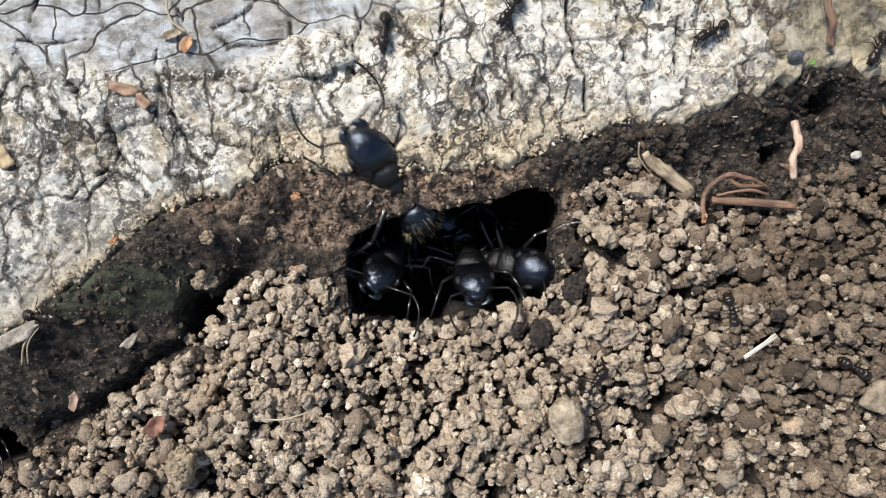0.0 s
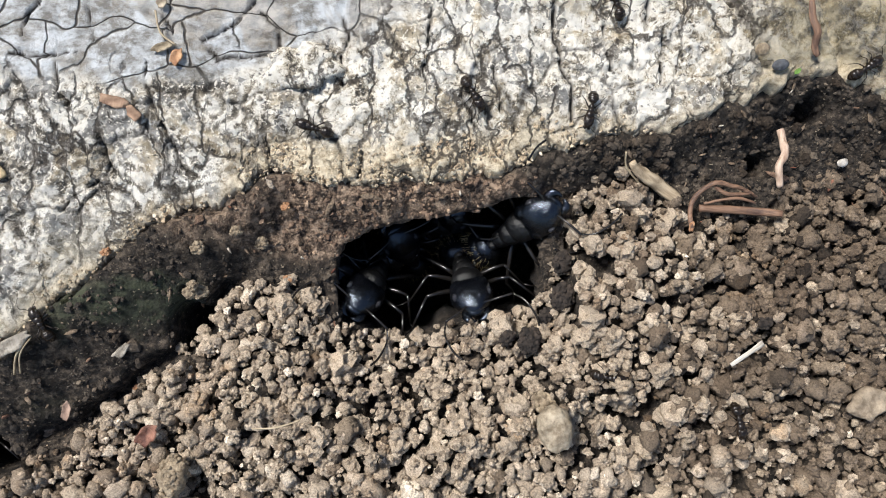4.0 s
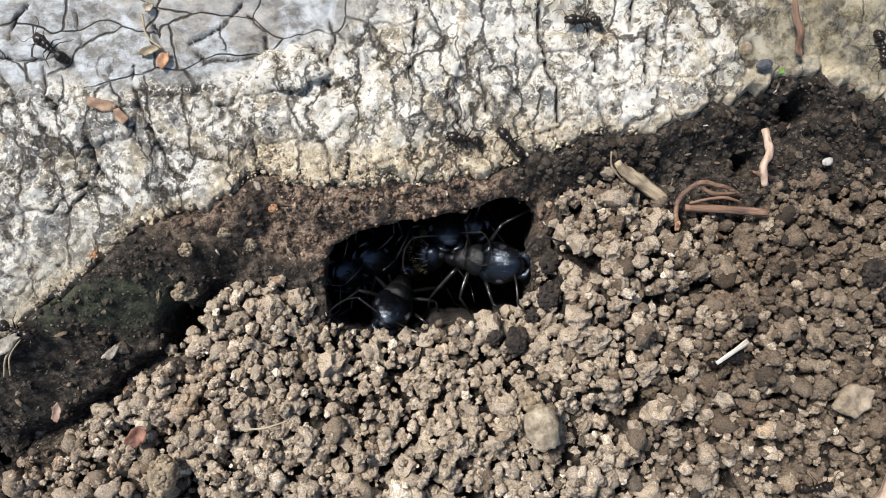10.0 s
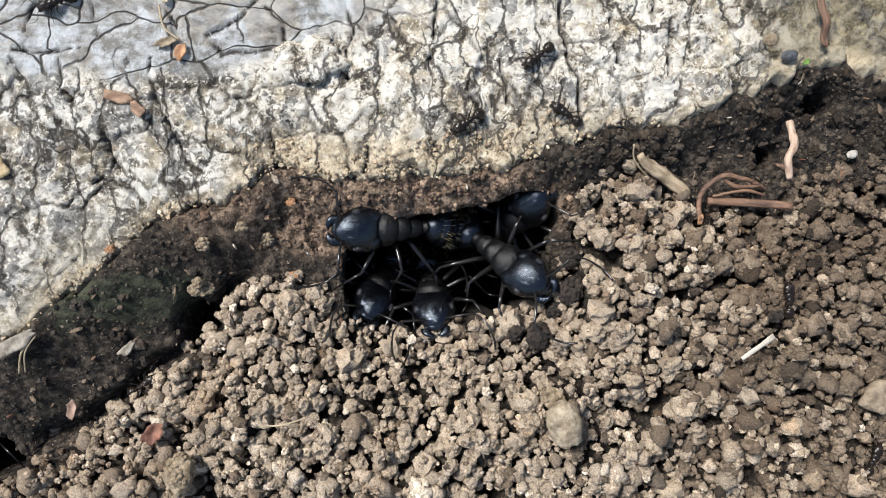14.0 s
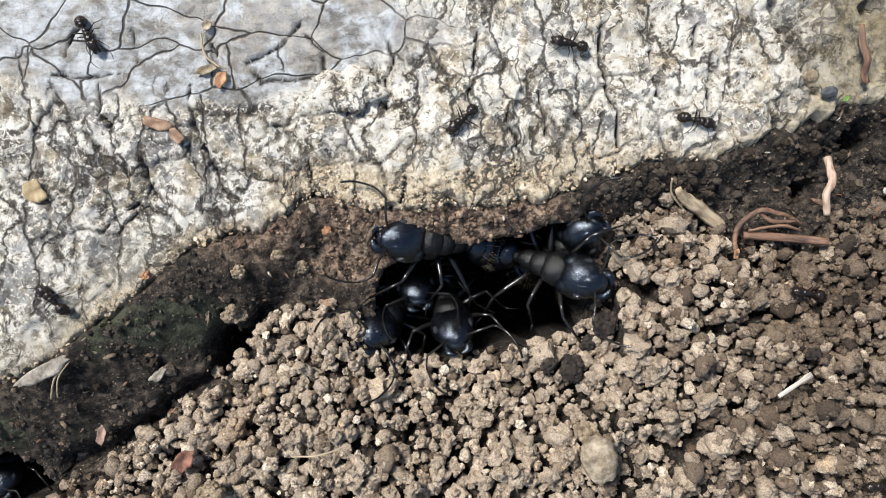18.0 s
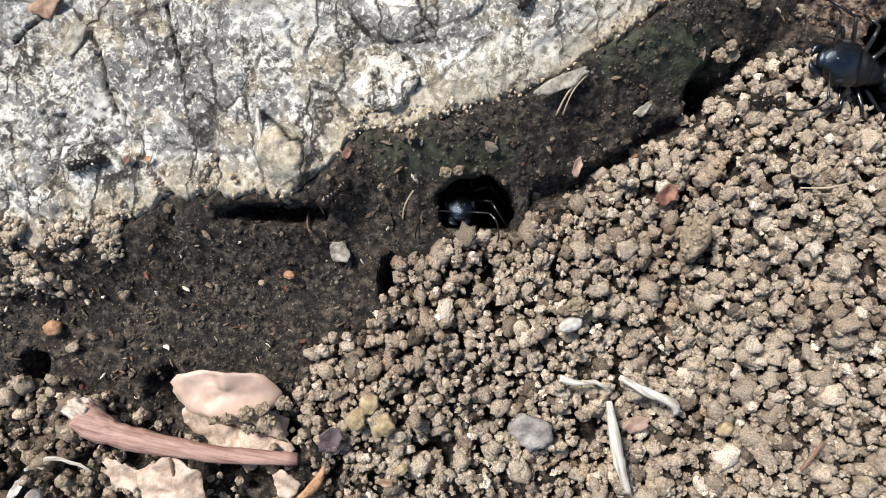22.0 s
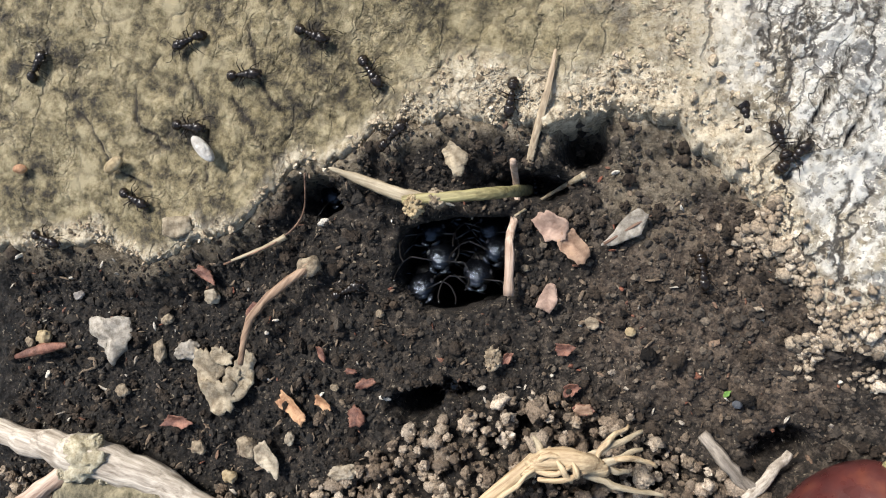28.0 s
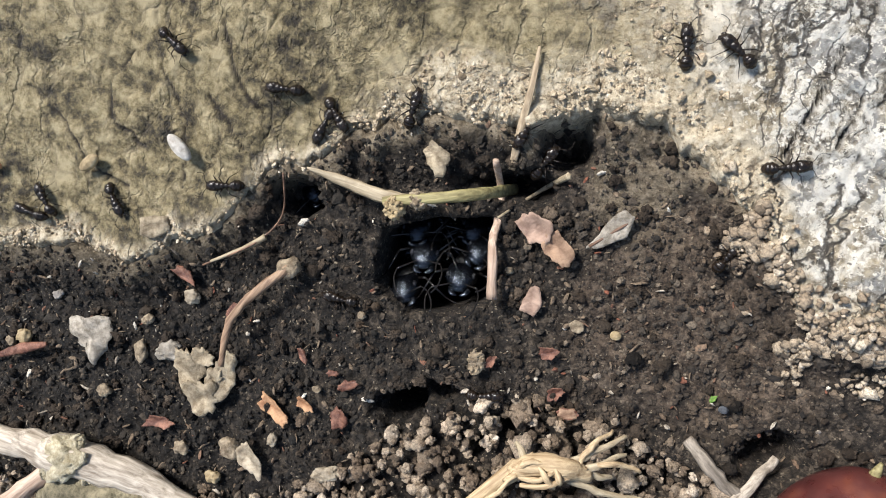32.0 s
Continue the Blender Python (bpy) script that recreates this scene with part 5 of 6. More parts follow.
flake("leaf_piece", "dark purple-brown leaf piece", "leaf piece", -49.4, -34.1, 2.3, 1.8, 60, DARK_CHIP, 0.35, 0.3, 0.15, 0.7)
flake("flat_stone", "lilac-grey flat stone on the crumbs", "stone", -33.7, -32.5, 3.8, 3.0, -30, GREY_STONE, -0.05, 0.18, 0.7, 0.8)
stone("stone_chip", "bright white stone chip by a dark gap", "stone chip", -31.1, -24.1, 2.0, 1.1, 0.9, WHITE_BIT, 25, 0.6, 0.2)
clod("soil_clod", "grey-tan angular clod by a white chip", "clod", -30.6, -22.6, 2.0, 1.7, 1.5, TAN_STONE, 10, 0.5)
stem("rootlet", "small knotted pale rootlet on the crumbs", "rootlet", [(-31.7, -28.3, 0.7), (-30.0, -28.5, 1.0), (-27.7, -28.8, 0.7)], [0.34, 0.2, 0.14], WHITE_STRAW, 0.8, 0.5, 0.3)
stem("straw_piece", "pale bent straw piece on the crumbs", "straw", [(-27.1, -28.0, 0.8), (-25.0, -29.0, 1.0), (-23.0, -29.7, 0.9), (-22.6, -30.6, 0.6)], [0.22, 0.36, 0.38, 0.3], WHITE_STRAW, 0.7, 0.6)
stem("straw_piece", "long white split straw lying on the crumbs", "straw", [(-27.8, -29.9, 0.9), (-27.2, -32.8, 1.0), (-26.6, -35.1, 0.9), (-25.8, -37.2, 0.8)], [0.22, 0.52, 0.45, 0.2], WHITE_STRAW, 0.45, 0.5)
flake("leaf_piece", "dusky pink leaf scrap on the crumbs", "leaf scrap", -25.5, -31.8, 2.2, 1.6, 20, PINK_LEAF, 0.3, 0.4, 0.15, 0.8)
stem("brown_sliver", "thin red-brown sliver on the crumbs", "sliver", [(-13.4, -34.0, 0.7), (-12.0, -31.7, 0.8)], [0.18, 0.2], BROWN_ROOT, 0.6, 0.5)
stem("brown_sliver", "thin orange-brown sliver among stones", "sliver", [(-49.7, -36.0, 0.7), (-50.4, -37.5, 0.8), (-51.7, -38.8, 0.7)], [0.14, 0.42, 0.25], ORANGE_CHIP, 0.6, 0.5)
flake("brown_chip", "small brown chip among the crumbs", "chip", -45.0, -37.3, 1.6, 0.9, -20, BROWN_CHIP, 0.2, 0.2, 0.15, 0.8)
stem("hair_root", "fine pale hair root on damp soil", "rootlet", [(-44.5, -16.6, 0.4), (-44.3, -15.4, 0.5), (-43.7, -14.3, 0.4)], 0.07, STRAW, 1.0, 0.2)
stem("hair_root", "fine brown hair root by a hollow", "rootlet", [(-52.5, -16.4, 0.3), (-51.7, -17.5, 0.5), (-51.1, -18.3, 0.4)], 0.08, BROWN_ROOT, 1.0, 0.2)
flake("bark_scale", "thin white-grey bark scale at the trunk's edge", "bark scale", -33.0, -5.8, 4.6, 1.4, 28, GREY_LEAF, 0.1, 0.3, 0.25, 0.8)
stem("hair_root", "thin straw-coloured hair root under a bark scale", "rootlet", [(-33.2, -8.2, 0.3), (-32.6, -6.7, 0.5), (-31.9, -5.8, 0.6)], 0.08, STRAW, 1.0, 0.2)
flake("husk", "pinkish husk standing at the heap's edge", "husk", -30.9, -11.9, 1.8, 0.9, 75, PINK_LEAF, 0.5, 0.2, 0.12, 0.5)


def build_acorn(u, v):
    """A cracked acorn: two halves of shell, the dark seed between, a pointed tip."""
    root = tagged(new("acorn"), "glossy dark red-brown acorn with its shell split open", "acorn")
    root.matrix_basis = spot(u, v, rest_w(u, v) + 0.8, -6)
    for side, name in ((-1, "left_shell"), (1, "right_shell")):
        bm = bmesh.new()
        made = bmesh.ops.create_uvsphere(bm, u_segments=56, v_segments=36, radius=1.0)["verts"]
        for vert in made:
            d = vert.co.copy()
            taper = 1 - 0.12 * d.z - 0.10 * d.z * d.z
            x, y, z = d.x * 5.5 * taper, d.z * 6.1, d.y * 4.9 * taper
            split = 1.1 + 0.55 * math.sin(d.z * 1.9 + 0.3)
            gap = 0.06 + (0.95 * max(0, 1 - d.z * d.z) ** 0.6 + 0.08 * noise.noise(Vector((0, d.z * 4, side)))) * min(1, max(0, z / 1.2))
            edge = split + side * gap
            if (x - edge) * side < 0:
                x = edge
                z = min(z, 3.3)
            vert.co = Vector((x, y, z)) * MM
        finish(name, bm, ACORN, root)
    bm = bmesh.new()
    ball(bm, (0.6, 0, -1.0), (3.6, 4.9, 3.7), 4, 0.12, 3)
    finish("seed", bm, EYE, root, "dark seed inside the split")
    bm = bmesh.new()
    tube(bm, [(0, 5.6, 0.2), (0.1, 6.4, 0.4), (0.1, 7.0, 0.6)], [0.5, 0.3, 0.12], 8)
    finish("tip", bm, GREEN_STRAW, root, "pale green pointed tip")
    bm = bmesh.new()
    ball(bm, (0.6, -5.9, 0), (1.3, 0.5, 1.2), 3, 0.15, 5)
    finish("scar", bm, DARK_CHIP, root, "dark scar at the blunt end")


build_acorn(-83.2, -38.0)
flake("shell_piece", "pale grey curved shell piece below the acorn", "shell", -84.9, -46.4, 7.4, 4.4, 15, PALE_STONE, -0.25, 0.12, 0.3, 1.3)
stem("twig", "weathered grey twig stub beside the acorn", "twig", [(-94.2, -32.1, 0.6), (-92.4, -33.9, 0.9), (-90.5, -35.6, 0.9)], [0.40, 0.52, 0.46], GREY_WOOD, 0.7, 0.4, 0.35)
stem("twig", "flat pale wood splinter leaning on the acorn", "splinter", [(-91.0, -36.1, 1.5), (-89.4, -34.4, 2.2), (-87.9, -32.9, 2.6)], [0.46, 0.42, 0.36], PALE_TWIG, 0.4, 0.8, 0.25)
stem("dark_stalk", "dark brown rotten stalk beside the acorn", "stalk", [(-90.2, -40.3, 0.8), (-90.3, -44.3, 0.9), (-89.2, -48.6, 0.8)], [0.6, 0.75, 0.8], GREY_LEAF, 0.7, 0.2, 0.3)
stone("dark_berry", "black glossy berry in a hollow by the acorn", "berry", -94.6, -45.4, 2.2, 2.0, 1.8, EYE, 0, 1.5, 0.05)
flake("blue_flake", "bluish-white flake beside the acorn", "flake", -74.5, -39.5, 2.2, 0.9, 55, WHITE_BIT, 0.2, 0.3, 0.12, 0.8)
flake("orange_chip", "orange shell chip beside the acorn", "chip", -76.9, -41.5, 2.1, 1.3, 10, ORANGE_CHIP, 0.3, 0.25, 0.18, 0.9)
for x, y, a, mat in ((-73.0, -40.2, 1.8, GREY_STONE), (-66.1, -41.3, 1.7, TAN_STONE), (-90.6, -37.6, 1.9, YELLOW_STONE), (-70.6, -40.8, 1.4, TAN_STONE), (-80.5, -46.8, 2.0, OLIVE_STONE),
                     (-54.8, -43.9, 1.6, GREY_STONE), (-70.8, -38.6, 1.2, TAN_STONE), (-113.6, -48.3, 2.4, TAN_STONE), (-99.9, -44.5, 1.9, TAN_STONE)):
    stone("pebble", "small rounded dusty pebble near the acorn", "pebble", x, y, a, a * 0.85, a * 0.7, mat, 33 * a, 0.5, 0.15, "pebbles round the acorn")
flake("brown_leaf", "crumpled brown leaf scrap on dark soil", "leaf scrap", -57.7, -44.9, 3.0, 1.6, 40, BROWN_CHIP, 0.4, 0.35, 0.15, 0.8)
stem("yellow_curl", "curled ochre husk among stones", "husk", [(-50.0, -39.6, 0.8), (-50.2, -42.0, 1.0), (-48.6, -44.2, 0.8)], [0.6, 0.9, 0.6], YELLOW_STONE, 0.6, 0.4, 0.4)

# ---- things round the far nest ----
stem("dry_blade", "flattened pale dry grass blade bridging the far nest hole", "grass blade", [(-122.9, -15.7, 0.9), (-120.4, -16.4, 1.2), (-117.2, -17.2, 1.4), (-115.3, -17.2, 1.2)], [0.06, 0.42, 0.55, 0.35], STRAW, 0.35, 0.4)
stem("green_straw", "yellow-green split straw above the far nest hole", "straw", [(-117.2, -17.5, 1.3), (-113.4, -16.9, 1.6), (-110.2, -16.3, 1.6), (-108.5, -16.0, 1.3)], [0.3, 0.42, 0.44, 0.4], GREEN_STRAW, 0.5, 0.6)
stem("straw_sliver", "pale pointed straw sliver", "straw", [(-109.1, -17.9, 0.8), (-106.6, -15.9, 1.2), (-104.5, -14.5, 1.0)], [0.08, 0.14, 0.26], STRAW, 0.5, 0.4)
clod("soil_clod", "tan clod hanging on a dry stem", "clod", -116.3, -17.9, 1.7, 1.9, 1.6, YELLOW_STONE, 0, 1.4)
clod("soil_clod", "smaller tan clod beside a dry stem", "clod", -114.7, -17.2, 1.5, 1.8, 1.3, TAN_STONE, 40, 1.5)
stem("pink_twig", "thin pinkish twig along the rim of the hole", "twig", [(-109.6, -13.9, 0.8), (-109.4, -16.5, 1.0), (-109.2, -19.8, 1.2), (-108.9, -23.7, 1.0)], [0.24, 0.30, 0.32, 0.4], PINK_ROOT, 0.6, 0.3, 0.15)
stem("dry_grass", "dry tan grass blade lying on dusty bark", "grass blade", [(-107.4, -6.2, 0.3), (-107.6, -8.9, 0.5), (-108.2, -12.1, 0.5), (-108.6, -14.5, 0.6)], [0.1, 0.24, 0.3, 0.26], WOOD, 0.25, 0.0)
flake("leaf_scrap", "torn tan leaf scrap above a dark hollow", "leaf scrap", -113.8, -14.0, 3.0, 1.9, -60, PETAL, 0.25, 0.45, 0.15, 0.9)
flake("leaf_scrap", "pink-brown crumpled leaf scrap", "leaf scrap", -106.4, -18.5, 3.4, 2.2, -35, PINK_LEAF, 0.35, 0.5, 0.15, 0.7)
flake("leaf_scrap", "brown crumpled leaf scrap by a pink one", "leaf scrap", -104.7, -19.6, 3.0, 2.0, -60, BROWN_CHIP, 0.4, 0.5, 0.15, 0.6)
flake("grey_leaf", "grey pointed leaf lying on damp soil", "leaf", -101.1, -18.1, 4.2, 1.8, 38, GREY_LEAF, 0.15, 0.18, 0.14, 0.6, 0, -0.7, BROWN_ROOT)
flake("pink_flake", "dusky pink leaf flake on damp soil", "leaf flake", -106.2, -23.7, 2.9, 1.7, 70, PINK_LEAF, 0.2, 0.3, 0.14, 0.5)
flake("seed_scale", "round tan seed scale on damp soil", "seed scale", -102.7, -25.2, 1.3, 1.2, 0, TAN_STONE, 0.1, 0.1, 0.15, 0.3)
stone("yellow_grain", "small yellow grain on damp soil", "grain", -100.0, -25.5, 0.8, 0.7, 0.5, YELLOW_STONE, 0, 0.2, 0.1)
stone("pupa", "white oval ant pupa on the dusty bark", "pupa", -133.1, -15.2, 2.5, 1.05, 1.0, WHITE_BIT, -42, 0.5, 0.02)
stone("seed", "orange-tan seed on the dusty bark", "seed", -141.2, -17.1, 1.9, 1.0, 0.8, YELLOW_STONE, 40, 0.3, 0.1)
stone("seed", "bright orange grain on the dusty bark", "seed", -149.6, -18.2, 1.2, 0.8, 0.7, ORANGE_CHIP, 10, 0.3, 0.15)
flake("bark_patch", "round tan flaking patch of crust", "crust patch", -135.2, -21.4, 3.4, 2.0, 5, PETAL, 0.05, 0.2, 0.3, 0.2)
stem("hair_root", "long thin brown root strand at the crust's edge", "root strand", [(-124.8, -16.3, 0.6), (-125.6, -19.6, 0.9), (-127.3, -21.9, 0.9), (-131.3, -24.0, 0.5)], 0.08, BROWN_ROOT, 1.0, 0.4)
stem("thin_twig", "thin tan twig tip by the crust", "twig", [(-130.6, -23.6, 0.6), (-128.2, -22.4, 0.8), (-126.5, -21.3, 0.7)], [0.10, 0.20, 0.24], STRAW, 0.8, 0.4)
flower = [(stem("bent_stalk", "bent brown stalk rising from a withered flower", "stalk", [(-124.2, -23.3, 1.2), (-126.6, -25.5, 1.6), (-128.5, -27.9, 1.8), (-129.4, -31.8, 1.2)], [0.40, 0.34, 0.32, 0.22], STALK, 0.8, 0.4, 0.15), "stalk")]
flower.append((stone("stalk_knob", "dusty tan knob on the end of a bent stalk", "knob", -124.3, -23.4, 2.0, 1.6, 1.2, TAN_STONE, 30, 1.0, 0.3), "knob"))
for x, y, a, b, ang in ((-132.7, -33.0, 5.2, 2.7, -60), (-129.9, -32.9, 5.4, 2.3, 80), (-131.2, -34.9, 4.2, 4.0, 10), (-131.6, -31.6, 2.2, 1.8, 20), (-130.6, -33.6, 3.4, 1.9, 64)):
    flower.append((flake("withered_petal", "", "", x, y, a, b, ang, PETAL, 0.22, 0.8, 0.2, 0.7), "petal"))
gather("withered_flower", "withered grey-tan flower with a bent brown stalk on dark soil", "flower", *flower)
flake("grey_leaf", "grey-pink triangular leaf piece on dark soil", "leaf piece", -141.6, -31.8, 4.4, 4.6, -85, GREY_LEAF, 0.10, 0.25, 0.15, 0.5, 0, 0.9, BROWN_ROOT)
stem("brown_sliver", "long reddish-brown bud scale on dark soil", "bud scale", [(-151.0, -34.6, 0.5), (-148.1, -33.4, 0.7), (-145.8, -32.7, 0.5)], [0.2, 0.5, 0.2], RED_CHIP, 0.5, 0.3)
for x, y, a, b, ang in ((-125.3, -34.9, 4.2, 1.5, -38), (-135.2, -37.7, 3.2, 1.2, 8), (-122.7, -34.2, 1.8, 1.0, -35), (-119.3, -32.1, 2.0, 1.1, 25), (-119.9, -34.9, 1.9, 1.6, 60), (-123.1, -30.3, 1.4, 0.7, -60),
                       (-104.5, -27.3, 1.8, 1.2, 10), (-102.6, -31.6, 1.6, 1.1, 0), (-120.6, -31.3, 1.4, 0.6, 10), (-133.2, -25.2, 2.4, 1.1, -25), (-129.2, -27.4, 1.6, 0.8, 60), (-108.6, -28.5, 1.3, 0.7, 50), (-103.6, -30.2, 1.5, 1.0, 20)):
    flake("bud_scale", "reddish-orange dry bud scale on dark soil" if a > 1.7 else "small red-brown dry bud scale on dark soil", "bud scale", x, y, a, b, ang,
          ORANGE_CHIP if a > 4 or a == 1.8 and b < 1.1 else RED_CHIP, 0.5, 0.5, 0.15, 0.5, 0, 0.4, group="dry bud scales")
for x, y, a, b, ang, mat in ((-137.3, -32.1, 1.1, 1.8, 0, TAN_STONE), (-134.7, -31.7, 2.2, 1.6, 20, GREY_LEAF), (-148.4, -32.5, 1.3, 1.2, 0, YELLOW_STONE), (-149.8, -33.1, 0.9, 0.9, 0, TAN_STONE), (-132.9, -27.0, 1.3, 1.2, 0, PALE_STONE),
                            (-140.6, -36.0, 1.2, 1.1, 0, TAN_STONE), (-133.3, -39.8, 1.2, 1.2, 0, TAN_STONE), (-128.9, -38.9, 1.7, 1.8, 30, TAN_STONE), (-120.6, -39.6, 2.2, 1.2, 15, PALE_STONE), (-125.4, -37.7, 0.8, 1.1, 0, PALE_STONE),
                            (-130.4, -41.8, 1.3, 1.1, 0, YELLOW_STONE), (-121.9, -32.9, 0.7, 0.6, 0, TAN_STONE), (-145.1, -28.4, 1.0, 0.7, 20, GREY_STONE), (-136.8, -29.4, 1.2, 0.8, 30, TAN_STONE), (-118.7, -26.5, 0.7, 0.6, 0, TAN_STONE),
                            (-108.0, -21.7, 0.6, 0.5, 0, TAN_STONE)):
    stone("pebble", "small tan pebble on dark damp soil" if a < 1.5 else "flat tan pebble on dark damp soil", "pebble", x, y, a, b, min(a, b) * 0.7, mat, ang, 0.15, 0.38, "pebbles on the dark soil")
flake("pale_husk", "pale empty seed husk on dark soil", "husk", -126.9, -39.5, 3.4, 1.9, -62, PALE_STONE, 0.4, 0.25, 0.15, 0.7)
clod("soil_crumb", "tan crumb cluster on the dark soil", "crumb", -109.6, -28.7, 1.5, 2.3, 1.2, TAN_STONE, 0, 0.2)
flake("brown_chip", "red-brown chip at the edge of the crumbs", "chip", -102.6, -31.7, 1.9, 1.2, 10, BROWN_CHIP, 0.3, 0.2, 0.2, 0.6)
twig = [(stem("dead_twig", "thick grey-tan dead twig with a knotty node", "twig", [(-154.5, -41.1, 1.2), (-148.6, -41.2, 1.4), (-142.4, -41.6, 1.6), (-136.4, -42.7, 1.5), (-129.8, -44.4, 1.2), (-119.1, -47.8, 0.8)], [1.0, 1.1, 1.7, 1.3, 1.0, 0.5], PALE_TWIG, 0.85, 0.5, 0.6, 14), "main_stem")]
twig.append((stem("side_twig", "pinkish side shoot of the dead twig", "twig", [(-142.4, -41.6, 1.6), (-146.0, -44.6, 1.6), (-149.2, -47.4, 1.4), (-146.3, -45.3, 1.2)], [0.95, 0.8, 0.7, 0.6], PINK_ROOT, 0.85, 0.5, 0.2, 10), "side_shoot"))
twig.append((stone("twig_node", "mossy knotty node of the dead twig", "node", -142.2, -41.6, 5.0, 3.8, 2.8, PALE_MOSS, 20, 1.5, 0.55), "node"))
for x, y, a in ((-140.3, -42.6, 2.2), (-143.9, -42.9, 2.0), (-141.4, -39.9, 1.7), (-144.2, -40.6, 1.4), (-138.9, -41.9, 1.3)):
    twig.append((clod("moss_tuft", "", "", x, y, a, a * 0.8, a * 0.7, PALE_MOSS, 20 * a, 2.0), "moss_tuft"))
gather("dead_twig", "thick grey-tan dead twig with a knotty node", "twig", *twig)
stone("mossy_stone", "large rough olive-grey mossy stone", "stone", -139.2, -46.8, 12.5, 9.0, 5.0, OLIVE_STONE, -10, -0.8, 0.2)
straw = [(stem("dry_straw", "split golden straw stalk on the crumbs", "straw", [(-118.6, -48.9, 0.8), (-113.1, -43.2, 1.1), (-109.5, -39.2, 1.4), (-105.5, -34.9, 1.8)], [0.42, 0.46, 0.48, 0.7], GOLD_STRAW, 0.6, 0.5, 0.1, 10), "stalk")]
straw.append((stem("dry_straw", "pale second strand of a split straw stalk", "straw", [(-114.7, -48.4, 0.8), (-112.1, -43.1, 1.0), (-108.6, -39.3, 1.2), (-106.0, -35.6, 1.5)], [0.3, 0.36, 0.3, 0.3], STRAW, 0.6, 0.5, 0.15), "strand"))
straw.append((stem("straw_crown", "knotted golden crown of a straw stalk", "straw crown", [(-106.0, -35.4, 1.9), (-104.5, -34.5, 2.2), (-102.4, -34.5, 2.2), (-100.6, -34.8, 1.8)], [0.6, 0.85, 0.8, 0.45], GOLD_STRAW, 0.8, 0.5, 0.4, 10), "crown"))
for a, b, c in (((-102.4, -34.3, 2.0), (-100.2, -33.2, 1.9), (-98.4, -32.3, 1.5)), ((-101.7, -34.9, 2.0), (-99.9, -34.0, 1.9), (-98.3, -33.4, 1.4)),
                ((-102.1, -35.4, 1.8), (-99.5, -36.2, 1.6), (-96.5, -36.5, 1.0)), ((-101.2, -34.6, 2.0), (-100.0, -35.0, 1.7), (-99.1, -35.3, 1.3)), ((-105.2, -34.6, 1.9), (-105.5, -33.8, 1.8), (-105.9, -33.4, 1.5))):
    straw.append((stem("straw_root", "", "", [a, b, c], [0.34, 0.26, 0.14], STRAW, 0.8, 0.4, 0.25), "root"))
for a, b, c in (((-106.2, -34.9, 2.3), (-104.4, -35.3, 2.9), (-102.6, -34.1, 2.6)), ((-106.4, -36.0, 2.2), (-104.6, -34.0, 2.9), (-101.8, -34.9, 2.5)), ((-105.3, -35.9, 2.4), (-103.6, -35.6, 2.8), (-100.9, -34.3, 2.2)),
                ((-104.9, -33.8, 2.2), (-103.6, -34.9, 3.0), (-103.0, -35.9, 2.2)), ((-103.4, -33.9, 2.4), (-102.7, -34.9, 2.9), (-102.5, -35.7, 2.2)), ((-112.8, -43.4, 1.7), (-109.0, -39.3, 2.1), (-105.6, -35.2, 2.6)),
                ((-101.0, -34.5, 2.0), (-99.0, -34.0, 1.9), (-97.2, -34.6, 1.3)), ((-101.5, -34.2, 2.1), (-100.9, -33.0, 2.0), (-99.4, -32.0, 1.5))):
    straw.append((stem("straw_strand", "", "", [a, b, c], [0.16, 0.24, 0.13], GOLD_STRAW, 0.7, 0.5, 0.35), "strand"))
gather("straw_plant", "dry golden straw plant with a knotted root crown", "straw", *straw)
stone("blue_grain", "small bluish grain on damp soil", "grain", -92.0, -29.8, 0.7, 0.6, 0.5, SLATE, 0, 0.2, 0.1)
flake("green_shoot", "tiny green shoot scrap beside the acorn", "shoot", -92.8, -29.2, 0.9, 0.5, 60, GREEN_BIT, 0.2, 0.3)


def pale_crust():
    """Pale crumbs clinging along the edge of the bark."""
    rng = np.random.default_rng(8)
    n = 3200
    u = rng.uniform(-95, -66, n)
    v = bark_edge(u) + rng.normal(-1.2, 1.5, n)
    keep = value(u / 1.8, v / 1.8, 171) > 0.48
    u, v = u[keep], v[keep]
    r = np.clip(rng.lognormal(-1.6, 0.4, len(u)), 0.1, 0.5)
    w = np.where(v > bark_edge(u), 1.2, ground_w(u, v, False)) + 0.2
    scatter("pale_crust_crumbs", "pale dusty crumbs clinging to the edge of the bark", u, v, w, r, FINE, CRUMB, rng)
    n = 90000
    u, v = rng.uniform(-150, 16, n), rng.uniform(-26, 16, n)
    off = v - bark_edge(u)
    keep = (off > 0.1) & (off < 16) & (bark_dust(u, v) * (0.4 + value(u / 1.6, v / 1.6, 172)) > rng.uniform(0.2, 1.0, n))
    u, v = u[keep], v[keep]
    r = np.clip(rng.lognormal(-2.5, 0.5, len(u)), 0.04, 0.34)
    scatter("dusty_bark_grains", "tan soil grains strewn on the dusty bark", u, v, bark_low(u, v) + 0.05, r, FINE, DUST_GRAIN, rng, True)


pale_crust()

# ---- ants ----
def part(name, bm, mat, parent, label=""):
    return finish(name, bm, mat, parent, label)


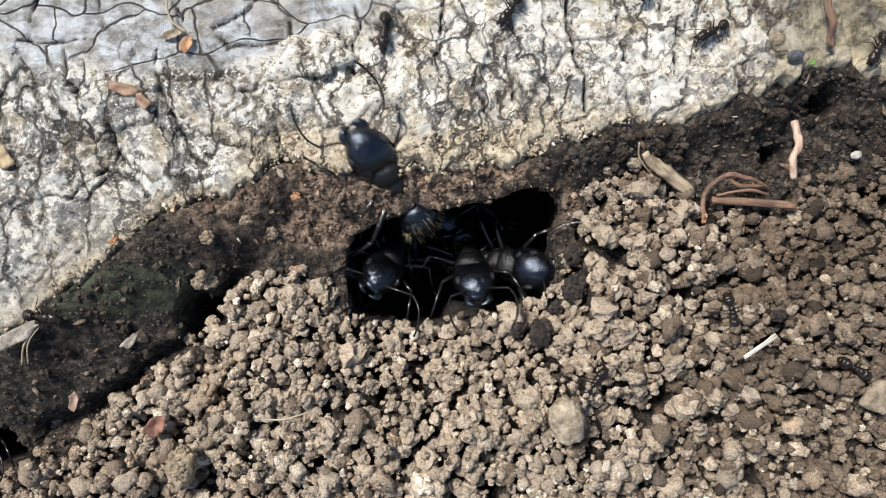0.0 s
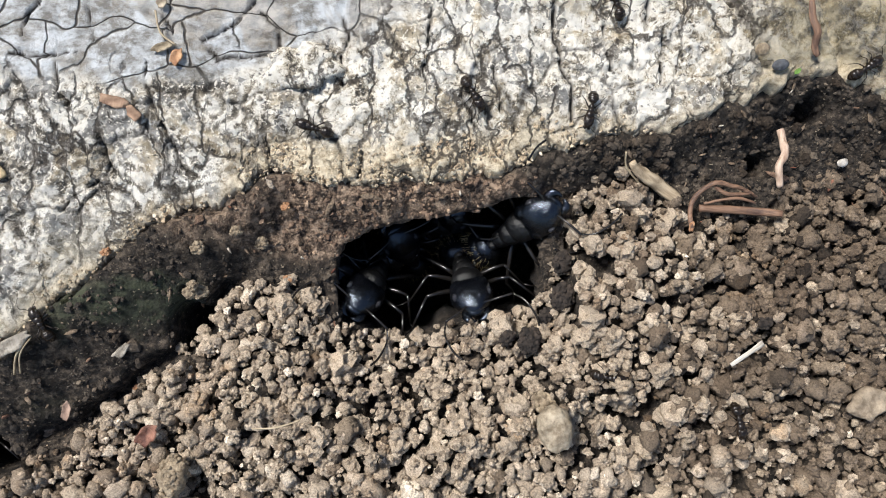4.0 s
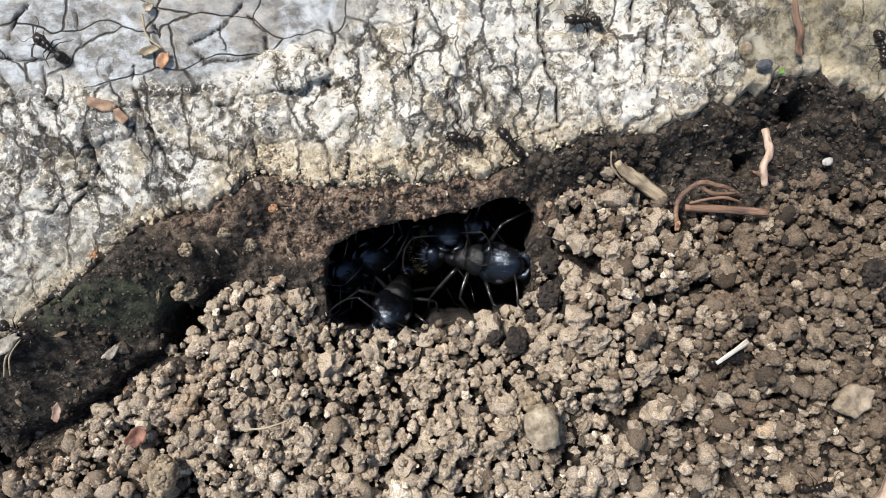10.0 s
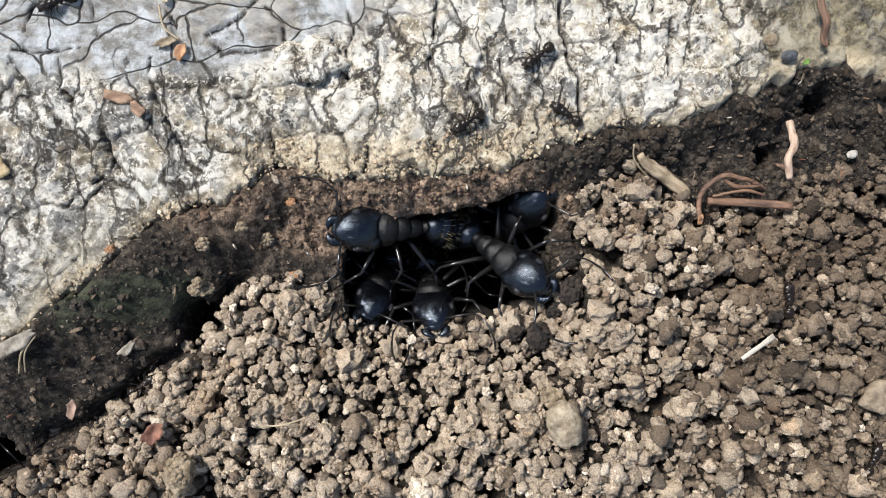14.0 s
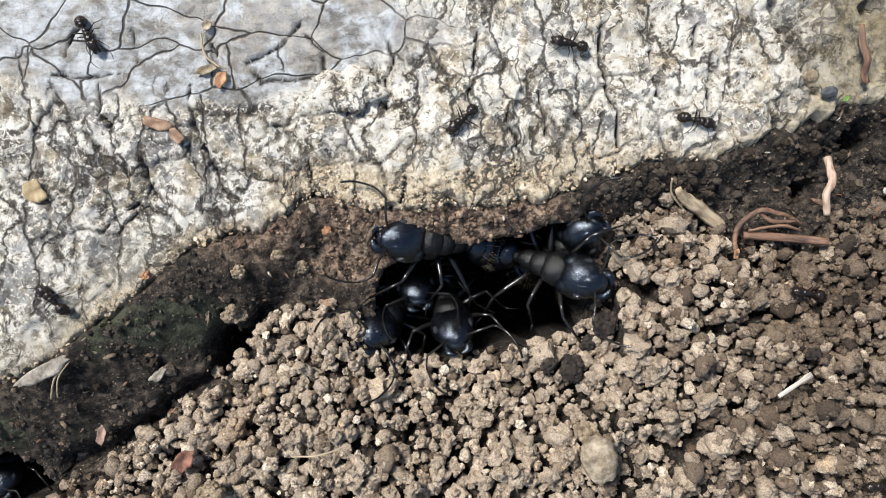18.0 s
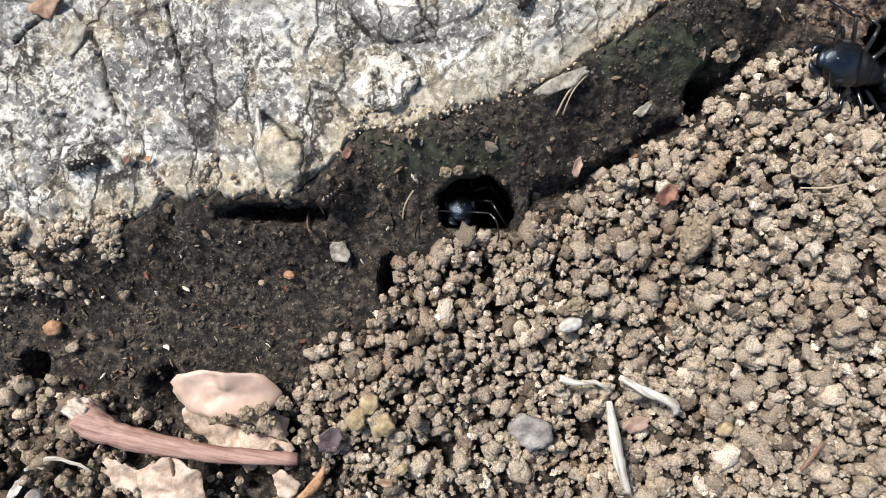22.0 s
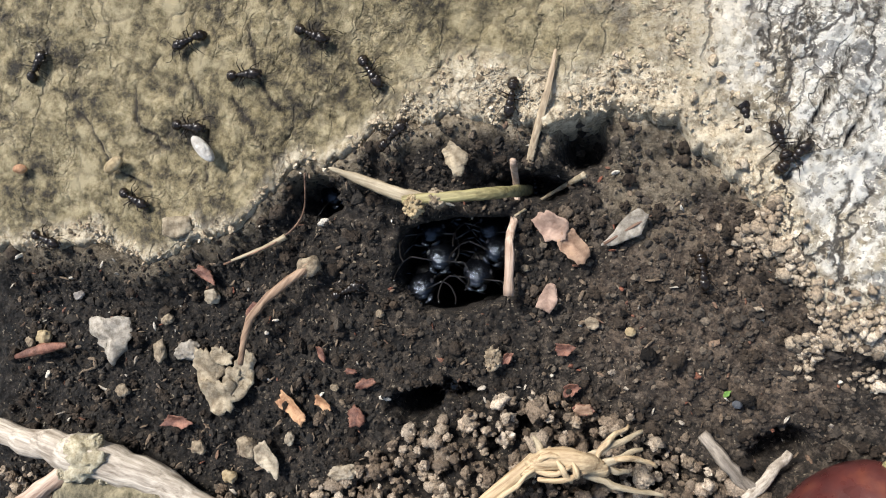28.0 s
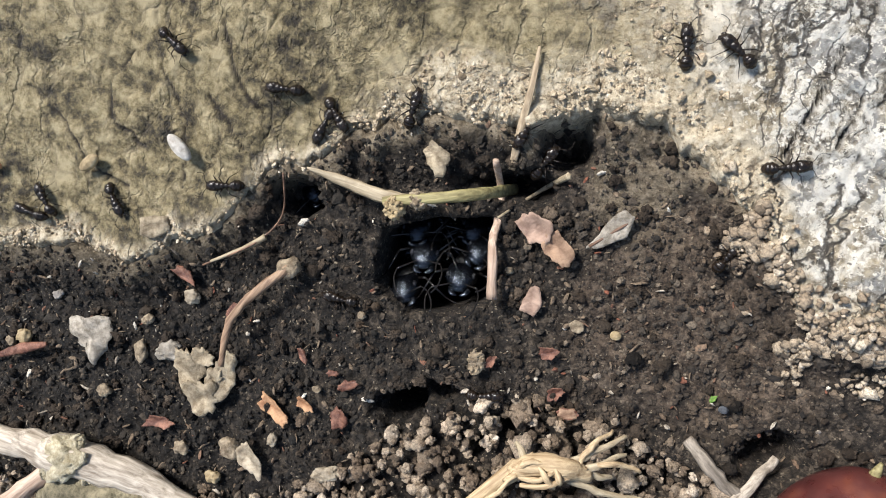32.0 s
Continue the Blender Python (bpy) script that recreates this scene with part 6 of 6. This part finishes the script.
def build_ant(name, label, group, body, limb, hairy, wide=1.0, stride=1.0):
    """An ant of full size, millimetres along +x, its origin in the middle of the thorax."""
    root = tagged(new(name), label, "ant", group)
    bm = bmesh.new()
    for vert in ball(bm, (3.3, 0, 0.1), (1.8, 1.65 * wide, 1.2), 4, 0.02, 2, 0.2):
        back = max(0, (2.4 - vert.co.x / MM) / 1.0)
        vert.co.x += back * 0.35 * MM * (1 - min(1, abs(vert.co.y / MM) / 0.9))
    ball(bm, (4.7, 0, -0.1), (0.5, 0.72, 0.42), 3)
    for side in (1, -1):
        tube(bm, curve([(4.6, side * 0.42, 0.42), (4.1, side * 0.5, 0.86), (3.5, side * 0.62, 1.12)], 4), [0.10, 0.16, 0.18, 0.18, 0.17, 0.15, 0.12, 0.10, 0.05], 7)
        ball(bm, (2.45, side * 0.85 * wide, 0.15), (0.95, 0.78, 0.95), 3)
    ball(bm, (3.9, 0, 0.62), (0.75, 0.42, 0.5), 3)
    for vert in bm.verts:
        vert.co = Vector((3.0 * MM, 0, 0)) + (vert.co - Vector((3.0 * MM, 0, 0))) * 1.08
    head = part("head", bm, body, root)
    for side in (1, -1):
        bm = bmesh.new()
        ball(bm, (3.6, side * 1.43 * wide, 0.67), (0.38, 0.23, 0.34), 3)
        part("eye", bm, EYE, head)
        bm = bmesh.new()
        tube(bm, curve([(4.6, side * 0.75, -0.35), (5.1, side * 0.82, -0.48), (5.4, side * 0.5, -0.58), (5.5, side * 0.1, -0.62)], 3), [0.45, 0.44, 0.42, 0.40, 0.38, 0.34, 0.28, 0.2, 0.12, 0.07], 8, 0.6)
        part("mandible", bm, body, head)
        bm = bmesh.new()
        tube(bm, curve([(0, 0, 0), (0.7, side * 1.0, 0.5), (1.1, side * 2.3, 0.7)], 4), 0.10, 7)
        tube(bm, curve([(1.1, side * 2.3, 0.7), (2.0, side * 2.9, 0.3), (3.4, side * 3.0, -0.3), (4.4, side * 2.7, -0.5)], 4), [0.075] * 6 + [0.09] * 7, 7)
        feeler = part("antenna", bm, limb, root)
        feeler.location = (4.7 * MM, side * 0.6 * MM, 0.42 * MM)
    bm = bmesh.new()
    ball(bm, (1.2, 0, 0.2), (1.35, 1.38, 1.12), 4, 0.03, 7, 0.10)
    ball(bm, (-0.2, 0, 0.15), (1.1, 1.05, 0.98), 4, 0.03, 8)
    ball(bm, (-1.4, 0, -0.1), (1.1, 0.85, 0.85), 4, 0.03, 9)
    tube(bm, [(1.9, 0, 0.05), (2.6, 0, 0.0)], [0.75, 0.6], 10)
    part("thorax", bm, DULL_CHITIN if hairy else body, root)
    bm = bmesh.new()
    ball(bm, (-2.5, 0, 0.0), (0.38, 0.55, 0.75), 3)
    tube(bm, [(-2.0, 0, -0.4), (-3.1, 0, -0.45)], 0.25, 8)
    part("petiole", bm, DULL_CHITIN if hairy else body, root)
    bm = bmesh.new()
    for x, z, r, l in ((-3.5, -0.1, 1.35, 1.0), (-4.2, -0.4, 1.75, 1.2), (-5.0, -0.9, 1.7, 1.2), (-5.6, -1.5, 1.2, 1.0), (-6.0, -2.0, 0.55, 0.6)):
        ball(bm, (x, 0, z), (l, r, r * 0.9), 3)
    gaster = part("gaster", bm, body, root)
    if hairy:
        rng = random.Random(5)
        bm = bmesh.new()
        for _ in range(150):
            x, a = rng.uniform(-6.2, -3.2), rng.uniform(-2.2, 2.2)
            r = 1.6 - 0.42 * (x + 4.6) ** 2
            if r < 0.5:
                continue
            p = Vector((x, r * math.sin(a), r * 0.9 * math.cos(a) + 0.6 * (x + 3.4)))
            q = p + Vector((-0.55 + rng.uniform(-0.15, 0.15), 0.5 * math.sin(a), 0.5 * math.cos(a))) * rng.uniform(0.7, 1.2)
            tube(bm, [p, (p + q) / 2, q], [0.018, 0.013, 0.006], 4)
        part("hairs", bm, GOLD_HAIR, gaster, "golden bristles")
    for side in (1, -1):
        for x, fx, reach in ((1.3, 0.75 * stride, 0.92 * stride), (0.0, -0.05, 0.95 * stride), (-1.1, -0.8 * stride, 1.15 * stride)):
            bm = bmesh.new()
            knee = Vector((fx * 2.6, side * 2.7 * reach, 1.25))
            foot = Vector((fx * 4.6, side * 4.5 * reach, -1.0))
            toe = Vector((fx * 6.0, side * 5.9 * reach, -1.35))
            tube(bm, [(0, 0, 0), knee * 0.25 + Vector((0, 0, 0.1)), knee * 0.65 + Vector((0, 0, 0.12)), knee], [0.24, 0.22, 0.18, 0.12], 8)
            tube(bm, [knee, knee * 0.5 + foot * 0.5, foot], [0.12, 0.11, 0.085], 7)
            tube(bm, [foot, foot * 0.5 + toe * 0.5 - Vector((0, 0, 0.05)), toe], [0.07, 0.055, 0.04], 6)
            leg = part("leg", bm, limb, root)
            leg.location = (x * MM, side * 0.8 * MM, -0.5 * MM)
    return root


BIG_ANT = build_ant("carpenter_ant", "large glossy black carpenter ant with golden bristles at the nest", "carpenter ants of the nest", CHITIN, LIMB, True)
SMALL_ANT = build_ant("small_ant", "small shiny brown-black ant walking on bark or soil", "small wandering ants", SMALL_CHITIN, SMALL_CHITIN, False, 0.9, 0.72)
SMALL_ANT.scale = (0.245, 0.245, 0.245)
SMALL_ANT.matrix_basis = spot(0, 30, 2) @ Matrix.Diagonal((0.245, 0.245, 0.245, 1))


def nest_rows(rows, size=1.0):
    """Rows (seconds, u, v, w of the head, yaw, pitch) into poses of the whole ant."""
    out = []
    for t, u, v, w, yaw, pitch in rows:
        w -= 1.6 * min(1.0, max(0.0, -w / 1.8)) * (1 if size == 1 else 0.6)
        turn = pose(0, 0, 0, 0, pitch, yaw)
        back = turn @ Vector((3.3 * size, 0, 0))
        out.append((t, spot(u - back.x, v - back.y, w - back.z, yaw, pitch)))
    return out


def stir(ant, seed, legs, feelers, step, end=32.0):
    """Legs and antennae that keep moving on their ant."""
    rng = random.Random(seed)
    parts = [c for c in ant.children if c.name.startswith(("leg", "antenna"))]
    for k, limb in enumerate(parts):
        feeler = limb.name.startswith("antenna")
        amp = feelers if feeler else legs
        rest = Matrix.Translation(limb.location)
        rows, t, n = [], 0.0, k
        while t <= end + 1e-6:
            if feeler:
                a, b = rng.uniform(-amp, amp), rng.uniform(-amp, amp) * 0.6
            else:
                a, b = amp * (1 if n % 2 else -1) * rng.uniform(0.5, 1.0), rng.uniform(-0.5, 0.5) * amp
            rows.append((round(t, 3), rest @ pose(0, 0, 0, b, 0, a)))
            t += step
            n += 1
        if rows[-1][0] < end:
            rows.append((end, rows[-1][1]))
        walk(limb, rows)


def small_rows(rows):
    """Rows (seconds, u, v) into poses that look along the way."""
    out, yaw = [], None
    for i, (t, u, v) in enumerate(rows):
        a, b = rows[max(i - 1, 0)], rows[min(i + 1, len(rows) - 1)]
        way = math.degrees(math.atan2(b[2] - a[2], b[1] - a[1])) if math.hypot(b[1] - a[1], b[2] - a[2]) > 0.3 else (yaw or 0)
        if yaw is not None:
            turn = (way - yaw + 180) % 360 - 180
            way = yaw + max(-80, min(80, turn))
        yaw = way
        out.append((t, spot(u, v, rest_w(u, v) + 0.42, yaw)))
    return out


def fill(rows, seed):
    """Still times before and after the rows get small shifts, from the clip's start to its end."""
    rng = random.Random(seed)
    rows = list(rows)
    first, last = rows[0], rows[-1]
    before = [(t, first[1] + rng.uniform(-1, 1), first[2] + rng.uniform(-0.7, 0.7)) for t in np.arange(0, first[0] - 0.9, 2.0)]
    after = [(t, last[1] + rng.uniform(-1, 1), last[2] + rng.uniform(-0.7, 0.7)) for t in np.arange(last[0] + 2.0, 31.2, 2.0)]
    if last[0] < 32:
        after.append((32.0, last[1] + 0.4, last[2]))
    return [(float(t), float(u), float(v)) for t, u, v in before + rows + after]


FLUNG = clod("flung_crumb", "tan soil crumb flung out of the nest by an ant", "crumb", 4.3, -9.2, 2.6, 1.7, 1.3, TAN_STONE, 0, 0.0)


def motions():
    toss = [(0, 2.2, -5.1, -9, 0, 0), (0.7, 1.9, -5.4, -7, 0, 0), (0.9, 2.8, -6.6, 3, 30, 20), (1, 4.2, -8.9, 5.5, 70, 40), (1.12, 6.2, -12.0, 3.2, 100, 30), (1.25, 6.7, -12.6, 2.6, 110, 20), (32, -103.0, -29.2, 2.6, 110, 20)]
    u1, v1 = toss[-2][1], toss[-2][2]
    toss[-1] = (32.0, u1, v1, *toss[-2][3:])
    walk(FLUNG, [(t, spot(u, v, w, yaw, pitch)) for t, u, v, w, yaw, pitch in toss])
    nest = [
        [(0, 6.3, -3.4, -1.8, -10, -43), (1, 5.6, 1.1, -1.8, 35, -48), (2, 6.9, 1.1, -1.3, 75, -48), (3, 7.9, 1.0, -0.8, 25, -43), (6, 6.4, 3.5, -0.8, 75, -48), (7, 5.9, 1.4, -2.8, 60, -58), (8, 5.7, 0.8, -3.8, 40, -58),
         (9, 4.4, 1.1, -5.8, 60, -63), (10, 3.2, 1.1, -4.8, -20, -63), (11, 4.3, 1.5, -3.8, 30, -58), (12, 5.5, 2.1, -1.8, 45, -53), (13, 8.4, 3.5, -1.1, 25, -43), (14, 6.5, 2.4, -1.3, 50, -48),
         (17, 6.4, 2.3, -1.3, 85, -53), (18, 7.6, 2.4, -0.8, 40, -48), (19, 8.1, 2.8, -0.8, 35, -43), (19.5, 8.1, 2.6, -0.8, 40, -45), (20, 8.6, 3.1, -1.3, 40, -48), (20.5, 2.9, 2.4, -1.8, 30, -48)],
        [(0, 1.4, -4.3, -1.8, -85, -60), (1, 2.7, -5.2, -1.3, -80, -60), (2, 2.1, -5.2, -1.3, -75, -60), (3, 1.9, -4.8, -1.3, -80, -60), (6, 2.5, -5.2, -1.8, -80, -60), (7, 2.9, -4.9, -2.3, -80, -60), (8, 4.0, -2.7, -2.8, -40, -48),
         (9, 5.3, -2.8, -1.5, -25, -39), (10, 5.6, -2.1, -1.5, -8, -36), (11, 5.4, -3.6, -1.5, -15, -36), (12, 7.0, -1.6, -0.5, 5, -32), (13, 8.7, -0.9, 0.4, -8, -32), (14, 5.6, -3.3, 0, -40, -39),
         (17, 5.3, -2.7, -0.8, -48, -38), (18, 7.1, -0.9, 0.3, -20, -36), (19, 9.1, 0.1, 0.8, 10, -29), (19.5, 7.6, -0.5, 0.6, 10, -30), (20, 8.3, -0.4, 0.3, 5, -34), (20.5, 2.9, -0.6, 0, -10, -39)],
        [(0, -6.5, -3.4, -2.3, -130, -60), (1, -7.7, -2.6, -2.3, -140, -60), (2, -7.1, -4.3, -1.8, -125, -60), (3, -7.2, -3.9, -2.3, -120, -60), (6, -5.9, -6.0, -1.8, -150, -60), (7, -4.1, -6.2, -1.6, -135, -60), (8, -4.8, -6.0, -1.8, -140, -60),
         (9, -2.8, -6.4, -2.3, -88, -60), (10, -4.0, -6.1, -3.3, -120, -60), (11, -3.2, -5.8, -2.8, -100, -60), (12, -2.4, -5.7, -1.8, -90, -60), (13, -2.0, -6.4, -1.3, -88, -60), (14, -1.9, -6.1, -1.3, -88, -60),
         (17, -1.3, -5.3, -1.3, -88, -60), (18, -2.9, -5.1, -1.3, -80, -60), (19, -2.8, -5.0, -1.3, -85, -60), (20, -1.2, -6.0, -1, -80, -55), (20.5, 0.9, -5.9, -1.3, -85, -60)],
        [(0, -6.8, 6.7, 1.6, 125, -28), (0.5, -3.7, 2.0, -0.8, 120, -53), (1, -2.8, -0.3, -4.3, 100, -60), (1.5, -3.1, 0.3, -5.3, 110, -60), (2, -1.5, 0.8, -3.3, 100, -60), (2.5, -1.5, 2.5, -0.6, 95, -58), (3, -3.2, -0.3, -5.3, 110, -60),
         (6, -4.3, 0.2, -6.3, 120, -60), (9, -4.7, -0.8, -6.3, 130, -60), (11, -6.2, -2.2, -5.8, 150, -63), (12, -4.8, -0.7, -2.8, 170, -38), (13, -6.9, 1.1, 0, 175, -26), (14, -7.6, 1.1, 0, 178, -26),
         (17, -4.9, 2.9, 0.2, 165, -26), (18, -6.8, 2.6, 0.2, 172, -26), (19, -8.3, 2.1, 0.4, 172, -24), (19.5, -9.8, 4.0, 0.8, 150, -26), (20, -10.6, 7.6, 1.6, 120, -34), (20.5, -2.3, 1.7, 1, 140, -39), (21.5, -10.1, -3.6, 0.5, 170, -34), (22, -12.1, -3.3, 0.5, 175, -29), (23, -8.4, -1.3, 0, 178, -39)],
        [(0, -8.9, -3.2, -6.8, -150, -63), (3, -9.0, -2.5, -6.8, -150, -63), (6, -8.6, -3.1, -4.8, 170, -58), (9, -8.2, -2.0, -5.8, 160, -58), (11, -7.5, -3.6, -5.8, -170, -58), (13, -7.5, -4.2, -2.8, -160, -43), (14, -6.9, -5.3, -2.1, -120, -60),
         (17, -7.3, -4.6, -1.6, -115, -60), (18, -9.1, -4.8, -1.3, -140, -60), (19, -8.6, -6.0, -1.3, -95, -60), (20, -11.3, -4.7, -0.8, -165, -45), (20.5, -9.3, -4.2, -0.8, -170, -43), (21, -11.0, -3.9, -0.8, -170, -43)],
        [(0, -0.5, 1.1, -7.3, -70, -60), (2, 1.0, 2.0, -4.3, 80, -60), (3, 0.1, 1.6, -6.3, 80, -60), (6, 0.8, 1.3, -4.8, -80, -63), (9, 0.8, 1.3, -4.8, -60, -63), (10, 1.4, 0.7, -4.3, -85, -63), (13, -0.6, -2.9, -7.8, -80, -63), (17, -6.3, -0.9, -6.8, -90, -58), (18, -5.8, -2.0, -3.8, -80, -63), (19, 0.6, -5.8, -2.8, -80, -60), (20, -4.3, -5.6, -2.8, -80, -60)],
    ]
    ants = [BIG_ANT] + [copy_thing(BIG_ANT, BIG_ANT.matrix_basis) for _ in range(13)]
    for k, (ant, rows) in enumerate(zip(ants, nest)):
        t0, *rest = rows[-1]
        rows = rows + [(t, rest[0] + 0.3 * math.sin(t), rest[1] + 0.2 * math.cos(2 * t), *rest[2:]) for t in np.arange(math.ceil(t0) + 1.0, 32.5, 2.0) if t < 32] + [(32.0, *rest)]
        walk(ant, nest_rows(rows))
        stir(ant, k, 13, 24, 0.8)
    # workers that guard the small hole and the far holes
    guards = [[(22, -39.9, -15.8, -2.3, -88, -58)], [(32, -111.6, -23.0, -2, -88, -60)], [(32, -115.9, -19.8, -3, -75, -58)], [(32, -111.4, -19.2, -3.3, -100, -63)], [(32, -124.8, -18.0, -2.8, -40, -48)], [(32, -114.8, -22.0, -2.2, -80, -60)], [(32, -116.2, -24.6, -1.9, -70, -60)], [(32, -110.6, -20.9, -2.4, -110, -60)]]
    for k, (ant, rows) in enumerate(zip(ants[6:], guards)):
        _, u, v, w, yaw, pitch = rows[0]
        rng = random.Random(40 + k)
        small = 0.78 if k == 0 else 0.62 if k == 4 else 0.70
        ant.scale = (small, small, small)
        many = [(float(t), u + rng.uniform(-0.25, 0.25), v + rng.uniform(-0.25, 0.25), w, yaw + rng.uniform(-8, 8), pitch) for t in range(0, 33, 2)]
        walk(ant, nest_rows(many, small))
        stir(ant, 20 + k, 12, 22, 0.8)
    paths = [
        [(0, -5.2, 15.3), (0.5, -5.8, 9.8), (1, -4.9, 6.9), (1.5, -5.2, 6.1), (2, -4.8, 6.2), (2.5, -6.6, 6.6), (3, -7.8, 7.7), (6, -16.0, 10.6), (9, -25.7, 14.4), (12, -28.6, 18.2)],
        [(0, 4.2, 16.7), (1, 3.1, 15.3), (2, 2.5, 12.8), (3, 1.9, 11.6), (6, 4.1, 9.2), (7, 5.2, 7.1), (8, 6.4, 11.3), (9, 6.8, 10.2), (10, 2.4, 8.1), (11, 3.6, 11.0), (12, -1.7, 12.8), (13, 1.7, 8.3), (14, 1.1, 8.8), (17, -2.0, 10.7), (18, -2.1, 11.4), (19, -3.1, 9.7), (20, -8.3, 8.7)],
        [(0, 19.4, 14.7), (2, 14.3, 12.3), (3, 10.8, 10.7), (6, 12.1, 8.3), (8, 10.1, 6.0), (9, 9.3, 7.0), (10, 6.0, 7.8), (11, 6.8, 10.1), (12, 9.6, 8.2), (13, 10.1, 9.2), (14, 8.7, 9.2), (17, 6.4, 11.6), (18, 16.0, 10.9), (19, 9.3, 8.1)],
        [(0, 9.6, -11.3), (2, 11.9, -8.6), (3, 10.7, -10.7), (6, 16.6, -10.1), (9, 20.7, -10.0), (11, 23.3, -9.1), (13, 25.1, -7.3), (17, 25.0, -2.2), (19, 21.2, -3.6), (22, -17.2, -6.4)],
        [(0, 20.2, -6.6), (3, 21.8, -13.2), (6, 21.7, -17.3), (9, 27.0, -20.6), (13, 31.8, -19.4), (17, 29.6, -17.2)],
        [(0, 30.1, -11.5), (3, 33.2, -13.5), (6, 33.7, -15.0), (8, 36.6, -16.6)],
        [(8, 14.4, 17.9), (11, 10.9, 16.5), (12, 10.5, 17.3), (13, 7.8, 17.9), (14, 6.7, 13.5), (17, 6.2, 16.8), (19, 5.8, 16.9), (20, -2.3, 13.8)],
        [(11, -30.7, -4.1), (13, -25.6, -7.7), (14, -25.5, -10.5), (17, -28.3, -2.9), (19, -35.2, 0.5)],
        [(4, 33.1, 12.4), (6, 34.1, 16.5), (8, 35.0, 16.4), (11, 35.9, 12.4)],
        [(21, -52.0, -14.3), (22, -49.8, -14.9), (23, -58.7, -20.5), (24, -65.0, -22.7)],
        [(21, -64.4, -13.4), (22, -68.3, -13.3), (23, -71.7, -15.8), (25, -91.4, -12.6)],
        [(24, -73.8, -22.8), (25, -80.1, -16.6), (26, -90.7, -17.7), (29, -92.6, -7.7), (32, -95.2, -5.7)],
        [(24, -71.3, -19.2), (25, -83.1, -18.0), (26, -94.0, -18.9), (29, -95.1, -6.8), (31, -98.0, -7.3), (32, -98.2, -5.6)],
        [(28.5, -134.9, -7.3), (29, -134.1, -7.4), (29.5, -134.2, -7.8), (30, -135.2, -6.9), (31, -134.4, -7.4), (32, -134.0, -7.6)],
        [(28.5, -129.8, -9.2), (29, -128.7, -8.9), (29.5, -127.5, -10.7), (30, -124.6, -12.4), (30.5, -124.9, -12.2), (31, -124.2, -12.2), (31.5, -123.2, -10.4), (32, -125.3, -10.3)],
        [(28.5, -134.6, -13.6), (29, -130.8, -14.1), (29.5, -131.7, -14.5), (30, -128.8, -17.4), (30.5, -127.6, -18.4), (31, -128.6, -17.6), (31.5, -129.6, -17.7), (32, -129.6, -17.7)],
        [(28.5, -139.2, -19.8), (29, -137.9, -20.1), (29.5, -137.6, -21.7), (30, -139.2, -23.9), (31, -138.0, -23.8), (32, -146.7, -21.5)],
        [(28.5, -148.6, -10.0), (29.5, -144.5, -11.0), (30, -142.5, -12.1), (30.5, -141.2, -14.5), (31, -140.7, -15.5), (31.5, -140.6, -17.5), (32, -139.1, -19.9)],
        [(28.5, -124.6, -6.5), (29.5, -119.8, -7.7), (30, -117.5, -7.7), (30.5, -118.3, -9.6), (31, -119.2, -10.6), (31.5, -120.7, -9.4), (32, -122.2, -12.8)],
        [(28.5, -118.5, -12.8), (29.5, -116.4, -10.7), (30, -115.0, -11.3), (31, -115.7, -11.2), (32, -115.6, -10.8)],
        [(28.5, -146.7, -23.5), (30, -144.0, -21.7), (30.5, -143.4, -21.4), (31, -144.1, -21.6), (31.5, -144.4, -22.0), (32, -145.4, -20.3)],
        [(28.5, -120.9, -8.6), (30.5, -125.0, -15.3), (31.5, -119.6, -10.3), (32, -121.2, -11.9)],
        [(28.5, -110.2, -9.8), (30, -107.5, -11.2), (31, -108.0, -11.8), (32, -107.8, -11.8)],
        [(28.5, -108.4, -15.5), (30, -106.7, -14.9), (31, -106.8, -14.5), (32, -106.3, -13.7)],
        [(28.5, -95.4, -20.5), (30, -93.7, -19.6), (31, -93.8, -19.5), (32, -93.3, -18.7)],
        [(28.5, -121.4, -24.9), (30, -119.9, -24.2), (31, -119.1, -26.1), (32, -120.6, -25.4)],
        [(28.5, -112.1, -31.2), (30, -109.4, -31.4), (32, -108.7, -31.3)],
    ]
    crowd = [SMALL_ANT] + [copy_thing(SMALL_ANT, spot(0, 30, 2)) for _ in paths[1:]]
    for k, (ant, rows) in enumerate(zip(crowd, paths)):
        walk(ant, small_rows(fill(rows, k)))
        stir(ant, 60 + k, 22, 20, 0.45)


motions()
